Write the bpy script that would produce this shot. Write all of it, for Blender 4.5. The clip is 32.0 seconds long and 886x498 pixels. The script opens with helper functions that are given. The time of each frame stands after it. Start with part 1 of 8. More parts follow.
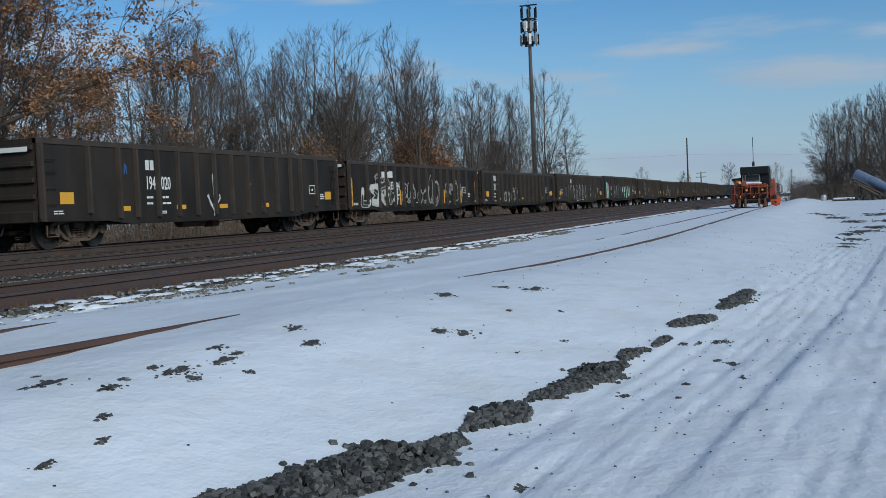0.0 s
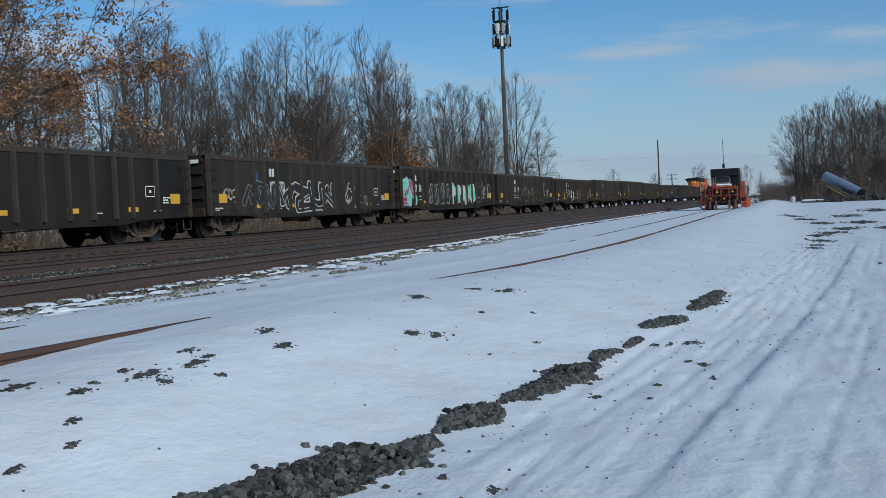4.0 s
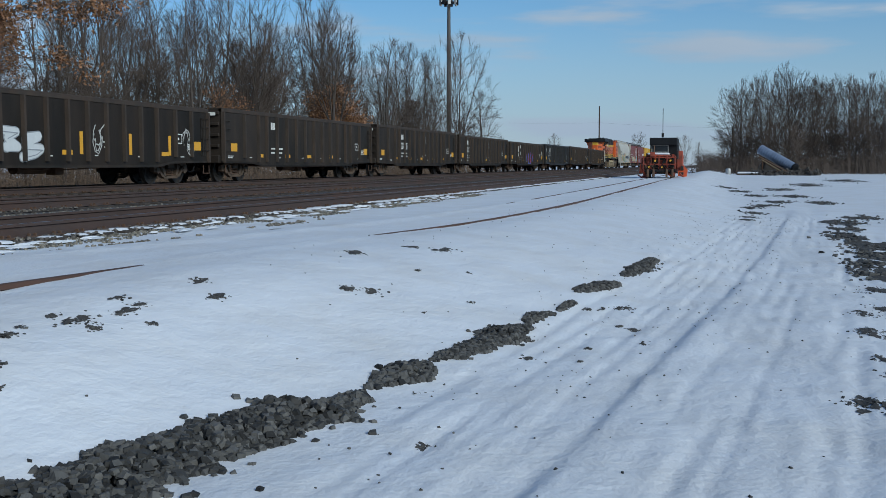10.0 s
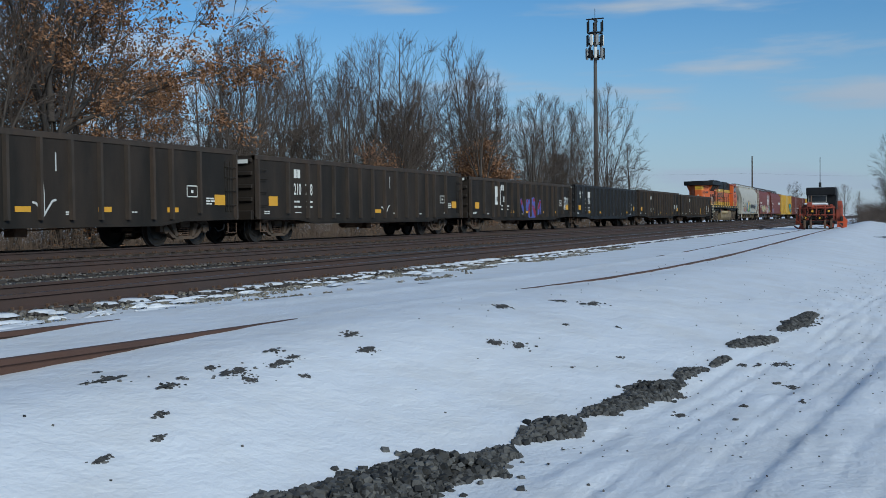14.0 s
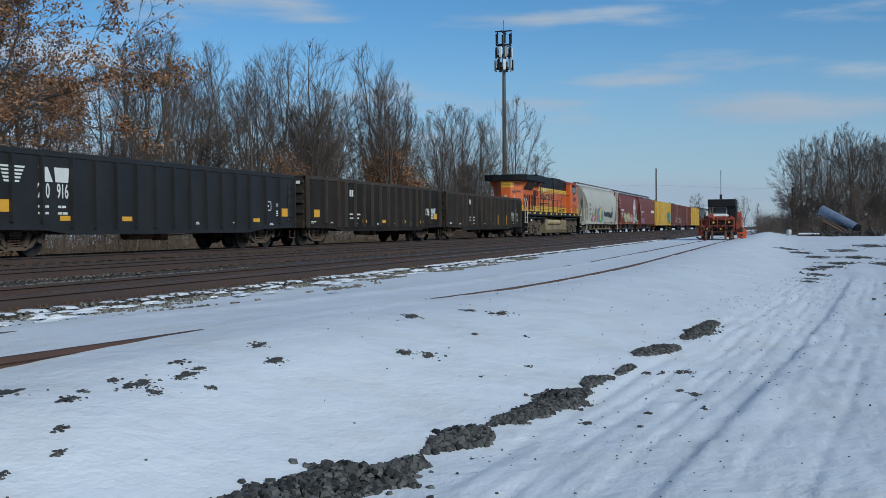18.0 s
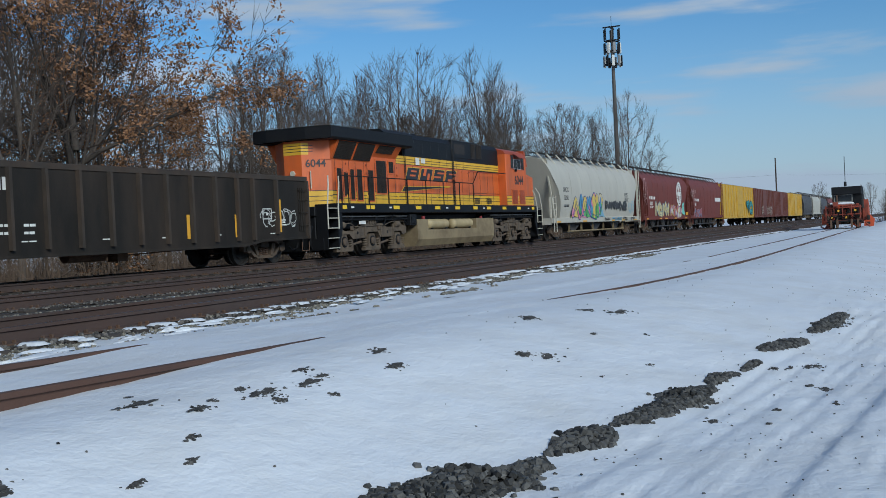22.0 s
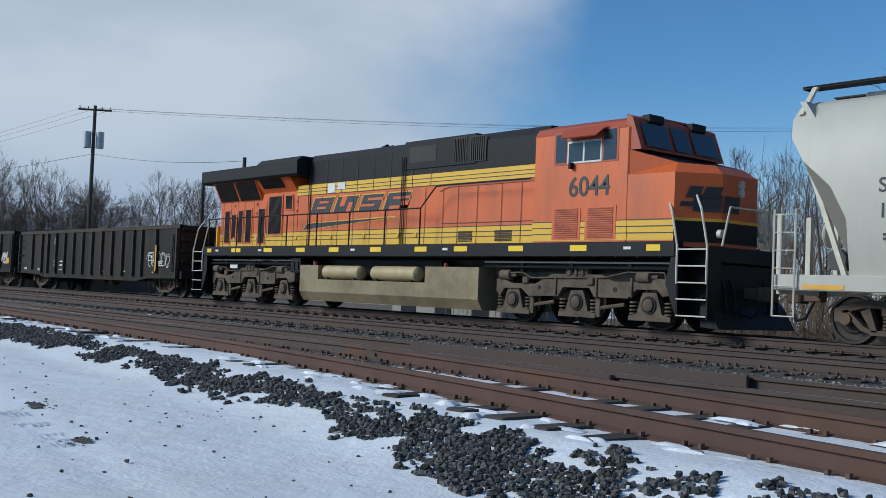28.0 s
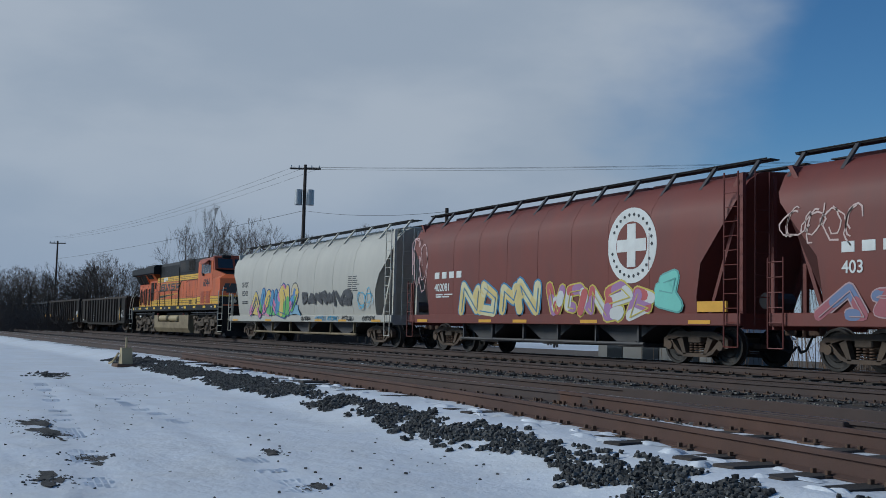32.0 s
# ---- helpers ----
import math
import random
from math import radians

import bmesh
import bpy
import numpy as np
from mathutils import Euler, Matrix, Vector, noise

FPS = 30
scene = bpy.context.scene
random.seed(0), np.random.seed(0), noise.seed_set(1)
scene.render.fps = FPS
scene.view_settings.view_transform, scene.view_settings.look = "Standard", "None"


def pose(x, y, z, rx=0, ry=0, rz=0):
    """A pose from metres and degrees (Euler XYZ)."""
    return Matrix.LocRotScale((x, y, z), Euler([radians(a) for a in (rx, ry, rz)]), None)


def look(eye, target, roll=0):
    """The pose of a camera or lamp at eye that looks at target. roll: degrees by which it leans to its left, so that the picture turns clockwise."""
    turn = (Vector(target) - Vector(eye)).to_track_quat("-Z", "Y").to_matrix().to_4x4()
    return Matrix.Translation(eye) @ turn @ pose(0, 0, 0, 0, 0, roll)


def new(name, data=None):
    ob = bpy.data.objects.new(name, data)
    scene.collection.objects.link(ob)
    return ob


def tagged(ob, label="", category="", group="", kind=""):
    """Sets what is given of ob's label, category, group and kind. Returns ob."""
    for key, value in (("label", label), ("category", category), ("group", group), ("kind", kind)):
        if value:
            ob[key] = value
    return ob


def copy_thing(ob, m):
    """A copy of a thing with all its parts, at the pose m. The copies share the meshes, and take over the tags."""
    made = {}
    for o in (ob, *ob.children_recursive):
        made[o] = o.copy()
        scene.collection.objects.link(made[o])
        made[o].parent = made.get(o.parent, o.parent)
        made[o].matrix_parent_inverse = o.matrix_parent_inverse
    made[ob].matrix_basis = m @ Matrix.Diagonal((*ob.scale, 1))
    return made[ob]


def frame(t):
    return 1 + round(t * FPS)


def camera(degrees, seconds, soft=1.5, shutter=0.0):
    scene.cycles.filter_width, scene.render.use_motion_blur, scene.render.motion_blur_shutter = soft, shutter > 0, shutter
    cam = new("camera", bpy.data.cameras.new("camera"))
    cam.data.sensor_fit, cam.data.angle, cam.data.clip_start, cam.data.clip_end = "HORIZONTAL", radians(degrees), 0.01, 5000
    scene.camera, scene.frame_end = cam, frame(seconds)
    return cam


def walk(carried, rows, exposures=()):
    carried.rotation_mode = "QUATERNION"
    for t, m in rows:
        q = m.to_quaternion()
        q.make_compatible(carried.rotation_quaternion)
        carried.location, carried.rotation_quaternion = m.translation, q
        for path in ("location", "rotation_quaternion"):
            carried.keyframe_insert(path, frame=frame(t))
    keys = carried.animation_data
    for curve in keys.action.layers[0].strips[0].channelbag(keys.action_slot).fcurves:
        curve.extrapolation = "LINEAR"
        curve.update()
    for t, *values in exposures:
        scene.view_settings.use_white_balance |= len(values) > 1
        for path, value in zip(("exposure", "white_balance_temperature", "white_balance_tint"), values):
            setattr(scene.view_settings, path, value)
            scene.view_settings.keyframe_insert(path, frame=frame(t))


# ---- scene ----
# Camera: held by a standing person, turning with the train; height over the rail tops of the far track.
cam = camera(45.4, 32.0, 0.8)
EYE = 0.64
ROWS = [
    (0, 0.00, 0.00, -2.25, 2.53, -70.33), (0.5, 0.00, 0.00, -2.32, 3.00, -71.12), (1, 0.00, 0.00, -2.32, 3.19, -71.67), (1.5, 0.00, 0.00, -2.33, 2.79, -71.70),
    (2, 0.00, 0.00, -2.31, 2.65, -71.89), (2.5, 0.00, 0.00, -2.24, 2.68, -71.89), (4.5, 0.00, 0.00, -2.20, 2.52, -71.84), (5, 0.00, 0.00, -2.27, 2.25, -72.69),
    (5.5, 0.00, 0.00, -2.11, 1.93, -73.53), (6, 0.00, 0.00, -2.11, 1.54, -73.89), (6.5, 0.00, 0.00, -2.13, 1.39, -73.88), (7, 0.00, 0.00, -2.41, 0.92, -73.76),
    (7.5, 0.00, 0.00, -2.58, 0.15, -73.71), (8, 0.00, 0.00, -2.82, -1.36, -73.26), (8.5, 0.00, 0.00, -4.15, -1.36, -72.89), (9, 0.00, 0.00, -4.88, -1.25, -73.47),
    (9.5, 0.00, 0.00, -4.75, -0.77, -74.44), (10, 0.00, 0.00, -4.56, 0.06, -75.04), (10.5, 0.00, 0.00, -5.01, 0.52, -75.36), (11, 0.00, 0.00, -4.93, 0.55, -75.46),
    (11.5, 0.00, 0.00, -4.90, 0.82, -75.49), (12, 0.00, 0.00, -4.92, 1.14, -75.52), (12.5, 0.00, 0.00, -4.59, 1.12, -75.35), (13, 0.00, 0.00, -3.97, 0.97, -73.95),
    (13.5, 0.00, 0.00, -2.01, 0.92, -66.35), (14, 0.00, 0.00, -1.59, 0.72, -67.11), (14.5, 0.00, 0.00, -2.61, 0.91, -69.81), (16.5, 0.00, 0.00, -3.06, 1.33, -72.01),
    (17, 0.00, 0.00, -2.30, 1.05, -72.05), (17.5, 0.00, 0.00, -1.61, 0.49, -72.01), (18, 0.00, 0.00, -1.11, 0.52, -72.00), (18.5, 0.00, 0.00, -1.06, 0.92, -72.22),
    (19, 0.00, 0.00, -1.05, 1.50, -72.47), (19.5, 0.00, 0.00, -0.95, 1.72, -72.54), (20, 0.00, 0.00, -0.87, 1.73, -72.30), (20.5, 0.00, 0.00, -0.87, 1.81, -72.07),
    (21, 0.00, 0.00, -0.90, 1.92, -71.49), (21.5, 0.00, 0.00, -1.00, 2.19, -70.73), (22, 0.00, 0.00, -0.80, 2.83, -65.83), (22.5, 0.00, 0.00, -0.20, 3.45, -61.25),
    (23, 0.00, 0.00, 0.33, 3.83, -58.79), (23.5, -0.05, 0.17, 0.84, 3.52, -50.52), (24, -0.04, 0.33, 1.18, 2.86, -42.79), (24.5, -0.04, 0.59, 1.95, 2.31, -27.09),
    (25, 0.00, 0.67, 2.62, 2.64, -11.77), (25.5, 0.01, 0.80, 3.78, 1.79, 7.40), (27.5, -0.06, 0.56, 1.50, -2.16, 48.99), (28, -0.06, 0.50, 2.31, -2.39, 50.03),
    (28.5, -0.03, 0.42, 2.68, -2.71, 53.40), (29, -0.05, 0.43, 3.42, -2.59, 54.85), (29.5, -0.06, 0.41, 4.01, -2.29, 55.40), (30, -0.04, 0.38, 4.14, -2.28, 56.02),
    (30.5, -0.07, 0.37, 4.15, -2.10, 57.99), (31, -0.10, 0.37, 4.31, -1.80, 58.85), (31.5, -0.10, 0.38, 4.48, -1.53, 60.07), (32, -0.10, 0.35, 4.47, -1.38, 60.88),
]
walk(cam, [(t, pose(x, y, EYE, 90 + p, r, yw)) for t, x, y, p, r, yw in ROWS],
     [(0, -0.28, 5720, 1), (21.5, -0.28, 5720, 1), (23, -0.14, 5850, 4), (24, -0.04, 6150, 6), (25, 0.40, 6650, 13), (25.5, 0.40, 6650, 13), (27.5, -0.04, 5750, 3), (28, -0.06, 5750, 3), (29, -0.30, 5720, 3), (30, -0.37, 5700, 3), (32, -0.56, 5650, 3)])

# World: clear winter sky with thin cloud, low sun behind the camera's left shoulder.
SUN_AZ, SUN_EL = radians(213), radians(28.5)
world = bpy.data.worlds.new("world")
scene.world = world
world.use_nodes = True
wn, wl = world.node_tree.nodes, world.node_tree.links
sky = wn.new("ShaderNodeTexSky")
sky.sky_type, sky.sun_disc = "NISHITA", False
sky.sun_elevation, sky.sun_rotation = SUN_EL, SUN_AZ
sky.air_density, sky.dust_density, sky.ozone_density = 1.0, 0.0, 4.5
bg = wn["Background"]
bg.inputs[1].default_value = 0.104
coord = wn.new("ShaderNodeTexCoord")
sepx = wn.new("ShaderNodeSeparateXYZ")
wl.new(coord.outputs["Generated"], sepx.inputs[0])
def sky_noise(scale, rot, freq, detail):
    mp = wn.new("ShaderNodeMapping")
    mp.inputs["Scale"].default_value, mp.inputs["Rotation"].default_value = scale, rot
    wl.new(coord.outputs["Generated"], mp.inputs[0])
    nz = wn.new("ShaderNodeTexNoise")
    nz.inputs["Scale"].default_value, nz.inputs["Detail"].default_value, nz.inputs["Roughness"].default_value = freq, detail, 0.5
    wl.new(mp.outputs[0], nz.inputs[0])
    return nz.outputs[0]


def sky_range(src, a, b, top):
    r = wn.new("ShaderNodeMapRange")
    r.interpolation_type = "SMOOTHSTEP"
    r.inputs["From Min"].default_value, r.inputs["From Max"].default_value, r.inputs["To Max"].default_value = a, b, top
    wl.new(src, r.inputs[0])
    return r.outputs[0]


def sky_math(op, p, q):
    m = wn.new("ShaderNodeMath")
    m.operation = op
    for i, v in enumerate((p, q)):
        if isinstance(v, float):
            m.inputs[i].default_value = v
        else:
            wl.new(v, m.inputs[i])
    return m.outputs[0]


# a soft cloud sheet over the western sky, thin streaks low in the east
soft = sky_noise((1.0, 1.0, 1.8), (0, 0, 0.4), 2.2, 6)
edge = sky_math("ADD", sky_math("MULTIPLY", sepx.outputs[0], -1.0), sky_math("MULTIPLY", sky_math("SUBTRACT", soft, 0.5), 0.42))
sheet = sky_range(edge, 0.66, 0.80, 0.92)
streak = sky_math("MULTIPLY", sky_range(sky_noise((1.0, 1.6, 12.0), (0.05, 0.10, 0.0), 2.4, 6), 0.48, 0.66, 0.85), sky_range(sepx.outputs[0], 0.45, 0.8, 1.0))
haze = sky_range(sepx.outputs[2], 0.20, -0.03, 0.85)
cloud = sky_math("MAXIMUM", sheet, streak)
mixc = wn.new("ShaderNodeMix")
mixc.data_type = "RGBA"
shade = wn.new("ShaderNodeMix")
shade.data_type = "RGBA"
shade.inputs[6].default_value, shade.inputs[7].default_value = (4.9, 5.15, 5.7, 1), (6.2, 6.2, 6.5, 1)
wl.new(sky_range(sky_noise((1.0, 1.0, 2.6), (0.3, 0, 1.0), 3.0, 7), 0.36, 0.64, 1.0), shade.inputs[0])
wl.new(shade.outputs[2], mixc.inputs[7])
wl.new(cloud, mixc.inputs[0])
deep = wn.new("ShaderNodeHueSaturation")
deep.inputs["Saturation"].default_value, deep.inputs["Value"].default_value = 1.12, 1.04
wl.new(sky.outputs[0], deep.inputs["Color"])
wl.new(deep.outputs[0], mixc.inputs[6])
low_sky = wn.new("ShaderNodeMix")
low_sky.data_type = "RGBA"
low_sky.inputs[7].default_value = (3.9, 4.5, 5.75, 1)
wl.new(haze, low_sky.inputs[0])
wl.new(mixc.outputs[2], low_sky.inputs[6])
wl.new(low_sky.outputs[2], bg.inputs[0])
sun = new("sun", bpy.data.lights.new("sun", "SUN"))
sun.data.energy, sun.data.angle, sun.data.color = 3.25, radians(20), (1.0, 0.93, 0.82)
sd = Vector((math.sin(SUN_AZ) * math.cos(SUN_EL), math.cos(SUN_AZ) * math.cos(SUN_EL), math.sin(SUN_EL)))
sun.matrix_world = look(sd * 60, (0, 0, 0))


# ---- mesh helpers ----
class Geo:
    """Vertices and faces of one mesh, in the thing's own space."""

    def __init__(self):
        self.v, self.f, self.smooth = [], [], False

    def quad(self, *p):
        n = len(self.v)
        self.v += [tuple(q) for q in p]
        self.f.append(tuple(range(n, n + len(p))))
        return self

    def box(self, x0, x1, y0, y1, z0, z1, b=0.0):
        n = len(self.v)
        if b <= 0:
            self.v += [(x, y, z) for x in (x0, x1) for y in (y0, y1) for z in (z0, z1)]
            self.f += [tuple(n + i for i in q) for q in ((0, 1, 3, 2), (4, 6, 7, 5), (0, 4, 5, 1), (2, 3, 7, 6), (0, 2, 6, 4), (1, 5, 7, 3))]
            return self
        idx = {}
        for i in (0, 1):
            for j in (0, 1):
                for k in (0, 1):
                    c = ((x0, x1)[i], (y0, y1)[j], (z0, z1)[k])
                    d = (b * (1 - 2 * i), b * (1 - 2 * j), b * (1 - 2 * k))
                    for a in range(3):
                        idx[i, j, k, a] = len(self.v)
                        self.v.append(tuple(c[m] + (0 if m == a else d[m]) for m in range(3)))
        for a in range(3):
            o = [m for m in range(3) if m != a]
            for s in (0, 1):
                q = []
                for u, w in ((0, 0), (1, 0), (1, 1), (0, 1)):
                    key = [0, 0, 0]
                    key[a], key[o[0]], key[o[1]] = s, u, w
                    q.append(idx[(*key, a)])
                self.f.append(tuple(q))
            for u in (0, 1):
                for w in (0, 1):
                    q = []
                    for s, ax in ((0, o[0]), (1, o[0]), (1, o[1]), (0, o[1])):
                        key = [0, 0, 0]
                        key[a], key[o[0]], key[o[1]] = s, u, w
                        q.append(idx[(*key, ax)])
                    self.f.append(tuple(q))
        for i in (0, 1):
            for j in (0, 1):
                for k in (0, 1):
                    self.f.append((idx[i, j, k, 0], idx[i, j, k, 1], idx[i, j, k, 2]))
        return self

    def prism(self, poly, axis, a, b, taper=None):
        """Extrudes a flat outline along x, y or z from a to b."""
        n, m = len(self.v), len(poly)
        for s, q in ((a, poly), (b, taper or poly)):
            for u, w in q:
                self.v.append({"x": (s, u, w), "y": (u, s, w), "z": (u, w, s)}[axis])
        self.f += [tuple(range(n, n + m)), tuple(range(n + m, n + 2 * m))]
        self.f += [(n + i, n + (i + 1) % m, n + m + (i + 1) % m, n + m + i) for i in range(m)]
        return self

    def cyl(self, p, q, r, r2=None, n=10, cap=True):
        r2 = r if r2 is None else r2
        p, q = Vector(p), Vector(q)
        d = (q - p).normalized()
        u = d.orthogonal().normalized()
        w = d.cross(u)
        k = len(self.v)
        for c, rr in ((p, r), (q, r2)):
            for i in range(n):
                a = 2 * math.pi * i / n
                self.v.append(tuple(c + rr * (math.cos(a) * u + math.sin(a) * w)))
        self.f += [(k + i, k + (i + 1) % n, k + n + (i + 1) % n, k + n + i) for i in range(n)]
        if cap:
            self.f += [tuple(range(k, k + n)), tuple(range(k + n, k + 2 * n))]
        return self

    def tube(self, pts, r, n=6):
        for p, q in zip(pts, pts[1:]):
            self.cyl(p, q, r, n=n)
        return self

    def lathe(self, prof, p, d, n=20):
        """Turns a profile of (along, radius) about the axis from p in direction d."""
        p, d = Vector(p), Vector(d).normalized()
        u = d.orthogonal().normalized()
        w = d.cross(u)
        k = len(self.v)
        for s, r in prof:
            for i in range(n):
                a = 2 * math.pi * i / n
                self.v.append(tuple(p + s * d + r * (math.cos(a) * u + math.sin(a) * w)))
        for j in range(len(prof) - 1):
            self.f += [(k + j * n + i, k + j * n + (i + 1) % n, k + (j + 1) * n + (i + 1) % n, k + (j + 1) * n + i) for i in range(n)]
        self.f += [tuple(range(k, k + n)), tuple(range(k + (len(prof) - 1) * n, k + len(prof) * n))]
        return self

    def add(self, other, m=None):
        k = len(self.v)
        self.v += [tuple(m @ Vector(q)) for q in other.v] if m else other.v
        self.f += [tuple(k + i for i in q) for q in other.f]
        return self

    def mesh(self, name, mat, smooth=None, clean=True):
        me = bpy.data.meshes.new(name)
        me.from_pydata(self.v, [], self.f)
        if clean and len(self.f) < 6000:
            bm = bmesh.new()
            bm.from_mesh(me)
            bmesh.ops.recalc_face_normals(bm, faces=bm.faces)
            bm.to_mesh(me)
            bm.free()
        if smooth:
            me.shade_smooth()
            me.set_sharp_from_angle(angle=radians(smooth))
        if mat:
            me.materials.append(mat)
        return me


def part(name, geo, mat, parent, label="", smooth=None, at=None):
    """One mesh object under a thing or a part."""
    ob = new(name, geo.mesh(name, mat, smooth) if isinstance(geo, Geo) else geo)
    ob.parent = parent
    if at is not None:
        ob.matrix_basis = at
    if label:
        ob["label"] = label
    return ob


def thing(name, label, category, group="", kind="", at=None):
    ob = new(name)
    if at is not None:
        ob.matrix_basis = at
    return tagged(ob, label, category, group, kind)


def solid(name, geo, mat, label="", category="", group="", kind="", at=None, smooth=None, clean=True):
    ob = new(name, geo.mesh(name, mat, smooth, clean))
    if at is not None:
        ob.matrix_basis = at
    return tagged(ob, label, category, group, kind)


def letters(text, size, mat, name="lettering", shear=0.0):
    """A flat mesh of built-in lettering, upright in the x-z plane, lower left corner at the origin."""
    cu = bpy.data.curves.new(name, "FONT")
    cu.body, cu.size, cu.shear, cu.extrude, cu.offset = text, size, shear, 0.002, 0.014 * size
    ob = new(name, cu)
    me = bpy.data.meshes.new_from_object(ob.evaluated_get(bpy.context.evaluated_depsgraph_get()))
    bpy.data.objects.remove(ob)
    me.transform(Matrix.Rotation(radians(90), 4, "X"))
    me.materials.clear()
    me.materials.append(mat)
    return me


# ---- materials ----
def mat(name, col, rough=0.6, metal=0.0, var=0.25, scale=3.0, bump=0.15, bscale=40.0, dirt=None, dirt_amt=0.35, dscale=1.2, stretch=(1, 1, 1), rand=0.0, spec=0.5, bump2=None):
    m = bpy.data.materials.new(name)
    m.use_nodes = True
    n, l = m.node_tree.nodes, m.node_tree.links
    b = n["Principled BSDF"]
    b.inputs["Roughness"].default_value, b.inputs["Metallic"].default_value = rough, metal
    b.inputs["Specular IOR Level"].default_value = spec
    tc = n.new("ShaderNodeTexCoord")
    mp = n.new("ShaderNodeMapping")
    mp.inputs["Scale"].default_value = stretch
    l.new(tc.outputs["Object"], mp.inputs[0])
    nz = n.new("ShaderNodeTexNoise")
    nz.inputs["Scale"].default_value, nz.inputs["Detail"].default_value = scale, 8
    l.new(mp.outputs[0], nz.inputs[0])
    ramp = n.new("ShaderNodeMix")
    ramp.data_type = "RGBA"
    ramp.inputs[6].default_value = (*[c * (1 - var) for c in col], 1)
    ramp.inputs[7].default_value = (*[min(1, c * (1 + var)) for c in col], 1)
    l.new(nz.outputs[0], ramp.inputs[0])
    out = ramp.outputs[2]
    if dirt:
        dn = n.new("ShaderNodeTexNoise")
        dn.inputs["Scale"].default_value, dn.inputs["Detail"].default_value, dn.inputs["Roughness"].default_value = dscale, 10, 0.65
        l.new(mp.outputs[0], dn.inputs[0])
        dr = n.new("ShaderNodeMapRange")
        dr.inputs["From Min"].default_value, dr.inputs["From Max"].default_value = 0.42, 0.72
        dr.inputs["To Max"].default_value = dirt_amt
        l.new(dn.outputs[0], dr.inputs[0])
        mx = n.new("ShaderNodeMix")
        mx.data_type = "RGBA"
        mx.inputs[7].default_value = (*dirt, 1)
        l.new(dr.outputs[0], mx.inputs[0])
        l.new(out, mx.inputs[6])
        out = mx.outputs[2]
    if rand:
        oi = n.new("ShaderNodeObjectInfo")
        rr = n.new("ShaderNodeMapRange")
        rr.inputs["To Min"].default_value, rr.inputs["To Max"].default_value = 1 - rand, 1 + rand
        l.new(oi.outputs["Random"], rr.inputs[0])
        vm = n.new("ShaderNodeVectorMath")
        vm.operation = "SCALE"
        l.new(out, vm.inputs[0])
        l.new(rr.outputs[0], vm.inputs["Scale"])
        out = vm.outputs[0]
    l.new(out, b.inputs["Base Color"])
    if bump:
        bn = n.new("ShaderNodeTexNoise")
        bn.inputs["Scale"].default_value, bn.inputs["Detail"].default_value = bscale, 6
        l.new(tc.outputs["Object"], bn.inputs[0])
        bp = n.new("ShaderNodeBump")
        bp.inputs["Strength"].default_value, bp.inputs["Distance"].default_value = bump, 0.02
        l.new(bn.outputs[0], bp.inputs["Height"])
        if bump2:
            b2 = n.new("ShaderNodeTexNoise")
            b2.inputs["Scale"].default_value, b2.inputs["Detail"].default_value = bump2[1], 5
            l.new(tc.outputs["Object"], b2.inputs[0])
            q = n.new("ShaderNodeBump")
            q.inputs["Strength"].default_value, q.inputs["Distance"].default_value = bump2[0], bump2[2]
            l.new(b2.outputs[0], q.inputs["Height"])
            l.new(q.outputs[0], bp.inputs["Normal"])
        l.new(bp.outputs[0], b.inputs["Normal"])
    return m


def island_vary(m, amount):
    """Varies a material from one loose piece of a joined mesh to the next."""
    n, l = m.node_tree.nodes, m.node_tree.links
    b = n["Principled BSDF"]
    src = b.inputs["Base Color"].links[0].from_socket
    g = n.new("ShaderNodeNewGeometry")
    r = n.new("ShaderNodeMapRange")
    r.inputs["To Min"].default_value, r.inputs["To Max"].default_value = 1 - amount, 1 + amount
    l.new(g.outputs["Random Per Island"], r.inputs[0])
    v = n.new("ShaderNodeVectorMath")
    v.operation = "SCALE"
    l.new(src, v.inputs[0])
    l.new(r.outputs[0], v.inputs["Scale"])
    l.new(v.outputs[0], b.inputs["Base Color"])
    return m


SNOW = mat("snow", (0.745, 0.765, 0.795), 0.6, var=0.07, scale=0.7, bump=0.30, bscale=30.0, dirt=(0.62, 0.59, 0.54), dirt_amt=0.42, dscale=1.1, spec=0.25, bump2=(0.40, 5.0, 0.05))
STONE = island_vary(mat("crushed_stone", (0.062, 0.060, 0.056), 0.8, var=0.5, scale=14, bump=0.5, bscale=30), 0.85)
STONE_TAN = island_vary(mat("tan_stone", (0.17, 0.155, 0.125), 0.85, var=0.35, scale=14, bump=0.4, bscale=30), 0.6)
BALLAST = mat("ballast_bed", (0.056, 0.048, 0.043), 0.95, var=0.5, scale=18, bump=1.0, bscale=22, dirt=(0.045, 0.035, 0.03), dirt_amt=0.7, dscale=0.8)
TIE = mat("creosoted_timber", (0.045, 0.036, 0.03), 0.9, var=0.4, scale=4, bump=0.6, bscale=25, stretch=(6, 1, 6), rand=0.3)
RAIL = mat("rail_steel", (0.060, 0.041, 0.035), 0.75, var=0.25, scale=3, bump=0.1, dirt=(0.09, 0.045, 0.03), dirt_amt=0.5, dscale=0.6)
RAIL_RUST = mat("rusty_rail", (0.074, 0.040, 0.030), 0.85, var=0.3, scale=3, bump=0.15, dirt=(0.12, 0.055, 0.03), dirt_amt=0.5, dscale=0.7)
RAIL_TOP = mat("polished_rail", (0.30, 0.28, 0.27), 0.3, 0.9, var=0.15)
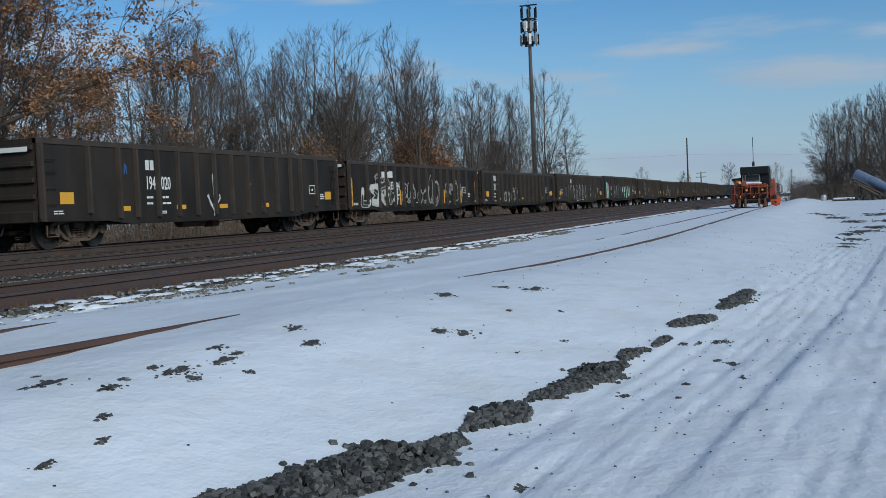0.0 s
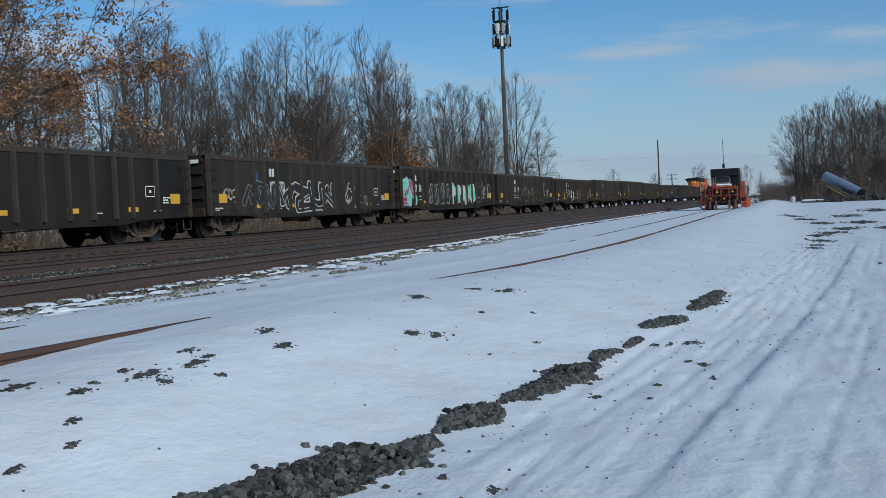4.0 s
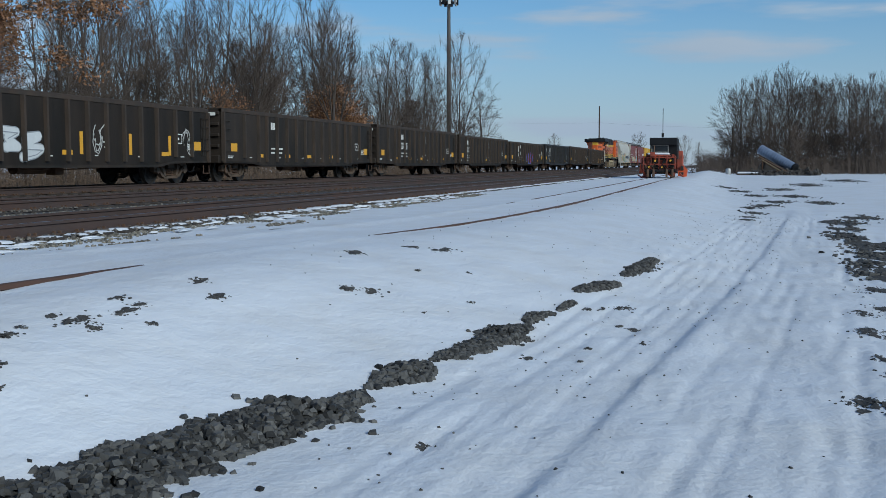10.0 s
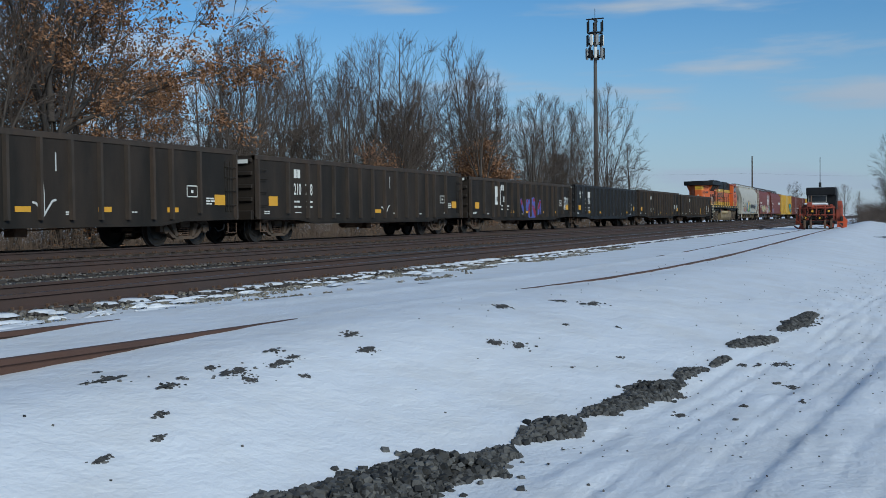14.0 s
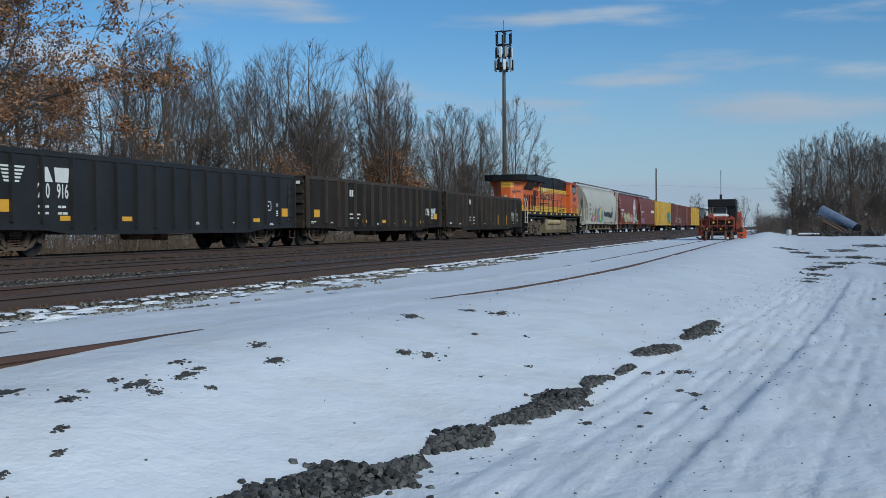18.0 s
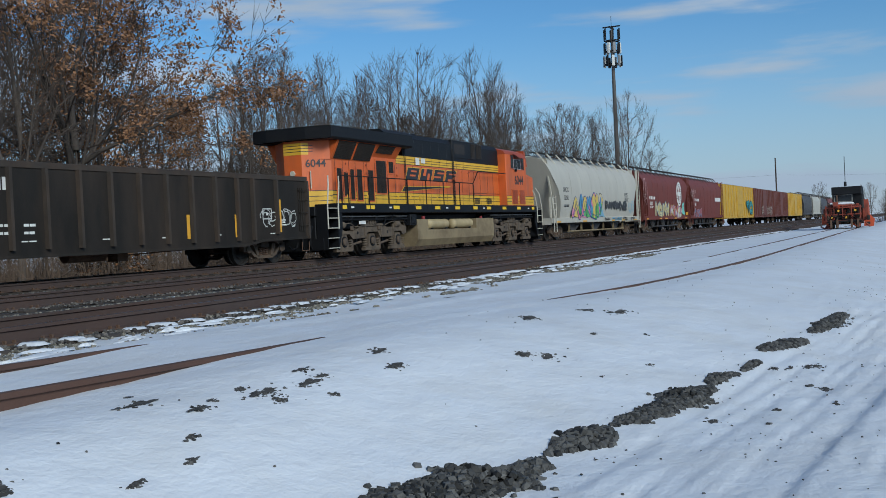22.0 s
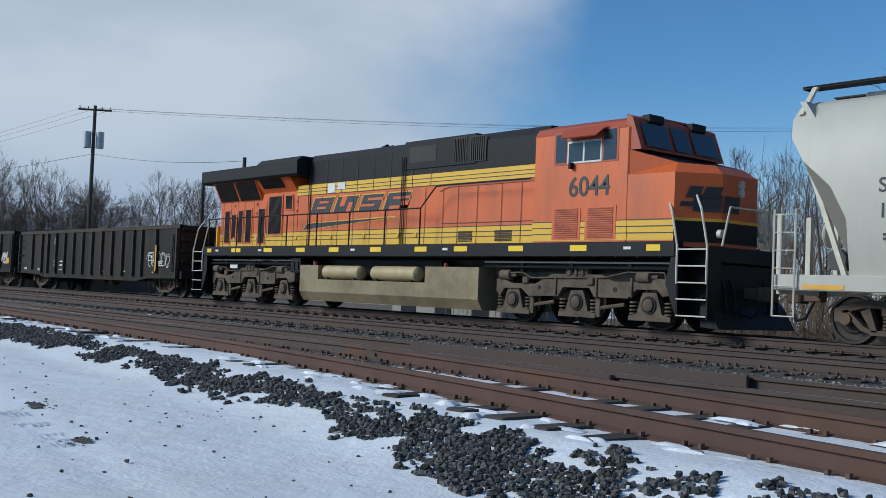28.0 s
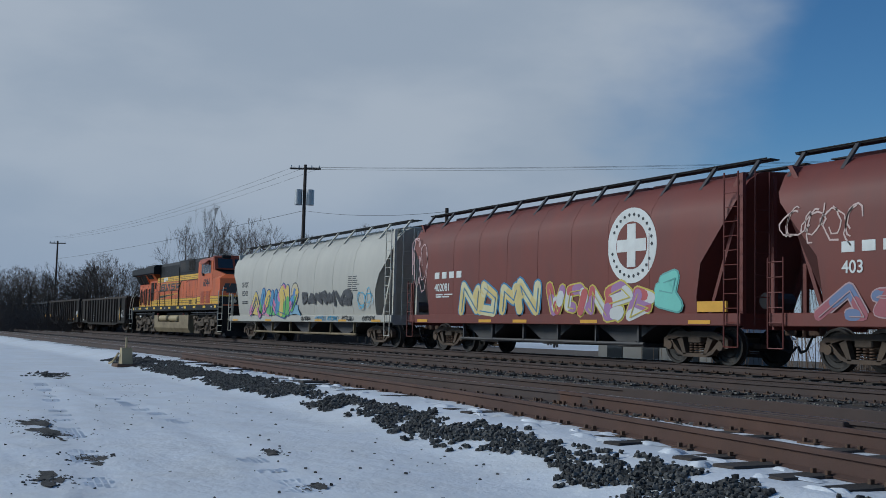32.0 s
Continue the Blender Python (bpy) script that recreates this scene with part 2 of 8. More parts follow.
BLACK = mat("black_paint", (0.008, 0.0088, 0.0108), 0.55, var=0.3, scale=1.5, bump=0.1, dirt=(0.022, 0.020, 0.019), dirt_amt=0.3, spec=0.25)
GON = mat("gondola_paint", (0.0195, 0.0172, 0.0148), 0.68, var=0.4, scale=2.0, bump=0.15, dirt=(0.060, 0.043, 0.032), dirt_amt=0.6, dscale=0.8, stretch=(1, 1, 0.3), rand=0.25, spec=0.2)
# Lighter, rustier copy of GON: light on ribs and top chord put into colour.
GON_RIB = mat("lit_gondola_rib", (0.0476, 0.0392, 0.0329), 0.7, var=0.45, scale=3.0, bump=0.2, dirt=(0.085, 0.055, 0.038), dirt_amt=0.6, dscale=1.4, stretch=(1, 1, 0.5), spec=0.2)
GON_BLK = mat("fresh_black_paint", (0.013, 0.013, 0.014), 0.6, var=0.2, scale=2.0, bump=0.1, dirt=(0.04, 0.036, 0.033), dirt_amt=0.3)
RUST = mat("rusty_steel", (0.10, 0.062, 0.042), 0.85, var=0.4, scale=5, bump=0.3, dirt=(0.16, 0.08, 0.04), dirt_amt=0.5)
TRUCK = mat("dusty_cast_steel", (0.085, 0.062, 0.045), 0.85, var=0.4, scale=4, bump=0.3, dirt=(0.17, 0.11, 0.07), dirt_amt=0.6, dscale=1.6)
TRUCK_L = mat("dusty_brown_cast_steel", (0.125, 0.094, 0.066), 0.9, var=0.35, scale=5, bump=0.4, dirt=(0.035, 0.028, 0.024), dirt_amt=0.85, dscale=2.6)
WHEEL = mat("wheel_steel", (0.035, 0.031, 0.028), 0.65, 0.3, var=0.3, scale=6, dirt=(0.09, 0.07, 0.055), dirt_amt=0.4)
ORANGE = mat("orange_paint", (0.62, 0.122, 0.022), 0.45, var=0.10, scale=0.8, bump=0.06, dirt=(0.30, 0.085, 0.035), dirt_amt=0.65, dscale=1.1, stretch=(1.3, 1, 0.35))
ORANGE_D = mat("orange_red_paint", (0.34, 0.058, 0.018), 0.5, var=0.12, scale=0.8, bump=0.06, dirt=(0.24, 0.07, 0.035), dirt_amt=0.5)
YELLOW = mat("yellow_paint", (0.72, 0.42, 0.025), 0.5, var=0.12, scale=1.2, bump=0.05, dirt=(0.36, 0.20, 0.05), dirt_amt=0.35)
REFLECT = mat("yellow_reflector", (0.85, 0.55, 0.02), 0.4, var=0.08, scale=2, bump=0)
AMBER = mat("amber_marker", (0.70, 0.36, 0.03), 0.5, var=0.15, scale=4, bump=0)
DECAL = mat("black_decal", (0.025, 0.026, 0.030), 0.5, var=0.15, scale=2, bump=0)
WHITE = mat("white_lettering", (0.72, 0.72, 0.68), 0.6, var=0.12, scale=5, bump=0, dirt=(0.35, 0.33, 0.30), dirt_amt=0.35)
RAILING = mat("white_handrail", (0.58, 0.55, 0.46), 0.5, var=0.2, scale=6, dirt=(0.35, 0.28, 0.20), dirt_amt=0.5)
GRILLE = mat("dark_grille", (0.020, 0.017, 0.015), 0.7, var=0.4, scale=8, bump=0.2, dirt=(0.05, 0.03, 0.02), dirt_amt=0.4)
GLASS = mat("dark_window_glass", (0.03, 0.035, 0.04), 0.08, var=0.1, bump=0, spec=0.8)
TANK = mat("tan_dusty_tank", (0.27, 0.21, 0.12), 0.7, var=0.25, scale=1.5, bump=0.1, dirt=(0.10, 0.065, 0.035), dirt_amt=0.8, dscale=1.0)
# Yellower tan than TANK, made brighter to carry the light on the reservoirs.
RESERVOIR = mat("lit_tan_tank", (0.44, 0.35, 0.19), 0.6, var=0.15, scale=2, bump=0.06, dirt=(0.24, 0.17, 0.09), dirt_amt=0.6, dscale=1.4)
GREYISH = mat("grey_white_hopper_paint", (0.48, 0.455, 0.39), 0.55, var=0.07, scale=0.9, bump=0.06, dirt=(0.36, 0.34, 0.30), dirt_amt=0.55, dscale=0.8, stretch=(1, 1, 0.25))
MAROON = mat("maroon_hopper_paint", (0.165, 0.035, 0.023), 0.6, var=0.14, scale=0.8, bump=0.06, dirt=(0.10, 0.035, 0.03), dirt_amt=0.5, stretch=(1, 1, 0.3))
BOX_YEL = mat("yellow_boxcar_paint", (0.58, 0.36, 0.04), 0.55, var=0.12, scale=1, bump=0.08, dirt=(0.30, 0.18, 0.06), dirt_amt=0.5)
BOX_BRN = mat("brown_boxcar_paint", (0.15, 0.045, 0.032), 0.6, var=0.15, scale=1, bump=0.08, dirt=(0.09, 0.04, 0.03), dirt_amt=0.5)
HOP_DRK = mat("dark_hopper_paint", (0.055, 0.052, 0.055), 0.6, var=0.2, scale=1, bump=0.08, dirt=(0.10, 0.085, 0.07), dirt_amt=0.4)
BARK = mat("bark", (0.082, 0.068, 0.058), 0.95, var=0.35, scale=3, bump=0.5, bscale=12, rand=0.25)
TWIG = mat("twigs", (0.090, 0.069, 0.056), 0.95, var=0.25, scale=2, bump=0, rand=0.25)
LEAF = island_vary(mat("dead_oak_leaves", (0.25, 0.125, 0.058), 0.9, var=0.3, scale=3, bump=0), 0.5)
GALV = mat("galvanised_steel", (0.42, 0.43, 0.43), 0.5, 0.5, var=0.15, scale=4)
DKGALV = mat("weathered_steel", (0.20, 0.205, 0.21), 0.6, 0.4, var=0.2, scale=4)
POLE = mat("dark_pole_wood", (0.06, 0.045, 0.035), 0.9, var=0.3, scale=3, bump=0.3, stretch=(4, 4, 0.5))
EARTH = mat("wet_dark_earth", (0.055, 0.050, 0.045), 0.95, var=0.4, scale=8, bump=0.6, bscale=30)
SCRUB = island_vary(mat("dry_brush", (0.125, 0.088, 0.062), 0.95, var=0.3, scale=2, bump=0), 0.35)
CONCRETE = mat("pale_concrete", (0.27, 0.265, 0.25), 0.9, var=0.15, scale=2, bump=0.2, dirt=(0.25, 0.24, 0.22), dirt_amt=0.4)


BED_STONE = island_vary(mat("dusty_ballast", (0.105, 0.094, 0.083), 0.9, var=0.35, scale=14, bump=0.4, bscale=30), 0.65)


def pieces(name, geos, material, parent, label="", smooth=None):
    """Each of several alike pieces as a part of its own."""
    return [part(name, g, material, parent, label, smooth) for g in geos]


# ---- the lie of the land ----
A_Y, B_Y, C_Y, GAUGE = 19.4, 14.6, 9.6, 1.435
B_Z, C_Z = -0.09, -0.12
E_KNOTS = ((-400, 8.88), (-36, 8.88), (-30, 8.6), (-12, 7.4), (-4.5, 6.3), (0.5, 5.65), (3.7, 5.25), (5.5, 5.08), (7.3, 4.98), (8.9, 4.86), (10.3, 4.8), (11.6, 4.66), (13, 4.42), (14.4, 4.2), (17.3, 4.0), (20.2, 3.86), (23, 3.74), (29, 3.62), (39, 3.68), (60, 3.75), (400, 3.75))
EZ_KNOTS = ((-400, -0.12), (-6, -0.12), (3, -0.18), (10, -0.25), (18, -0.31), (400, -0.31))


def lerp_knots(knots, x):
    for (a, u), (b, w) in zip(knots, knots[1:]):
        if x <= b:
            s = min(1, max(0, (x - a) / (b - a)))
            return u + (w - u) * s
    return knots[-1][1]


def smooth_knots(knots, x, r=2.5):
    return sum(lerp_knots(knots, x + d * r) for d in (-1, -0.5, 0, 0.5, 1)) / 5


def side_y(x):
    """The near rail of the siding."""
    return smooth_knots(E_KNOTS, x)


def side_z(x):
    return smooth_knots(EZ_KNOTS, x)


def ease(a, b, v):
    s = min(1, max(0, (v - a) / (b - a)))
    return s * s * (3 - 2 * s)


EDGE = ((-10, 2.0), (4.4, 0.90), (5.9, 0.70), (7.8, 0.50), (10, 0.24), (12.6, -0.05), (18, -0.58), (40, -2.4))
FLAT = -0.80


RUTS = ((0.18, 0.012, 0.035), (0.30, 0.014, 0.035), (0.42, 0.016, 0.045), (0.55, 0.012, 0.035), (0.70, 0.016, 0.045), (0.86, 0.012, 0.04), (1.05, 0.014, 0.05),
        (-0.40, 0.012, 0.04), (-0.62, 0.014, 0.05), (-0.80, 0.012, 0.04), (-1.25, 0.016, 0.06), (-1.42, 0.014, 0.05), (-1.9, 0.012, 0.06))


def lane_relief(x, y):
    """Ploughed edge and wheel ruts of the lane, east of the viewer."""
    r = ease(1, 3, x) * (1 - ease(26, 40, x))
    d = y - lerp_knots(EDGE, x)
    lump = 0.75 + 0.5 * noise.noise((x * 0.9, y, 5)) + 0.3 * noise.noise((x * 3.1, y * 2, 6))
    keep = ease(-0.25, 0.2, noise.noise((x * 0.6, 3, 5)))
    if d > 0:
        z = -0.022 * math.exp(-d / 0.30)
    else:
        z = -0.022 * (1 - ease(0, 0.08, -d)) + 0.026 * lump * keep * ease(0, 0.12, -d) * math.exp(-((d + 0.12) / 0.22) ** 2)
    for off, dep, w in RUTS:
        wob = 0.04 * noise.noise((x * 0.4, off * 9, 1))
        on = ease(-0.3, 0.15, noise.noise((x * 0.35, off * 17, 8)))
        z -= 1.1 * on * dep * math.exp(-((d - off - wob) / w) ** 2)
    if -1.6 < d < 1.3:
        z += 0.007 * noise.noise((x * 1.6, d * 9, 2)) + 0.007 * noise.noise((x * 5, d * 16, 6))
    return z * r


TYRES = (((-22, 3.6), (-13.76, 2.67), (-10.61, 2.3), (-7.44, 1.91), (-3.5, 1.35)), ((-18.2, 4.03), (-13.5, 3.91), (-10.2, 3.61), (-8.0, 3.36), (-6.96, 3.21), (-3.8, 2.7)))


def ground_z(x, y):
    e, sz = side_y(x), side_z(x)
    bank = sz + 0.006 - 0.12 * (1 - ease(4.2, 8.5, x)) - 0.065 * (1 - ease(-6, 4, x)) - 0.012 * ease(8, 11, x) - 0.014 * ease(15, 22, x)
    flat = FLAT + 0.28 * (1 - ease(-7, 3, x))
    if y < e + 1.9:
        w = 1.1 + 2.9 * ease(-2, 14, x)
        z = flat + (bank - flat) * ease(e - 0.75 - w, e - 0.55, y)
    elif y < 21:
        z = bank + (-0.34 - bank) * ease(e + 1.9, e + 2.6, y)
    else:
        z = -0.42 - 0.55 * ease(21.5, 24.5, y)
    if y < e + 1.7:
        soft = 0.45 + 0.55 * ease(0.2, 1.6, abs(y - e - 0.7))
        z += soft * (0.035 * noise.noise((x * 0.35, y * 0.6, 0)) + 0.018 * noise.noise((x * 1.3, y * 1.7, 3)) + 0.010 * noise.noise((x * 4, y * 4, 9)) + (0.006 * noise.noise((x * 9, y * 9, 4)) if abs(x) < 20 else 0))
        if -22 < x < -3.5:
            for path in TYRES:
                d = y - lerp_knots(path, x)
                if abs(d) < 0.5:
                    z += 0.010 * math.exp(-((abs(d) - 0.24) / 0.07) ** 2) - 0.016 * math.exp(-(d / 0.16) ** 4)
        if x > 6:
            near, far = y - e, y - e - 1.505
            z += 0.030 * ease(8.2, 9.5, x) * (1 - ease(12.0, 13.2, x)) * math.exp(-(near / 0.13) ** 2) + 0.026 * ease(8.2, 9.5, x) * (1 - ease(30, 40, x)) * math.exp(-(far / 0.15) ** 2)
            z -= 0.022 * ease(12.4, 13.6, x) * math.exp(-((near + 0.16) / 0.13) ** 2)
        if x > 1 and y < 3:
            z += lane_relief(x, y)
    if y < 4 and x > 50:
        z += 0.42 * ease(55, 98, x) * (1 - ease(1.5, 4, y))
    if y > 23:
        z += 0.15 * noise.noise((x * 0.12, y * 0.12, 2))
    return z


def steps(*spans):
    out = []
    for a, b, d in spans:
        n = max(1, round((b - a) / d))
        out += [a + (b - a) * i / n for i in range(n)]
    return out + [spans[-1][1]]


gx = steps((-2500, -300, 400), (-300, -80, 12), (-80, -25, 1.2), (-25, 2, 0.3), (2, 16, 0.17), (16, 30, 0.35), (30, 90, 1.2), (90, 400, 12), (400, 2500, 400))
gy = steps((-2500, -200, 400), (-200, -30, 12), (-30, -8, 1.5), (-8, -3, 0.4), (-3, 1.8, 0.035), (1.8, 8.5, 0.15), (8.5, 24, 1.2), (24, 80, 4), (80, 400, 40), (400, 2500, 400))
ground = Geo()
ground.v = [(x, y, ground_z(x, y) if abs(x) < 420 else (FLAT if y < 6 else -0.97)) for x in gx for y in gy]
ny = len(gy)
ground.f = [(i * ny + j, (i + 1) * ny + j, (i + 1) * ny + j + 1, i * ny + j + 1) for i in range(len(gx) - 1) for j in range(ny - 1)]
solid("ground", ground, SNOW, "trodden winter snow over a rail yard, thin and rutted", "ground", kind="structure", smooth=60, clean=False)

# ---- ballast bed under the three through tracks ----
bed = Geo()
bx = steps((-700, -60, 40), (-60, -8, 1.5), (-8, 12, 0.5), (12, 60, 1.5), (60, 900, 40))
def near_edge(x):
    if x < -7:
        return max(min(8.22, side_y(x) + 0.3), 6.9)
    w = ease(-6, -1, x) * (1 - ease(5, 7, x))
    return 8.22 + (side_y(x) + 1.95 - 8.22) * w


def shoulder_z(x, y):
    """The foot of the near track's ballast, heaped higher where it meets the siding."""
    d, w = y - near_edge(x), ease(-6, -1, x) * (1 - ease(5, 7, x))
    return -0.60 + 0.185 * ease(-0.35, 0.05, d) + (0.10 + 0.03 * w) * ease(0.05, 0.52, d)



prof = lambda x: [(near_edge(x) - 0.35, -0.60), (near_edge(x) + 0.05, -0.415), (near_edge(x) + 0.52, shoulder_z(x, near_edge(x) + 0.52)), (C_Y, -0.31), (12.4, -0.33), (B_Y, -0.27), (A_Y + 1.5, -0.20), (A_Y + 3.4, -1.15)]
for i, x in enumerate(bx):
    for y, z in prof(x):
        bed.v.append((x, y, z + 0.02 * noise.noise((x, y * 2, 1))))
    if i:
        k = 8 * (i - 1)
        bed.f += [(k + j, k + 8 + j, k + 9 + j, k + 1 + j) for j in range(7)]
solid("track_bed", bed, BALLAST, "dark crushed-stone ballast under the running lines", "ballast", kind="structure", clean=False)


# ---- tracks ----
def rail_profile(h=0.18):
    return [(-0.07, -h), (0.07, -h), (0.07, -h + 0.012), (0.012, -h + 0.035), (0.009, -0.05), (0.036, -0.038), (0.036, -0.006), (0.030, 0.0), (-0.030, 0.0), (-0.036, -0.006), (-0.036, -0.038), (-0.009, -0.05), (-0.012, -h + 0.035), (-0.07, -h + 0.012)]


def rail_mesh(path):
    g, pr = Geo(), rail_profile()
    m = len(pr)
    for i, (x, y, z) in enumerate(path):
        g.v += [(x, y + u, z + w) for u, w in pr]
        if i:
            k = m * (i - 1)
            g.f += [(k + j, k + (j + 1) % m, k + m + (j + 1) % m, k + m + j) for j in range(m)]
    return g


def straight(y, z, a=-700, b=900):
    return [(x, y, z) for x in steps((a, -60, 40), (-60, 60, 6), (60, b, 40))]


tie_geo = Geo().box(-0.115, 0.115, -1.3, 1.3, -0.17, 0.0, 0.012)
tie_mesh = tie_geo.mesh("tie", TIE)
plate_geo = Geo().box(-0.10, 0.10, -0.15, 0.15, 0, 0.014)
for sx in (-0.065, 0.065):
    for sy in (-0.085, 0.085):
        plate_geo.box(sx - 0.012, sx + 0.012, sy - 0.02, sy + 0.02, 0.01, 0.05)


def track(name, label, cy, zt, rails, ties_at, mat_rail, near=(-24, 30)):
    t = thing(name, label, "railway track", "tracks", "structure")
    for r in rails:
        part("rail", rail_mesh(r), mat_rail, t)
        head = Geo()
        for p, q in zip(r, r[1:]):
            head.quad((p[0], p[1] - 0.026, p[2] + 0.0015), (q[0], q[1] - 0.026, q[2] + 0.0015), (q[0], q[1] + 0.026, q[2] + 0.0015), (p[0], p[1] + 0.026, p[2] + 0.0015))
        if mat_rail is RAIL:
            part("running_surface", head, RAIL_TOP, t, "polished running surface of the rail")
    far, plates = Geo(), Geo()
    rnd = random.Random(len(label))
    for x, y, z, ln in ties_at:
        high = rnd.uniform(-0.02, 0.028) if name == "siding_track" and x < 4 else 0.0
        m = pose(x, y, z - 0.185 + high + rnd.uniform(-0.012, 0.012), 0, 0, rnd.uniform(-1.5, 1.5))
        if near[0] <= x <= near[1]:
            ob = part("tie", tie_mesh, TIE, t)
            ob.matrix_basis = m
        else:
            far.add(tie_geo, m)
        if -30 < x < 40:
            for ry in (-GAUGE / 2 - 0.035, GAUGE / 2 + 0.035):
                plates.add(plate_geo, pose(x, y + ry, z - 0.18))
    ob = part("distant_ties", far, TIE, t)
    ob["kind"] = "stuff"
    ob = part("tie_plates_and_spikes", plates, RUST, t)
    ob["kind"] = "stuff"
    return t


def tie_row(y, z, a=-120, b=160, pitch=0.53):
    n = int((b - a) / pitch)
    return [(a + i * pitch, y, z, 2.6) for i in range(n)]


H = GAUGE / 2 + 0.036
for nm, cy, zt, nr in (("far_track", A_Y, 0.0, (-6, 18)), ("middle_track", B_Y, B_Z, (-16, 24)), ("near_track", C_Y, C_Z, (-24, 30))):
    track(nm, "main-line track with brown steel rails on dark timber ties", cy, zt, [straight(cy - H, zt), straight(cy + H, zt)], tie_row(cy, zt), RAIL, nr)
sx = steps((-30, 30, 1.0), (30, 420, 10))
near_rail = [(x, side_y(x), side_z(x)) for x in sx]
far_rail = [(x, side_y(x) + GAUGE + 0.07, side_z(x)) for x in sx if x > -29]
track("siding_track", "rusty siding track half buried in snow, joining the main line", 0, 0, [near_rail, far_rail],
      [(x, side_y(x) + 0.75, side_z(x), 2.6) for x in steps((-29, 60, 0.55))], RAIL_RUST, (-22, 16))

# frog and guard rails of the turnout
frog = thing("turnout_frog", "worn steel crossing frog where the siding rail cuts the main rail", "track part", kind="structure")
g = Geo().box(-11.4, -7.2, C_Y - H - 0.11, C_Y - H + 0.10, C_Z - 0.16, C_Z - 0.012, 0.01)
part("frog_casting", g, RAIL, frog)
g = Geo()
for x in (-11.2, -10.9, -10.6, -7.9, -7.6, -7.3):
    g.cyl((x, C_Y - H - 0.14, C_Z - 0.09), (x, C_Y - H - 0.10, C_Z - 0.09), 0.022, n=6)
part("bolts", g, RUST, frog)
g = Geo().box(-12.4, -6.6, C_Y + H - 0.13, C_Y + H - 0.07, C_Z - 0.17, C_Z + 0.01, 0.008)
part("guard_rail", g, RAIL, frog)


# ---- loose stone ----
def stone_shapes(n, seed):
    rnd = random.Random(seed)
    out = []
    for _ in range(n):
        base = [(-1, -1, -0.7), (1, -1, -0.8), (1, 1, -0.7), (-1, 1, -0.6), (-0.8, -0.7, 0.7), (0.7, -0.8, 0.6), (0.8, 0.7, 0.8), (-0.6, 0.8, 0.6)]
        out.append([(x * rnd.uniform(0.55, 1.1), y * rnd.uniform(0.5, 1.0), z * rnd.uniform(0.5, 1.0)) for x, y, z in base])
    return out


SHAPES = stone_shapes(24, 3)
SF = ((0, 1, 2, 3), (4, 5, 6, 7), (0, 1, 5, 4), (1, 2, 6, 5), (2, 3, 7, 6), (3, 0, 4, 7))


def put_stone(g, rnd, x, y, z, r):
    sh = SHAPES[rnd.randrange(24)]
    a, b = rnd.uniform(0, 6.28), rnd.uniform(-0.6, 0.6)
    ca, sa, cb, sb = math.cos(a), math.sin(a), math.cos(b), math.sin(b)
    k = len(g.v)
    for u, v, w in sh:
        v, w = v * cb - w * sb, v * sb + w * cb
        g.v.append((x + r * (u * ca - v * sa), y + r * (u * sa + v * ca), z + r * w))
    g.f += [tuple(k + i for i in q) for q in SF]


rnd = random.Random(11)
gravel = Geo()
# the long windrow of coarse stone beside the lane
STRIP = ((1.2, 3.25, 0.04), (1.9, 3.08, 0.22), (2.5, 2.96, 0.38), (3.72, 2.72, 0.34), (4.2, 2.66, 0.31), (4.7, 2.55, 0.28), (5.2, 2.40, 0.30), (5.5, 2.32, 0.25), (5.7, 2.21, 0.16), (6.0, 2.15, 0.11), (6.12, 2.15, 0.0), (6.28, 2.14, 0.04), (6.4, 2.11, 0.12), (6.75, 2.0, 0.19), (6.92, 2.0, 0.08), (7.02, 1.98, 0.0), (7.16, 1.94, 0.04), (7.3, 1.88, 0.11), (7.6, 1.80, 0.15), (8.1, 1.73, 0.16), (8.5, 1.68, 0.14), (8.75, 1.6, 0.05), (8.85, 1.6, 0.0), (8.98, 1.64, 0.05), (9.3, 1.62, 0.10), (9.55, 1.52, 0.04), (9.65, 1.5, 0.0), (9.85, 1.48, 0.03), (10.1, 1.44, 0.05), (10.3, 1.4, 0.0), (10.7, 1.46, 0.0), (10.9, 1.45, 0.07), (11.3, 1.36, 0.14), (11.8, 1.2, 0.10), (12.0, 1.15, 0.0), (12.5, 1.16, 0.0), (12.7, 1.14, 0.07), (13.4, 1.02, 0.14), (14.4, 0.95, 0.08), (14.9, 0.92, 0.0))
for (x0, y0, w0), (x1, y1, w1) in zip(STRIP, STRIP[1:]):
    thin = 0.84
    n = int((2500 if x0 < 7 else 4300) * (x1 - x0) * (w0 + w1) * thin + 30 * (x1 - x0))
    for _ in range(n):
        s = rnd.random()
        w = thin * (w0 + (w1 - w0) * s) * (1.0 + (0.45 if x0 < 5.4 else 0.6) * noise.noise(((x0 + s * (x1 - x0)) * 2.6, 0, 4)))
        o = rnd.uniform(-1, 1) if rnd.random() < 0.95 else rnd.gauss(-0.15, 0.8)
        if w <= 0.015:
            continue
        x = x0 + (x1 - x0) * s
        y = y0 + (y1 - y0) * s + o * w * (1.0 + 0.55 * noise.noise((x * 7.5, 3.0 if o > 0 else -3.0, 6)))
        lift = 0.11 * max(0, 1 - o * o) * min(1, w * 3) * rnd.random()
        put_stone(gravel, rnd, x, y, ground_z(x, y) + lift + 0.003, rnd.uniform(0.012, 0.027) * (1.3 if rnd.random() < 0.15 else 1) * (1.25 if x0 < 7 else 1))
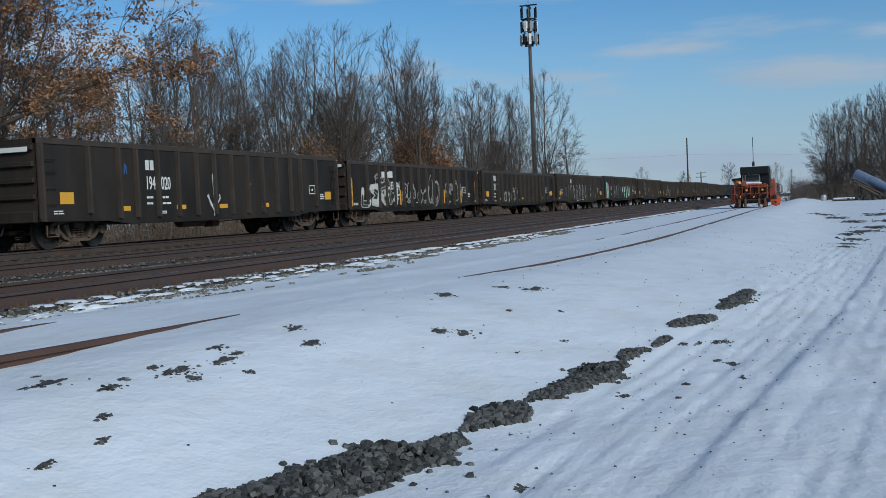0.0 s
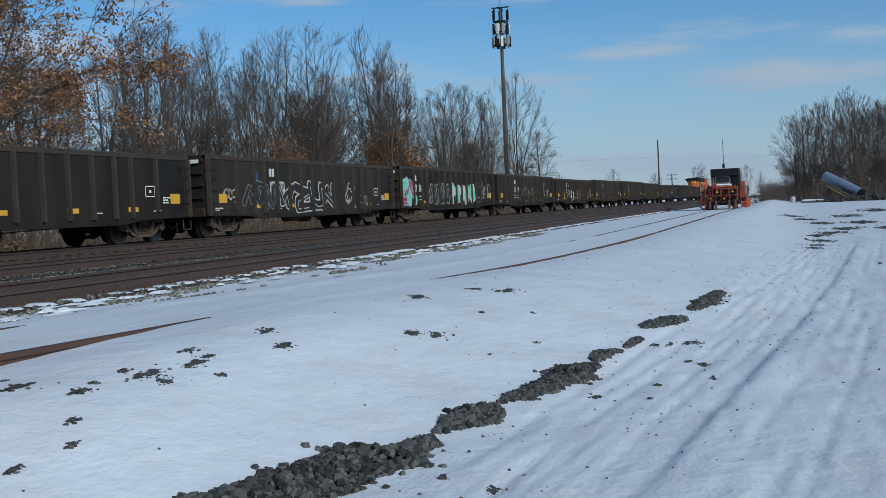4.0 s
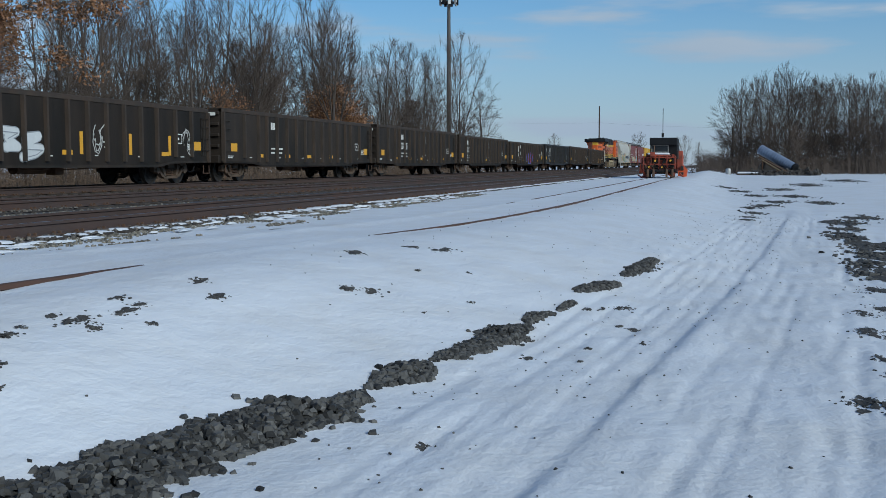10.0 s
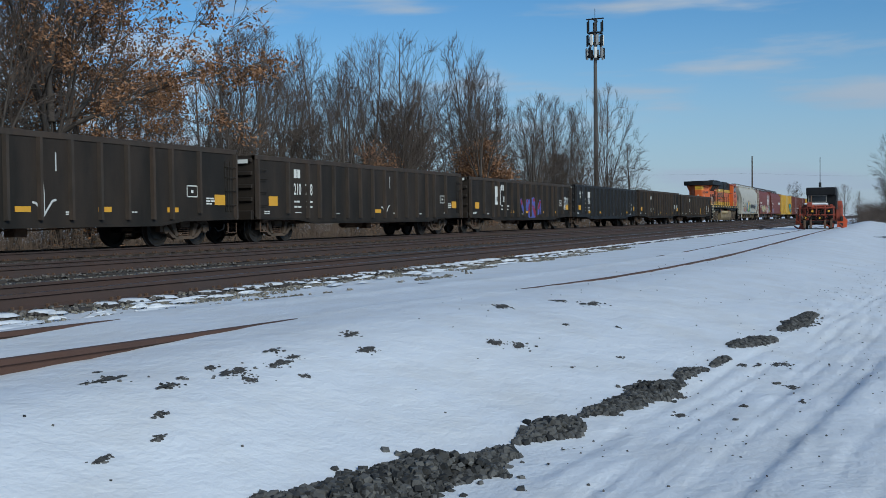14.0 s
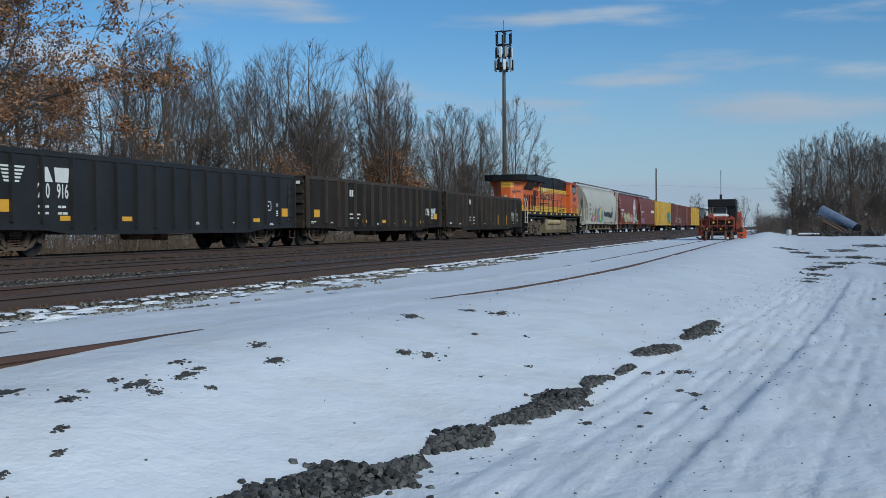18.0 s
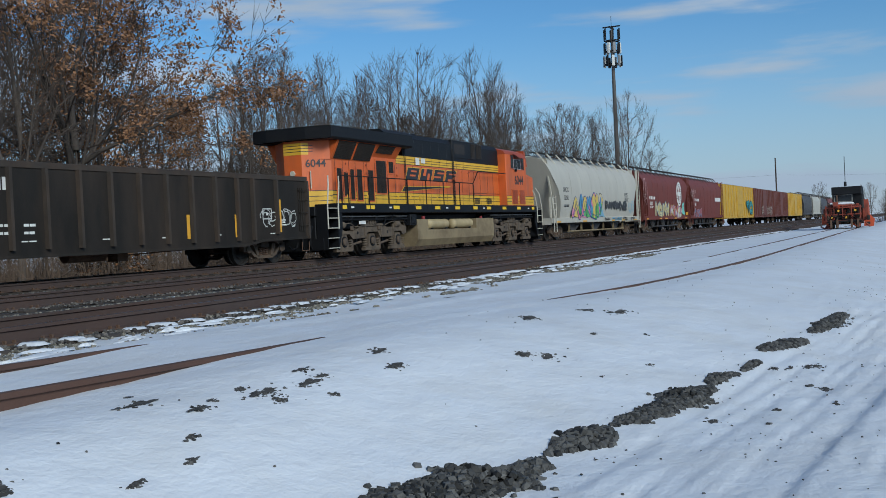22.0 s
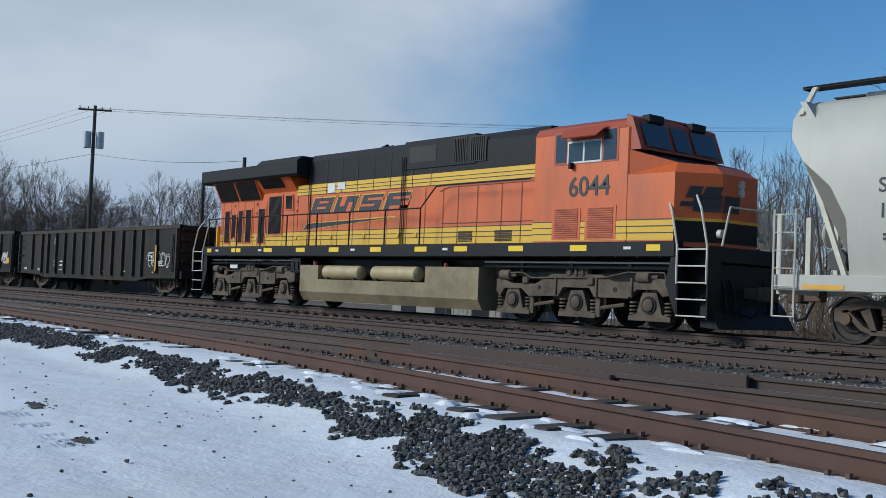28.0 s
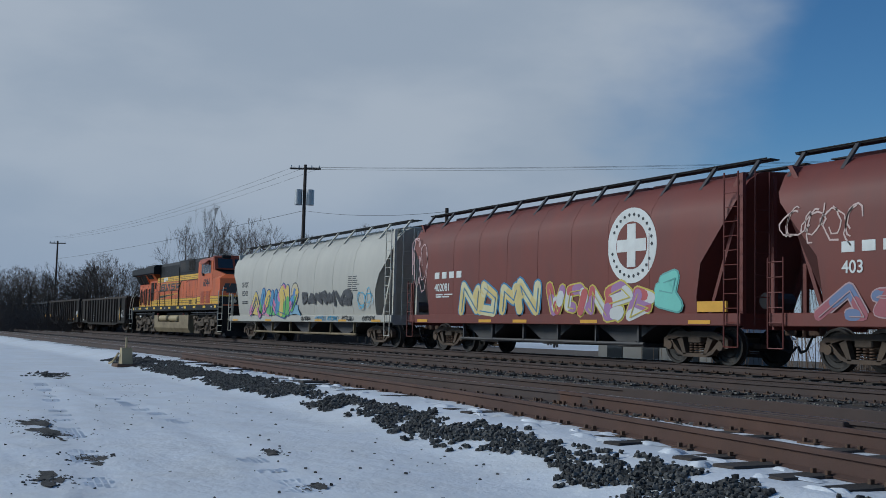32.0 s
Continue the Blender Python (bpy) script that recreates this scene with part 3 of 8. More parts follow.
PATCHES = ((5.08, 4.38, 0.09), (5.24, 4.02, 0.06), (5.43, 4.09, 0.03), (5.83, 3.95, 0.11), (5.78, 3.80, 0.05), (5.81, 4.12, 0.04), (6.45, 4.06, 0.07), (6.2, 3.86, 0.08), (6.45, 3.88, 0.05), (6.15, 3.62, 0.03), (7.5, 3.98, 0.09), (7.12, 3.65, 0.07), (8.42, 3.08, 0.08), (8.6, 2.93, 0.10), (10.5, 3.76, 0.12),
           (11.5, 3.44, 0.10), (11.7, 3.12, 0.13), (14.2, 6.3, 0.08), (5.3, 4.62, 0.03), (4.8, 3.76, 0.03), (4.55, 3.57, 0.03), (4.14, 3.6, 0.04), (8.4, 2.41, 0.03), (9.2, 2.2, 0.03), (10.0, 2.93, 0.04), (10.5, 2.54, 0.03), (7.63, 1.39, 0.05), (8.25, 1.02, 0.03), (8.64, 0.63, 0.04), (9.4, 0.76, 0.07), (9.5, 0.9, 0.04), (7.61, 1.01, 0.02), (6.36, 1.86, 0.04), (5.2, 1.5, 0.04),
           (10.04, 1.27, 0.05), (10.2, 1.13, 0.05), (10.4, 1.0, 0.06), (10.48, 0.93, 0.07), (6.75, -0.84, 0.16), (6.6, -1.0, 0.14), (7.6, -1.12, 0.10), (8.2, -1.14, 0.10), (9.5, -1.2, 0.18), (9.3, -1.35, 0.14), (10.75, -1.3, 0.13), (11.3, -1.55, 0.2), (3.53, 4.10, 0.16), (3.2, 4.2, 0.12), (3.0, 4.35, 0.06), (3.6, 3.94, 0.07), (2.92, 4.6, 0.08),
           (-11.7, 2.24, 0.35), (-13.1, 2.2, 0.35), (-9.8, 2.23, 0.25), (-9.45, 3.78, 0.16), (-7.52, 3.42, 0.14), (-25, 4.2, 0.7), (-8.4, 1.7, 0.2))
FAR_PATCHES = ((14.7, -1.85, 0.55), (13.0, -1.8, 0.4), (16.4, -2.0, 0.6), (18.0, -2.2, 0.8), (20.4, -2.4, 0.8), (22.3, -2.3, 0.7), (25, -2.6, 0.7), (27.8, -2.9, 0.8), (30.4, -3.6, 0.9), (27.7, -0.45, 0.35), (29.5, -0.6, 0.4), (32.4, -0.8, 0.6), (36, -0.75, 0.5), (38.2, -1.3, 0.8), (42.1, -1.9, 0.9), (42, -3.5, 1.0), (50, -2.9, 1.4), (50.5, -1.2, 0.9), (58, -0.7, 1.0), (62.5, 0.0, 1.0), (62, -3.0, 1.5), (70, -5, 1.8), (80, -8, 2.2))
bare = Geo()
for px, py, pr in PATCHES + FAR_PATCHES:
    wet = pr > 0.45
    for _ in range(int((300 if wet else 700) * pr)):
        a, q = rnd.uniform(0, 6.28), abs(rnd.gauss(0, 0.6))
        x, y = px + pr * q * math.cos(a) * 1.5, py + pr * q * math.sin(a) * (0.55 if wet else 1.0)
        if noise.noise((x * 2.2, y * 4.5, 7)) > (-0.12 if wet else -0.4):
            put_stone(gravel, rnd, x, y, ground_z(x, y) - 0.003, rnd.uniform(0.006, 0.017) * (3.2 if wet else 1))
    for _ in range(16 if wet else 9):
        x, y, r = px + pr * rnd.gauss(0, 0.75), py + pr * rnd.gauss(0, 0.22), pr * rnd.uniform(0.12, 0.40)
        k = len(bare.v)
        bare.v.append((x, y, ground_z(x, y) + 0.006))
        for i in range(14):
            a = i * 0.4488
            rr = r * (0.7 + 0.8 * rnd.random())
            qx, qy = x + rr * 1.5 * math.cos(a), y + rr * (0.42 if wet else 0.7) * math.sin(a)
            bare.v.append((qx, qy, ground_z(qx, qy) + 0.005))
        bare.f += [(k, k + 1 + i, k + 1 + (i + 1) % 14) for i in range(14)]
solid("bare_ground", bare, EARTH, "dark wet earth showing through thin snow", "earth", kind="stuff", clean=False)
# crumbs all over the snow
for _ in range(800):
    x = rnd.uniform(2, 30)
    y = lerp_knots(EDGE, x) + rnd.uniform(-0.3, 1.6) if rnd.random() < 0.6 else rnd.uniform(-3, 4.5)
    put_stone(gravel, rnd, x, y, ground_z(x, y) + 0.002, rnd.uniform(0.004, 0.011))
for _ in range(400):
    x, y = rnd.uniform(-22, -3), rnd.uniform(0, 5.5)
    put_stone(gravel, rnd, x, y, ground_z(x, y) + 0.002, rnd.uniform(0.006, 0.016))
# the ballast shoulder of the junction
for _ in range(60000):
    x = rnd.uniform(-34, 2.5)
    e = side_y(x)
    o = rnd.uniform(0.42, 2.0)
    keep = 0.5 * noise.noise((x * 0.55, (e - o) * 1.1, 2)) + 0.55 * noise.noise((x * 2.0, o * 3.4, 6)) + 0.5 * noise.noise((x * 7, o * 8, 2))
    mid = 1.16 + 0.14 * noise.noise((x * 0.4, 0, 3))
    dens = 0.06 - 0.7 * ease(0.3, 2.4, x) - 2.0 * max(0.0, abs(o - mid) - 0.20) + 0.10 * ease(-9, -5, x) + 0.16 * (1 - ease(-20, -14, x))
    if keep + dens < 0.0:
        continue
    put_stone(gravel, rnd, x, e - o, ground_z(x, e - o) + rnd.uniform(0.0, 0.03), rnd.uniform(0.012, 0.028))
solid("gravel", gravel, STONE, "coarse grey crushed stone lying in windrows and patches on the snow", "gravel", kind="stuff", clean=False)

tan = Geo()
for _ in range(26000):
    x = rnd.uniform(-9, 34)
    e = side_y(x) + GAUGE + 0.2
    y = rnd.uniform(max(e, 6.4 if x > 8 else e), 8.8)
    if y > 8.25 and abs((x + 120 + 0.265) % 0.53 - 0.265) < 0.13 and not -2 < x < 7:
        continue
    patchy = noise.noise((x * 0.4, y * 1.5, 12)) + 0.5 * noise.noise((x * 2, y * 4, 1))
    if patchy + (0.8 * (y - 7.7) if x > 6 else max(0.42 - 0.9 * (y - e), 1.6 * (y - 8.0)) + 0.5 * ease(-4, -1, x)) > 0.02:
        put_stone(tan, rnd, x, y, max(ground_z(x, y), shoulder_z(x, y)) + rnd.uniform(0, 0.02), rnd.uniform(0.010, 0.026) if x > 6 else rnd.uniform(0.016, 0.038))
for _ in range(13000):
    x, y = rnd.uniform(-34, 24), rnd.uniform(11.0, 13.1)
    put_stone(tan, rnd, x, y, -0.325 + rnd.uniform(0, 0.025), rnd.uniform(0.014, 0.032))
solid("ballast_stones", tan, STONE_TAN, "loose grey and tan ballast stones between the tracks", "ballast", kind="stuff", clean=False)

bedst = Geo()
for _ in range(30000):
    cy = C_Y if rnd.random() < 0.55 else B_Y
    x, y = rnd.uniform(-22, 20), cy + rnd.uniform(-1.35, 1.35)
    if abs((x + 120 + 0.265) % 0.53 - 0.265) < 0.12 or abs(abs(y - cy) - H) < 0.09:
        continue
    put_stone(bedst, rnd, x, y, (-0.305 if cy == C_Y else -0.275) + rnd.uniform(0, 0.02), rnd.uniform(0.014, 0.032))
for _ in range(9000):
    x, y = rnd.uniform(-24, 22), rnd.uniform(16.1, 17.9)
    put_stone(bedst, rnd, x, y, -0.255 + 0.018 * (y - 16.1) + rnd.uniform(0, 0.02), rnd.uniform(0.016, 0.034))
solid("bed_stones", bedst, BED_STONE, "dusty brown-grey ballast stones between the ties", "ballast", kind="stuff", clean=False)

# tyre prints pressed into the snow west of the viewer
marks = Geo()
for path in TYRES:
    for (x0, y0), (x1, y1) in zip(path, path[1:]):
        ln = math.hypot(x1 - x0, y1 - y0)
        ux, uy = (x1 - x0) / ln, (y1 - y0) / ln
        for i in range(int(ln / 0.045)):
            cx, cy = x0 + ux * i * 0.045, y0 + uy * i * 0.045
            for lane in (-0.10, -0.05, 0.0, 0.05, 0.10):
                if noise.noise((cx * 1.5, cy * 1.5, 14)) < 0.02 or rnd.random() < 0.2:
                    continue
                bx_, by_ = cx - uy * lane, cy + ux * lane
                z = ground_z(bx_, by_)
                k = len(marks.v)
                for du, dv, dz in ((-0.022, -0.016, -0.004), (0.022, -0.016, -0.004), (0.022, 0.016, -0.004), (-0.022, 0.016, -0.004), (0.0, -0.02, 0.008), (0.0, 0.02, 0.008)):
                    marks.v.append((bx_ + ux * du - uy * dv, by_ + uy * du + ux * dv, z + dz))
                marks.f += [(k, k + 1, k + 4), (k + 1, k + 2, k + 5, k + 4), (k + 2, k + 3, k + 5), (k + 3, k, k + 4, k + 5)]
solid("tyre_prints", marks, SNOW, "tyre tread prints pressed into the snow", "tyre prints", kind="stuff", clean=False)

# snow lying on the tie ends of the near track and along its edge
caps = Geo()
rnd = random.Random(17)


def snow_patch(x, y, z, rx, ry, h):
    """A low, uneven cushion of snow."""
    k, n = len(caps.v), 15
    turn = rnd.uniform(-0.3, 0.3)
    caps.v.append((x, y, z + h))
    for ring, lift in ((0.55, 0.8), (1.0, -0.3)):
        for i in range(n):
            a = 6.283 * i / n
            q = ring * rnd.uniform(0.5, 1.3)
            u, w = q * rx * math.cos(a), q * ry * math.sin(a)
            caps.v.append((x + u * math.cos(turn) - w * math.sin(turn), y + u * math.sin(turn) + w * math.cos(turn), z + h * lift))
    caps.f.extend((k, k + 1 + i, k + 1 + (i + 1) % n) for i in range(n))
    caps.f.extend((k + 1 + i, k + 1 + n + i, k + 1 + n + (i + 1) % n, k + 1 + (i + 1) % n) for i in range(n))


for x, y, z, ln in tie_row(C_Y, C_Z):
    if not -8 < x < 90:
        continue
    for _ in range(3):
        if rnd.random() < 0.22 + 0.25 * noise.noise((x * 0.3, 0, 3)):
            snow_patch(x + rnd.uniform(-0.25, 0.25), y - 1.3 + rnd.uniform(-0.45, 0.30), z - 0.185, rnd.uniform(0.05, 0.20), rnd.uniform(0.03, 0.10), rnd.uniform(0.008, 0.022))
for x, y, z, ln in tie_row(C_Y, C_Z):
    if -9 < x < 75 and rnd.random() < 0.74 + 0.25 * noise.noise((x * 0.25, 2, 3)):
        k, n, zt = len(caps.v), 12, z - 0.185
        y0, y1 = y - 1.30 + rnd.uniform(-0.05, 0.05), y - H - rnd.uniform(0.10, 0.30)
        for ring, lift in ((1.0, 0.004), (0.72, rnd.uniform(0.022, 0.038))):
            for i in range(n):
                a = 6.283 * i / n
                c_, s_ = math.cos(a), math.sin(a)
                q = ring * rnd.uniform(0.86, 1.08)
                caps.v.append((x + 0.125 * q * math.copysign(abs(c_) ** 0.5, c_), (y0 + y1) / 2 + (y1 - y0) / 2 * q * math.copysign(abs(s_) ** 0.5, s_), zt + lift))
        caps.f.extend((k + i, k + (i + 1) % n, k + n + (i + 1) % n, k + n + i) for i in range(n))
        caps.f.append(tuple(range(k + n, k + 2 * n)))
for x in steps((-24, 4, 0.28)):
    if rnd.random() < 0.6:
        e = side_y(x)
        snow_patch(x + rnd.uniform(-0.1, 0.1), e - rnd.uniform(0.12, 0.7), side_z(x) - 0.172, rnd.uniform(0.08, 0.24), rnd.uniform(0.05, 0.14), rnd.uniform(0.012, 0.03))
for _ in range(130):
    x, y = rnd.uniform(-6, 30), rnd.uniform(7.5, 8.25)
    snow_patch(x, y, max(ground_z(x, y), -0.33) + 0.02, rnd.uniform(0.08, 0.35), rnd.uniform(0.03, 0.09), rnd.uniform(0.012, 0.025))
# drift lying against the near track's outer rail
k = len(caps.v)
drift = steps((-0.2, 7.2, 0.045))
for x in drift:
    wide = ease(-0.2, 0.5, x) * (1 - ease(5.6, 7.2, x)) * (0.24 + 0.20 * ease(2.0, 4.0, x) + 0.12 * noise.noise((x * 1.1, 0, 5)) + 0.08 * noise.noise((x * 4.2, 0, 8)))
    top = -0.205 - 0.11 * (1 - ease(-0.2, 0.9, x)) - 0.11 * ease(5.6, 7.2, x) - 0.02 * ease(2, 5, x) + 0.03 * noise.noise((x * 1.4, 3, 0)) + 0.01 * noise.noise((x * 7, 3, 0))
    for j in range(8):
        y = 8.81 - max(0.01, wide) * j / 7
        floor_z = max(ground_z(x, y), shoulder_z(x, y)) - 0.01
        caps.v.append((x, y, top + (floor_z - top) * (j / 7) ** 1.6 + 0.012 * noise.noise((x * 6, y * 7, 2)) * (j < 7)))
caps.f.extend((k + 8 * i + j, k + 8 * i + j + 1, k + 8 * i + j + 9, k + 8 * i + j + 8) for i in range(len(drift) - 1) for j in range(7))
for _ in range(34):
    x = rnd.uniform(-7, 8)
    y = rnd.uniform(max(7.5, side_y(x) + 2.1), 8.4)
    snow_patch(x, y, max(ground_z(x, y), shoulder_z(x, y)) + 0.012, rnd.uniform(0.2, 0.8), rnd.uniform(0.05, 0.16), rnd.uniform(0.015, 0.03))
for _ in range(60):
    x, y = rnd.uniform(-30, 30), rnd.choice((11.1, 12.9, 16.4, 17.3)) + rnd.uniform(-0.25, 0.25)
    snow_patch(x, y, -0.315, rnd.uniform(0.08, 0.35), rnd.uniform(0.03, 0.07), rnd.uniform(0.012, 0.02))
solid("snow_on_ties", caps, SNOW, "thin cushions of snow left on tie ends and stones", "snow", kind="stuff", clean=False, smooth=70)
mk = thing("painted_rail_mark", "chalky white paint patch on the rail's side", "paint mark", kind="structure")
part("patch", Geo().box(3.3, 3.9, C_Y + H - 0.046, C_Y + H - 0.038, C_Z - 0.085, C_Z - 0.03), mat("chalk_white", (0.42, 0.38, 0.33), 0.9), mk)
mk = thing("red_rail_section", "red-painted rail section with bright bolt heads", "rail", kind="structure")
part("web", Geo().box(-4.6, -1.9, C_Y + H - 0.030, C_Y + H - 0.012, C_Z - 0.15, C_Z - 0.05), mat("red_oxide", (0.16, 0.045, 0.03), 0.8), mk)
pieces("bolt", [Geo().cyl((q, C_Y + H - 0.045, C_Z - 0.07), (q, C_Y + H - 0.03, C_Z - 0.07), 0.018, n=8) for q in (-3.9, -3.7, -3.1, -2.9)], WHITE, mk)


# ---- the train: every vehicle stands on the far track and rolls west ----
SPEED, REF0 = 10.88, 282.72
ROLLING, SPIN = [], []


def travelled(t):
    """Metres rolled since the start; the train slows slightly at first."""
    return SPEED * t + 0.0095 * (196 - max(0.0, 14 - t) ** 2)


def on_rail(x):
    """The pose at the clip's start of a vehicle whose middle lies x from the engine's middle."""
    return pose(REF0 + x, A_Y, 0)


def wheelset(parent, x, r, material=None, spin=False):
    g = Geo()
    for s in (-1, 1):
        pr = [(0.0, 0.10), (0.0, r * 0.55), (0.03, r * 0.62), (0.02, r * 0.84), (-0.02, r * 0.88), (-0.02, r), (0.10, r + 0.003), (0.115, r + 0.028), (0.14, r + 0.028), (0.14, r * 0.86), (0.09, r * 0.8), (0.09, 0.10)]
        g.lathe(pr, (0, s * 0.80, 0), (0, -s, 0), 28)
    g.cyl((0, -1.02, 0), (0, 1.02, 0), 0.085, n=10)
    ob = part("wheelset", g, material or WHEEL, parent, smooth=40, at=pose(x, 0, r))
    if spin:
        SPIN.append((ob, x, r))
    return ob


def coil(g, x, y, z0, z1, r, turns=4):
    for i in range(turns):
        z = z0 + (z1 - z0) * (i + 0.5) / turns
        h = (z1 - z0) / turns * 0.30
        g.lathe([(-h, r * 0.86), (-h * 0.5, r), (h * 0.5, r), (h, r * 0.86)], (x, y, z), (0, 0, 1), 10)


def freight_truck(parent, xc, spin=False):
    r = 0.457
    for s in (-1, 1):
        y0, y1 = s * 0.92, s * 1.08
        g = Geo()
        top = [(-1.12, 0.40), (-1.12, 0.62), (-0.98, 0.70), (-0.62, 0.80), (0.62, 0.80), (0.98, 0.70), (1.12, 0.62), (1.12, 0.40), (0.96, 0.40), (0.92, 0.56), (0.55, 0.66), (-0.55, 0.66), (-0.92, 0.56), (-0.96, 0.40)]
        g.prism(top, "y", y0, y1)
        g.prism([(-0.62, 0.60), (-0.40, 0.24), (-0.30, 0.24), (-0.44, 0.66)], "y", y0, y1)
        g.prism([(0.62, 0.60), (0.40, 0.24), (0.30, 0.24), (0.44, 0.66)], "y", y0, y1)
        g.box(-0.42, 0.42, min(y0, y1), max(y0, y1), 0.18, 0.27)
        g.prism([(-0.98, 0.60), (-0.60, 0.25), (-0.42, 0.20), (-0.42, 0.27), (-0.56, 0.34), (-0.86, 0.62)], "y", y0, y1)
        g.prism([(0.98, 0.60), (0.60, 0.25), (0.42, 0.20), (0.42, 0.27), (0.56, 0.34), (0.86, 0.62)], "y", y0, y1)
        part("side_frame", g, TRUCK, parent, at=pose(xc, 0, 0))
        for dx in (-0.16, 0.0, 0.16):
            g = Geo()
            coil(g, dx, s * 1.0, 0.27, 0.52, 0.07, 4)
            part("coil_spring", g, RUST, parent, at=pose(xc, 0, 0), smooth=50)
        for dx in (-0.89, 0.89):
            part("bearing_cap", Geo().cyl((dx, s * 0.95, r), (dx, s * 1.12, r), 0.11, n=12), TRUCK, parent, at=pose(xc, 0, 0), smooth=40)
    g = Geo().box(-0.22, 0.22, -1.1, 1.1, 0.52, 0.68, 0.02)
    g.box(-1.25, 1.25, -0.1, 0.1, 0.42, 0.52)
    part("bolster", g, TRUCK, parent, at=pose(xc, 0, 0))
    for dx in (-0.89, 0.89):
        wheelset(parent, xc + dx, r, spin=spin)


def coupler(parent, x, s):
    g = Geo().box(min(x, x + s * 0.55), max(x, x + s * 0.55), -0.11, 0.11, 0.74, 0.98, 0.02)
    g.box(x + s * 0.55 - 0.14, x + s * 0.55 + 0.14, -0.2, 0.2, 0.70, 1.0, 0.03)
    part("coupler", g, RUST, parent)
    g = Geo().tube([(x, -0.35, 0.75), (x + s * 0.18, -0.35, 0.42), (x + s * 0.40, -0.3, 0.36), (x + s * 0.5, -0.25, 0.5)], 0.028)
    part("air_hose", g, BLACK, parent)


def decal(name, parent, material, x0, x1, z0, z1, y, label=""):
    return part(name, Geo().box(x0, x1, y - 0.004, y, z0, z1), material, parent, label)


def bars(parent, material, x, z, w, rows, y, h=0.045, gap=0.075, rnd=random):
    """Small stencilled lines too fine to read."""
    g = Geo()
    for i in range(rows):
        ww = w * rnd.uniform(0.55, 1.0)
        g.box(x, x + ww * 0.42, y - 0.004, y, z - i * gap - h, z - i * gap)
        g.box(x + ww * 0.5, x + ww, y - 0.004, y, z - i * gap - h, z - i * gap)
    part("stencil_lines", g, material, parent)["kind"] = "stuff"


def text(parent, s, x, z, size, y, material, name="number", sx=1.0):
    me = letters(s, size, material, name)
    return part(name, me, material, parent, at=Matrix.Translation((x, y - 0.004, z)) @ Matrix.Diagonal((sx, 1, 1, 1)))


PAINT = {}


def paint(rgb):
    if rgb not in PAINT:
        PAINT[rgb] = mat("spray_paint", rgb, 0.55, var=0.18, scale=3, bump=0, dirt=tuple(c * 0.5 for c in rgb), dirt_amt=0.35, dscale=3)
    return PAINT[rgb]


def blob(x0, x1, z0, z1, rnd, fat=0.0, n=13, lobes=3):
    """An uneven balloon outline inside a box."""
    cx, cz, ax, az = (x0 + x1) / 2, (z0 + z1) / 2, (x1 - x0) / 2 + fat, (z1 - z0) / 2 + fat
    ph = rnd.uniform(0, 6.28)
    pts = []
    for i in range(n):
        a = 2 * math.pi * i / n
        k = 1 + 0.16 * math.sin(lobes * a + ph) + 0.08 * math.sin((lobes * 2 + 1) * a + ph * 2)
        c, s = math.cos(a), math.sin(a)
        q = 0.55
        k *= rnd.uniform(0.74, 1.2)
        pts.append((cx + ax * k * math.copysign(abs(c) ** q, c), cz + az * k * math.copysign(abs(s) ** q, s)))
    return pts


STROKES = (((0.12, 0.0), (0.16, 1.0), (0.85, 0.78), (0.34, 0.52), (0.9, 0.26), (0.14, 0.04)), ((0.08, 0.0), (0.34, 1.0), (0.6, 0.15), (0.92, 0.95)), ((0.86, 0.88), (0.36, 1.0), (0.14, 0.66), (0.82, 0.42), (0.84, 0.08), (0.12, 0.04)),
           ((0.2, 1.0), (0.18, 0.08), (0.55, 0.0), (0.9, 0.22)), ((0.5, 1.0), (0.14, 0.62), (0.2, 0.08), (0.8, 0.06), (0.86, 0.6), (0.5, 1.0)), ((0.08, 0.0), (0.5, 1.0), (0.92, 0.02)), ((0.12, 0.0), (0.18, 1.0), (0.82, 0.05), (0.86, 1.0)), ((0.06, 1.0), (0.28, 0.04), (0.5, 0.62), (0.72, 0.04), (0.94, 1.0)))


def ribbon(g, pts, r, y):
    """A flat band of paint along a line, with rounded joints, each piece a hair above the last."""
    for j, (p, q) in enumerate(zip(pts, pts[1:])):
        dx, dz = q[0] - p[0], q[1] - p[1]
        ln = math.hypot(dx, dz) or 1
        ux, uz, yy = -dz / ln * r, dx / ln * r, y - 0.0005 * (2 * j + 1)
        g.quad((p[0] + ux, yy, p[1] + uz), (p[0] - ux, yy, p[1] - uz), (q[0] - ux, yy, q[1] - uz), (q[0] + ux, yy, q[1] + uz))
    for j, p in enumerate(pts):
        g.quad(*[(p[0] + r * math.cos(a * 0.785), y - 0.0005 * (2 * j + 2), p[1] + r * math.sin(a * 0.785)) for a in range(8)])
    return g


def strokes(parent, x, z, lines, colour, r=0.03, y=-1.496):
    """A few quick strokes of paint, in metres from a foot point."""
    g = Geo()
    for i, pts in enumerate(lines):
        ribbon(g, [(x + u, z + w) for u, w in pts], r, y - 0.0012 * i)
    part("spray_mark", g, paint(colour), parent, "quick spray-painted mark")


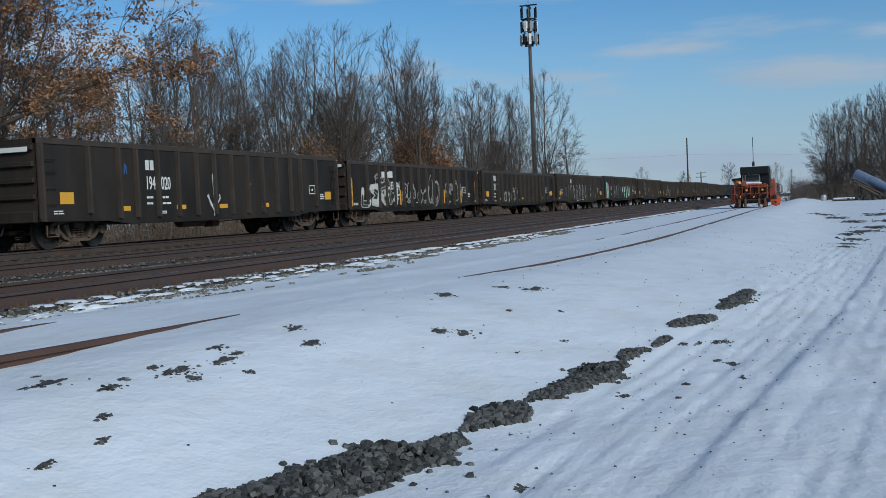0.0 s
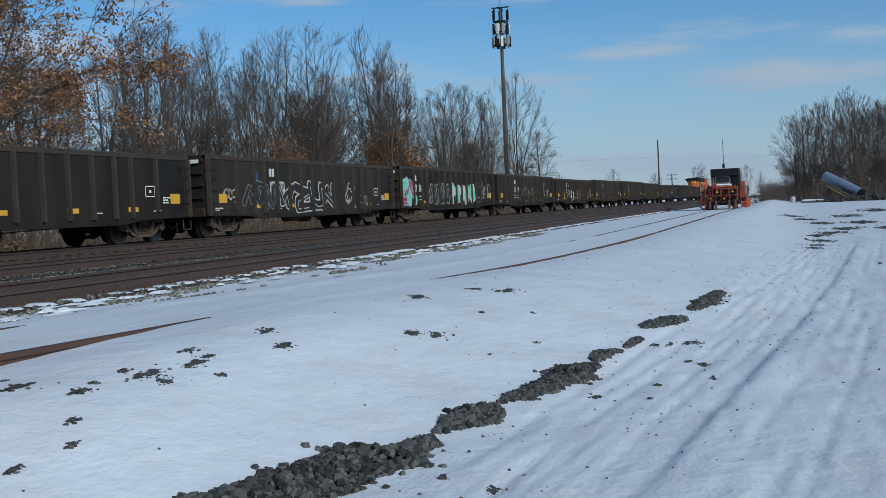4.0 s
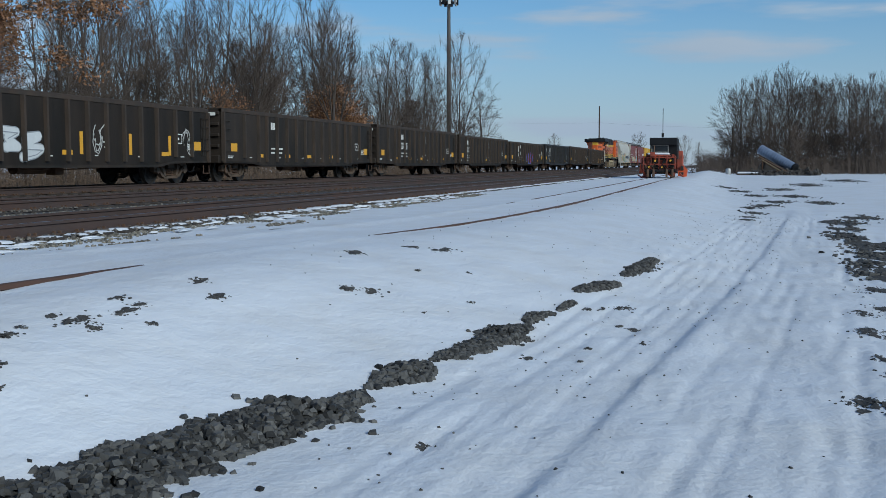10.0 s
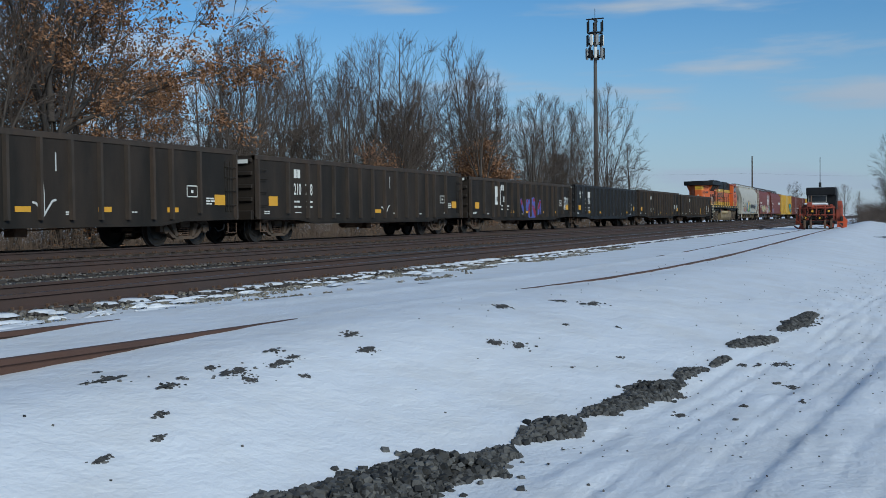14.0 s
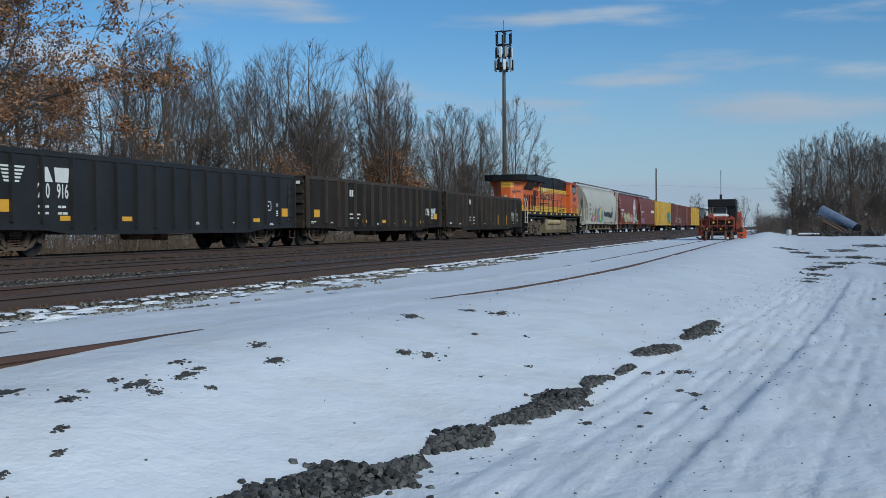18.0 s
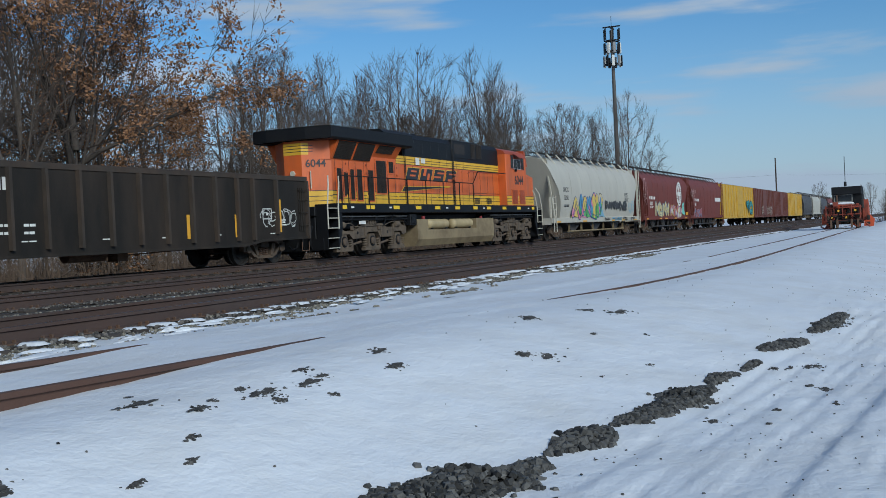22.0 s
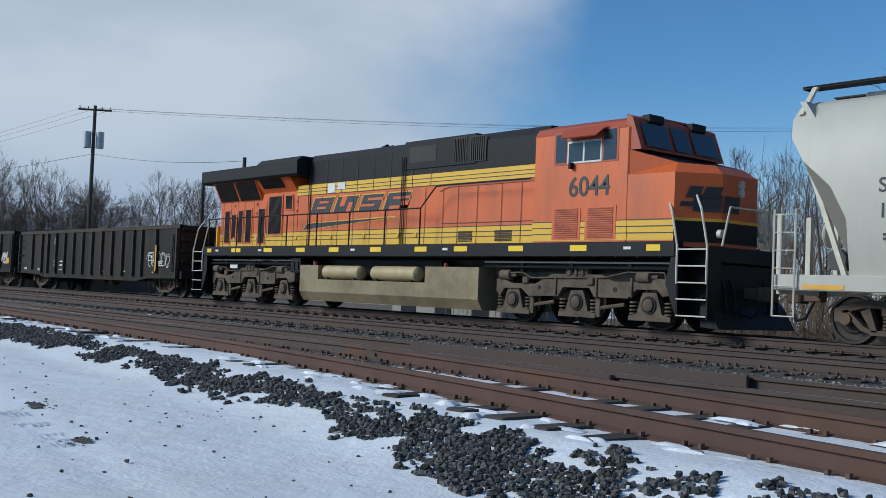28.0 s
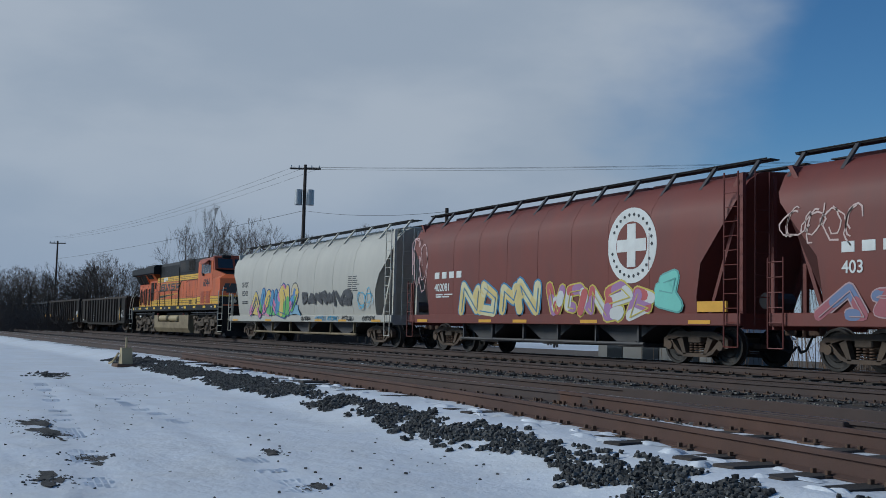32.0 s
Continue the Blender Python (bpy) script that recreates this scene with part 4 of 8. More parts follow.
def spray_letters(parent, x0, x1, z0, z1, n, y, fills, outline, seed, wild=0.0, gap=0.0):
    """A painted piece: n fat abstract strokes with an outline, filled in changing colours."""
    rnd = random.Random(seed)
    w = (x1 - x0) / n
    order = rnd.sample(range(8), min(8, n)) * 3
    for i in range(n):
        a, hz0, hz1 = x0 + (i - 0.16) * w + gap, z0 + rnd.uniform(0, wild), z1 - rnd.uniform(0, wild)
        ww = 1.32 * w
        r = min(0.15 * ww, 0.145 * (hz1 - hz0))
        lean = rnd.uniform(-0.2, 0.3) * w
        flip, turn = rnd.random() < 0.5, rnd.random() < 0.4
        pts = []
        for u, v in STROKES[order[i]]:
            u, v = (1 - u if flip else u), (1 - v if turn else v)
            u, v = min(1, max(0, u + rnd.uniform(-0.2, 0.2))), min(1, max(0, v + rnd.uniform(-0.18, 0.18)))
            pts.append((a + r + (ww - 2 * r) * u + lean * (v - 0.5), hz0 + r + (hz1 - hz0 - 2 * r) * v))
        pts.append((a + ww * rnd.uniform(0.1, 0.9), hz0 + r + (hz1 - hz0 - 2 * r) * rnd.random()))
        yy = y - 0.0011 * (i % 2)
        letter = part("spray_letter", ribbon(Geo(), pts, r + max(0.03, 0.30 * r), yy), paint(outline), parent, "tangled spray-painted letter shape")
        for k, (p, q) in enumerate(zip(pts, pts[1:])):
            mid = ((p[0] + q[0]) / 2, (p[1] + q[1]) / 2)
            part("fill", ribbon(Geo(), [p, mid], r, yy - 0.008 - 0.0022 * k), paint(fills[(i + k) % len(fills)]), letter)
            part("fill", ribbon(Geo(), [mid, q], r, yy - 0.0091 - 0.0022 * k), paint(fills[(i + k + rnd.randrange(2)) % len(fills)]), letter)
        part("inner_line", ribbon(Geo(), [(u + r * 0.25, v - r * 0.3) for u, v in pts[:4]], max(0.012, 0.10 * r), yy - 0.024), paint(outline), letter)


def scrawl(parent, x0, x1, z0, z1, y, colour, seed, loops=6, r=0.018):
    """A hand-drawn tag: a row of quick abstract strokes."""
    rnd = random.Random(seed)
    n = max(2, round((x1 - x0) / (0.62 * (z1 - z0))))
    w = (x1 - x0) / n
    g = Geo()
    for i in range(n):
        cx, lean = x0 + (i + 0.5) * w, rnd.uniform(-0.1, 0.2) * w
        for _ in range(3):
            k = rnd.randrange(4, 7)
            turn, span = rnd.uniform(0, 6.28), rnd.uniform(2.4, 4.6) * rnd.choice((-1, 1))
            ax, az = w * rnd.uniform(0.3, 0.9), (z1 - z0) * rnd.uniform(0.28, 0.5)
            oz = (z0 + z1) / 2 + rnd.uniform(-0.12, 0.12) * (z1 - z0)
            pts = []
            for j in range(k + 3):
                a = turn + span * j / (k + 2)
                u, v = ax * math.cos(a) * rnd.uniform(0.8, 1.1), az * math.sin(a) * rnd.uniform(0.85, 1.1)
                pts.append((cx + u + lean * v / az, oz + v))
            base = len(g.v)
            for j, (px, pz) in enumerate(pts):
                qx, qz = pts[min(len(pts) - 1, j + 1)]
                sx_, sz_ = pts[max(0, j - 1)]
                dx, dz = qx - sx_, qz - sz_
                ln = math.hypot(dx, dz) or 1
                t = r * rnd.uniform(0.7, 1.2)
                g.v += [(px + dz / ln * t, y - 0.004, pz - dx / ln * t), (px - dz / ln * t, y - 0.004, pz + dx / ln * t)]
                if j:
                    m = base + 2 * j
                    g.f.append((m - 2, m - 1, m + 1, m))
    ob = part("spray_tag", g, paint(colour), parent, "thin spray-painted tag")
    ob["kind"] = "stuff"


# -- open gondola wagon --
def gondola(x, label, material, ribs=True, top=2.70, length=16.85, spin=False):
    car = thing("gondola_wagon", label, "gondola wagon", "wagons of the train", at=on_rail(x))
    ROLLING.append(car)
    h, z0 = length / 2, 0.62
    w = 1.47
    # three wider panels at each end, even ones between; the sill hangs lower between the trucks
    ends = (0.09, 1.86, 3.12, 3.90) if ribs else (0.09, 1.30, 2.40, 3.60)
    mid = 9 if ribs else 10
    xs_r = [-h + q for q in ends] + [-h + ends[3] + (length - 2 * ends[3]) * i / mid for i in range(1, mid)] + [h - q for q in reversed(ends)]
    belly = [(-h, 0.72), (-h + 2.6, 0.68), (-h + 3.6, 0.56), (h - 3.6, 0.56), (h - 2.6, 0.68), (h, 0.72)]
    for s in (-1, 1):
        part("side_wall", Geo().prism(belly + [(h, top - 0.06), (-h, top - 0.06)], "y", s * w - 0.02, s * w + 0.02), material, car)
        g = Geo().box(-h, h, s * w - 0.05, s * w + 0.10, top - 0.15, top, 0.012)
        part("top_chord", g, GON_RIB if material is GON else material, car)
        low_edge = belly + [(x, z + 0.07) for x, z in reversed(belly)]
        part("side_sill", Geo().prism(low_edge, "y", s * (w + 0.01), s * (w + 0.055)), material, car)
        for i, xx in enumerate(xs_r):
            foot = 0.90 if abs(xx) > h - 3.0 else 0.74
            ya, yb = s * (w + 0.018), s * (w + 0.125)
            hat = [(xx - 0.058, ya), (xx - 0.042, yb), (xx + 0.042, yb), (xx + 0.058, ya)]
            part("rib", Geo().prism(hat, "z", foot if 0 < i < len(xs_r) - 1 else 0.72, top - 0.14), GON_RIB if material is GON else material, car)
        for q in (0.30, 0.42, 0.54):
            part("corner_flute", Geo().box(h - q - 0.03, h - q + 0.03, min(s * (w + 0.018), s * (w + 0.05)), max(s * (w + 0.018), s * (w + 0.05)), 0.95, top - 0.35, 0.01), material, car)
        e = s
        g = Geo().box(min(e * h, e * (h - 0.05)), max(e * h, e * (h - 0.05)), -w, w, z0 + 0.1, top - 0.02)
        for k in range(5):
            zz = z0 + 0.25 + k * 0.40
            g.box(min(e * h, e * (h + 0.09)), max(e * h, e * (h + 0.09)), -w + 0.05, w - 0.05, zz, zz + 0.13, 0.02)
        part("end_wall", g, material, car)
        g = Geo().box(min(e * h, e * (h + 0.16)), max(e * h, e * (h + 0.16)), -1.45, 1.45, 0.70, 0.98, 0.02)
        part("buffer_beam", g, material, car)
        # ladder at the corner
        g = Geo()
        yy = -w - 0.11
        xa = e * (h - 0.12) if e < 0 else h - 0.58
        pieces("grab_iron", [Geo().tube([(xa, yy + 0.1, zz), (xa, yy, zz), (xa + 0.44, yy, zz), (xa + 0.44, yy + 0.1, zz)], 0.012, 5) for zz in (1.15, 1.55, 1.95, 2.25)], material, car)
        g = Geo().tube([(xa, yy, z0), (xa, yy, 0.34), (xa + 0.42, yy, 0.34), (xa + 0.42, yy, z0)], 0.014, 5)
        part("stirrup_step", g, RUST, car)
        coupler(car, s * (h - 0.1), s)
        freight_truck(car, s * (h - 1.95), spin)
    g = Geo().box(-h, h, -w, w, z0 + 0.12, z0 + 0.22)
    part("floor", g, RUST, car)
    g = Geo().box(-h + 0.5, h - 0.5, -0.22, 0.22, 0.60, 0.86)
    part("centre_sill", g, material, car)
    g = Geo().cyl((-1.2, -0.6, 0.55), (0.1, -0.6, 0.55), 0.17, n=12)
    g.box(0.5, 0.9, -0.75, -0.4, 0.35, 0.66, 0.02)
    g.tube([(-h + 3, -0.5, 0.62), (-1.2, -0.55, 0.58), (0.9, -0.6, 0.5), (h - 3, -0.5, 0.62)], 0.02, 5)
    part("brake_rigging", g, RUST, car)
    return car


def gondola_marks(car, seed, amber=True, num="", length=16.85, off=4.38):
    rnd = random.Random(seed)
    y, h = -1.492, length / 2
    if amber:
        for k, fx in enumerate((0.06, 0.2, 0.36, 0.5, 0.66, 0.82, 0.95)):
            big = k in (0, 6)
            if not big and rnd.random() < 0.25:
                continue
            xx = -h + length * fx
            decal("reflector", car, AMBER, xx - (0.26 if big else 0.24), xx + (0.26 if big else 0.24), 0.93 if not big else 1.14, 1.06 if not big else 1.44, y - 0.005)
    xx = -h + off
    g = Geo()
    for k in range(2):
        g.box(xx + k * 0.22, xx + k * 0.22 + 0.17, y - 0.005, y, 2.06, 2.34)
    if num != "210916":
        part("owner_mark", g, WHITE, car, "two plain white shapes where the owner's mark stands")
    if num:
        text(car, num[:3], xx - 0.02, 1.52, 0.52, y, WHITE, sx=0.60)
        text(car, num[3:], xx + 0.72, 1.52, 0.52, y, WHITE, sx=0.60)
    bars(car, WHITE, xx, 1.32, 0.46, 2, y, rnd=rnd, h=0.06, gap=0.17)
    bars(car, WHITE, xx + 0.76, 1.32, 0.46, 2, y, rnd=rnd, h=0.06, gap=0.17)
    bars(car, WHITE, h - 1.5, 1.35, 0.45, 3, y, rnd=rnd)
    g = Geo()
    for a, b, c, d in ((0, 0.5, 0, 0.03), (0, 0.5, 0.3, 0.33), (0, 0.03, 0, 0.33), (0.47, 0.5, 0, 0.33), (0.2, 0.3, 0.12, 0.2)):
        g.box(h - 2.4 + a, h - 2.4 + b, y - 0.005, y, 1.35 + c, 1.35 + d)
    part("stencil_box", g, WHITE, car)
    part("end_number", Geo().box(-h - 0.096, -h - 0.091, -1.3, -0.35, 2.44, 2.56), WHITE, car, "white number bar on the wagon's end")
    bars(car, WHITE, -h + 0.5, 0.98, 0.5, 2, y, rnd=rnd, h=0.03, gap=0.06)
    for fx in (0.14, 0.30, 0.45, 0.58, 0.72, 0.88):
        if rnd.random() < 0.7:
            bars(car, WHITE, -h + length * fx, rnd.uniform(0.90, 0.95), rnd.uniform(0.2, 0.45), 1 + (rnd.random() < 0.4), y, rnd=rnd, h=0.03, gap=0.05)


# wagons ahead of the engine, from the one coupled to it outwards
GCENTRE = [-20.75] + [-20.95 - 17.875 * k for k in range(1, 14)]
NUMS = ["", "", "210916", "", "210718", "201855", "", "", "201309", "201760", "193770", "201704", "193944", "194020"]
for k, gxm in enumerate(GCENTRE):
    blk = k == 2
    car = gondola(gxm, ("fresh black open gondola wagon with amber reflectors" if blk else "weathered black-brown ribbed open gondola wagon"), GON_BLK if blk else GON, ribs=k not in (2, 7), top=(2.70, 2.78, 2.72, 2.62)[k % 4], spin=(k < 2), length=17.25 if k == 0 else 16.85)
    gondola_marks(car, k, amber=k not in (0, 12), num=NUMS[k], off={11: 2.3, 9: 2.0, 4: 2.3, 2: 2.3}.get(k, 4.38))
    if k == 12:
        for xx in (-8.15, -2.9, 0.5, 3.0, 5.6, 8.0):
            decal("yellow_stripe", car, AMBER, xx, xx + 0.15, 0.85, 2.0 if abs(xx) > 7 else 1.5, -1.502)
    y, h_car = -1.496, 8.42
    if k == 9:
        spray_letters(car, -8.1, -6.3, 0.8, 2.35, 2, y, [(0.42, 0.05, 0.16), (0.25, 0.62, 0.48)], (0.45, 0.6, 0.5), 5, 0.2)
        spray_letters(car, -4.3, -0.8, 0.80, 2.0, 5, y, [(0.020, 0.017, 0.015)], (0.55, 0.55, 0.53), 331, 0.15)
        spray_letters(car, -0.4, 4.2, 0.8, 2.0, 5, y, [(0.20, 0.62, 0.42), (0.62, 0.66, 0.62)], (0.72, 0.68, 0.60), 8, 0.1)
        scrawl(car, 4.8, 7.8, 0.9, 2.1, y, (0.45, 0.45, 0.38), 9, 4)
    if k == 12:
        spray_letters(car, -7.2, -3.2, 0.75, 1.9, 4, y, [(0.62, 0.60, 0.54), (0.026, 0.022, 0.018), (0.58, 0.56, 0.50)], (0.56, 0.53, 0.44), 15, 0.3)
        for q, (u, v, z0, z1) in enumerate(((-5.6, -4.2, 1.3, 2.2), (-2.6, -1.0, 0.9, 1.9), (-0.6, 0.6, 0.8, 1.6), (0.8, 2.2, 0.8, 2.1), (3.2, 4.3, 1.2, 1.9), (4.6, 5.8, 0.9, 2.0))):
            scrawl(car, u, v, z0, z1, y - 0.001 * q, (0.42, 0.40, 0.36), 21 + q, 3 + q % 2, 0.024)
    if k == 8:
        scrawl(car, 4.6, 5.7, 1.6, 2.25, y, (0.68, 0.68, 0.66), 71, 3, 0.026)
        scrawl(car, 4.9, 5.6, 1.25, 1.6, y, (0.68, 0.68, 0.66), 72, 2, 0.026)
        scrawl(car, 6.0, 6.6, 1.0, 1.5, y, (0.45, 0.28, 0.18), 73, 3, 0.022)
    if k == 12:
        decal("white_patch", car, WHITE, -4.9, -3.7, 2.05, 2.30, y)
    if k == 2:
        decal("grey_patch", car, GALV, 6.9, 7.2, 1.5, 1.62, y)
    if k == 3:
        decal("white_patch", car, WHITE, -4.95, -4.15, 1.35, 2.25, y)
        text(car, "193", -4.9, 1.5, 0.34, y - 0.003, DECAL)
        text(car, "396", -3.85, 1.5, 0.38, y, WHITE)
        scrawl(car, 7.0, 8.0, 1.3, 1.9, y, (0.7, 0.7, 0.68), 74, 3, 0.05)
    if k == 13:
        strokes(car, -0.55, 0.72, [[(0, 0), (0.02, 0.5), (-0.02, 1.25)], [(0.02, 0.12), (-0.22, 0.38), (-0.3, 0.62)], [(0.02, 0.12), (0.24, 0.4), (0.36, 0.52), (0.34, 0.62)], [(-0.1, 0.3), (-0.36, 0.6)]], (0.6, 0.6, 0.58), 0.028)
        strokes(car, 1.6, 1.6, [[(0, 0), (0.12, 0.1)]], (0.5, 0.5, 0.48), 0.025)
    if k in (13, 10):
        strokes(car, -h_car + 3.4, 1.95, [[(0, 0), (0.04, 0.24)], [(0.10, 0.02), (0.08, 0.2)]], (0.03, 0.09, 0.24), 0.03)
    if k in (4, 5):
        strokes(car, 0.6, 0.85, [[(0.05, 0), (0.05, 0.5), (0.0, 0.95)], [(0.05, 0.02), (-0.2, 0.28), (-0.3, 0.3)], [(0.05, 0.02), (0.32, 0.34), (0.42, 0.36)]], (0.62, 0.62, 0.6), 0.026)
        strokes(car, 1.05, 1.9, [[(0, 0), (0.0, 0.4)]], (0.55, 0.55, 0.52), 0.022)
    if k == 10:
        spray_letters(car, -3.5, 1.7, 0.72, 2.05, 4, y, [(0.024, 0.020, 0.017)], (0.60, 0.60, 0.58), 133, 0.2)
        spray_letters(car, -6.0, -3.7, 0.80, 2.0, 3, y, [(0.024, 0.020, 0.017)], (0.22, 0.22, 0.22), 134, 0.3)
        scrawl(car, -7.3, -6.5, 1.2, 1.65, y, (0.55, 0.5, 0.45), 136, 4, 0.03)
        scrawl(car, 2.9, 3.9, 0.95, 1.9, y, (0.55, 0.55, 0.53), 135, 3, 0.025)
        scrawl(car, 4.4, 5.2, 0.9, 1.4, y, (0.3, 0.3, 0.28), 34, 4, 0.016)
    if k == 8:
        scrawl(car, -2.0, 2.0, 1.2, 1.9, y, (0.5, 0.5, 0.46), 35, 4, 0.015)
    if k == 11:
        for q in range(2):
            scrawl(car, -4.0 + 1.6 * q, -2.9 + 1.6 * q, 0.8, 1.5 + 0.2 * q, y, (0.5, 0.48, 0.44), 231 + q, 3, 0.03)
    if k == 3:
        spray_letters(car, -0.9, 2.9, 0.7, 1.9, 3, y, [(0.25, 0.02, 0.05), (0.10, 0.12, 0.40)], (0.12, 0.16, 0.5), 41, 0.25)
    if k == 7:
        decal("white_patch", car, WHITE, -4.6, -3.3, 1.95, 2.25, y)
        text(car, "21007", -4.55, 1.48, 0.34, y - 0.003, DECAL)
        decal("white_patch", car, WHITE, -4.6, -3.3, 1.45, 1.75, y)
        g = Geo()
        for q in (-4.35, -4.05, -3.75):
            g.box(q, q + 0.16, y - 0.008, y, 1.99, 2.21)
        part("owner_mark", g, DECAL, car, "plain black shapes on a white patch")
        decal("dark_repaint", car, DECAL, -6.2, -5.55, 1.35, 2.15, y)
        scrawl(car, 1.3, 2.1, 1.0, 1.9, y, (0.55, 0.55, 0.52), 63, 3, 0.02)
        scrawl(car, 6.6, 7.3, 0.9, 1.9, y, (0.5, 0.5, 0.47), 64, 3, 0.016)
        spray_letters(car, -2.9, -1.2, 0.72, 1.7, 2, y, [(0.66, 0.68, 0.68)], (0.3, 0.32, 0.34), 43, 0.3)
        for xx in (-5.3, 0.6, 3.2, 5.6):
            decal("yellow_stripe", car, AMBER, xx, xx + 0.16, 0.95, 1.6, y)
    if k == 0:
        for xx in (2.4, 4.6):
            decal("amber_stripe", car, AMBER, xx, xx + 0.13, 0.85, 1.5, y)
        decal("amber_stripe", car, AMBER, 6.75, 6.9, 0.95, 1.95, y - 0.09)
        scrawl(car, 6.0, 7.9, 1.1, 1.7, y, (0.55, 0.55, 0.52), 51, 4, 0.015)
    if k == 1:
        spray_letters(car, 6.2, 7.6, 1.15, 1.85, 2, y, [(0.66, 0.66, 0.64)], (0.5, 0.5, 0.48), 61, 0.2)
    if k == 2:
        g = Geo()
        for q in range(5):
            g.prism([(-7.5 + q * 0.03, 2.28 - q * 0.09), (-6.6 - q * 0.05, 2.28 - q * 0.09), (-6.62 - q * 0.05, 2.23 - q * 0.09), (-7.45 + q * 0.03, 2.23 - q * 0.09)], "y", y - 0.004, y)
        part("owner_mark", g, WHITE, car, "white bars of the owner's mark")
        g = Geo().prism([(-6.1, 2.3), (-5.75, 2.3), (-5.55, 1.92), (-5.9, 1.92)], "y", y - 0.004, y)
        g.prism([(-5.5, 2.3), (-4.9, 2.3), (-4.95, 1.92), (-5.45, 1.92)], "y", y - 0.004, y)
        part("owner_mark", g, WHITE, car, "white shapes of the owner's mark")


# -- diesel engine --
loco = thing("diesel_locomotive", "orange, yellow and black diesel locomotive, dusty from the road", "locomotive", "vehicles of the train", at=on_rail(0))
ROLLING.append(loco)
Y = -1.1
g = Geo().box(-10.25, 10.25, -1.52, 1.52, 1.54, 1.87, 0.02)
part("deck", g, BLACK, loco)
REAR = [(-4.8, -1.1), (-9.8, -1.1), (-10.5, -0.35), (-10.5, 0.35), (-9.8, 1.1), (-4.8, 1.1)]
g = Geo().prism(REAR, "z", 1.77, 3.40).box(-4.8, 6.1, -1.1, 1.1, 1.77, 3.74, 0.03)
part("hood", g, ORANGE, loco, "orange hood sides")
g = Geo().prism([(-1.1, 3.40), (-1.42, 4.06), (1.42, 4.06), (1.1, 3.40)], "x", -9.85, -7.0)
g.prism([(-1.1, 3.62), (-1.42, 4.06), (1.42, 4.06), (1.1, 3.62)], "x", -7.0, -4.85)
g.box(-7.0, -4.8, -1.098, 1.098, 3.40, 3.66)
part("radiator_housing", g, ORANGE, loco, "flared orange radiator housing")
g = Geo().prism([(-9.85, -1.09), (-10.5, -0.35), (-10.5, 0.35), (-9.85, 1.09)], "z", 3.40, 4.06)
part("hood_end", g, ORANGE, loco)
g = Geo().prism([(-1.50, 4.05), (-1.56, 4.12), (-1.56, 4.50), (1.56, 4.50), (1.56, 4.12), (1.50, 4.05)], "x", -10.5, -6.66)
g.prism([(-10.5, -1.56), (-10.68, -0.65), (-10.68, 0.9), (-10.5, 1.56)], "z", 4.08, 4.50)
g.prism([(-1.50, 4.05), (-1.56, 4.12), (-1.56, 4.52), (-1.40, 4.66), (1.40, 4.66), (1.56, 4.52), (1.56, 4.12), (1.50, 4.05)], "x", -6.66, -4.22)
part("radiator_wing", g, BLACK, loco, "black overhanging radiator wing")
g = Geo().prism([(-1.1, 3.74), (-1.1, 4.50), (-0.95, 4.70), (0.95, 4.70), (1.1, 4.50), (1.1, 3.74)], "x", -4.22, 6.1)
part("upper_hood", g, BLACK, loco, "black upper hood")
g = Geo().box(0.6, 3.6, -1.12, 1.12, 3.92, 4.72, 0.03)
part("blower_housing", g, BLACK, loco)
for a, b in ((2.75, 3.2), (3.4, 3.95)):
    g = Geo()
    for i in range(7):
        xx = a + (b - a) * i / 7
        g.box(xx, xx + 0.03, -1.15, -1.12, 4.02, 4.62)
    g.box(a - 0.03, b + 0.03, -1.13, -1.12, 3.99, 4.65)
    part("intake_louvre", g, GRILLE, loco)
decal("side_screen", loco, GRILLE, 0.85, 2.0, 4.12, 4.55, -1.122)
g = Geo().box(-1.2, -0.75, -0.3, 0.3, 4.70, 4.80, 0.03).box(-3.3, -2.6, -0.5, 0.5, 4.70, 4.78, 0.03)
part("exhaust_stack", g, BLACK, loco)
g = Geo()
for k in range(3):
    g.cyl((-1.7, -0.25 + 0.2 * k, 4.82), (-1.35, -0.25 + 0.2 * k, 4.84), 0.04, 0.09, n=10)
g.box(-1.7, -1.4, -0.3, 0.25, 4.70, 4.80)
part("air_horn", g, BLACK, loco)
# paint bands
decal("yellow_band", loco, YELLOW, -9.8, 6.1, 1.88, 2.33, Y - 0.002, "yellow lower stripe")
pieces("pin_stripe", [Geo().box(-9.8, 6.1, Y - 0.010, Y, zz, zz + 0.022) for zz in (2.06, 2.18, 2.32)], DECAL, loco)
decal("yellow_band", loco, YELLOW, -4.85, 6.1, 3.46, 3.78, Y - 0.004, "yellow upper stripe")
pieces("pin_stripe", [Geo().box(-4.85, 6.1, Y - 0.012, Y, zz, zz + 0.02) for zz in (3.45, 3.55, 3.65)], DECAL, loco)
RIM = lambda q: [(-9.8, -1.1 - q), (-10.5 - q, -0.35 - q * 0.4), (-10.5 - q, 0.35), (-9.8, 0.35)]
part("rear_band", Geo().prism(RIM(0.008), "z", 1.80, 2.33), YELLOW, loco, "yellow stripe round the hood end")
part("rear_band", Geo().prism(RIM(0.008), "z", 3.58, 3.98), YELLOW, loco, "yellow stripe round the hood end")
pieces("rear_pin_stripe", [Geo().prism(RIM(0.014), "z", zz, zz + 0.02) for zz in (1.98, 2.14, 2.33, 3.68, 3.78, 3.88)], DECAL, loco)
decal("bare_patch", loco, WHITE, -3.1, -2.75, 3.48, 3.76, Y - 0.018)
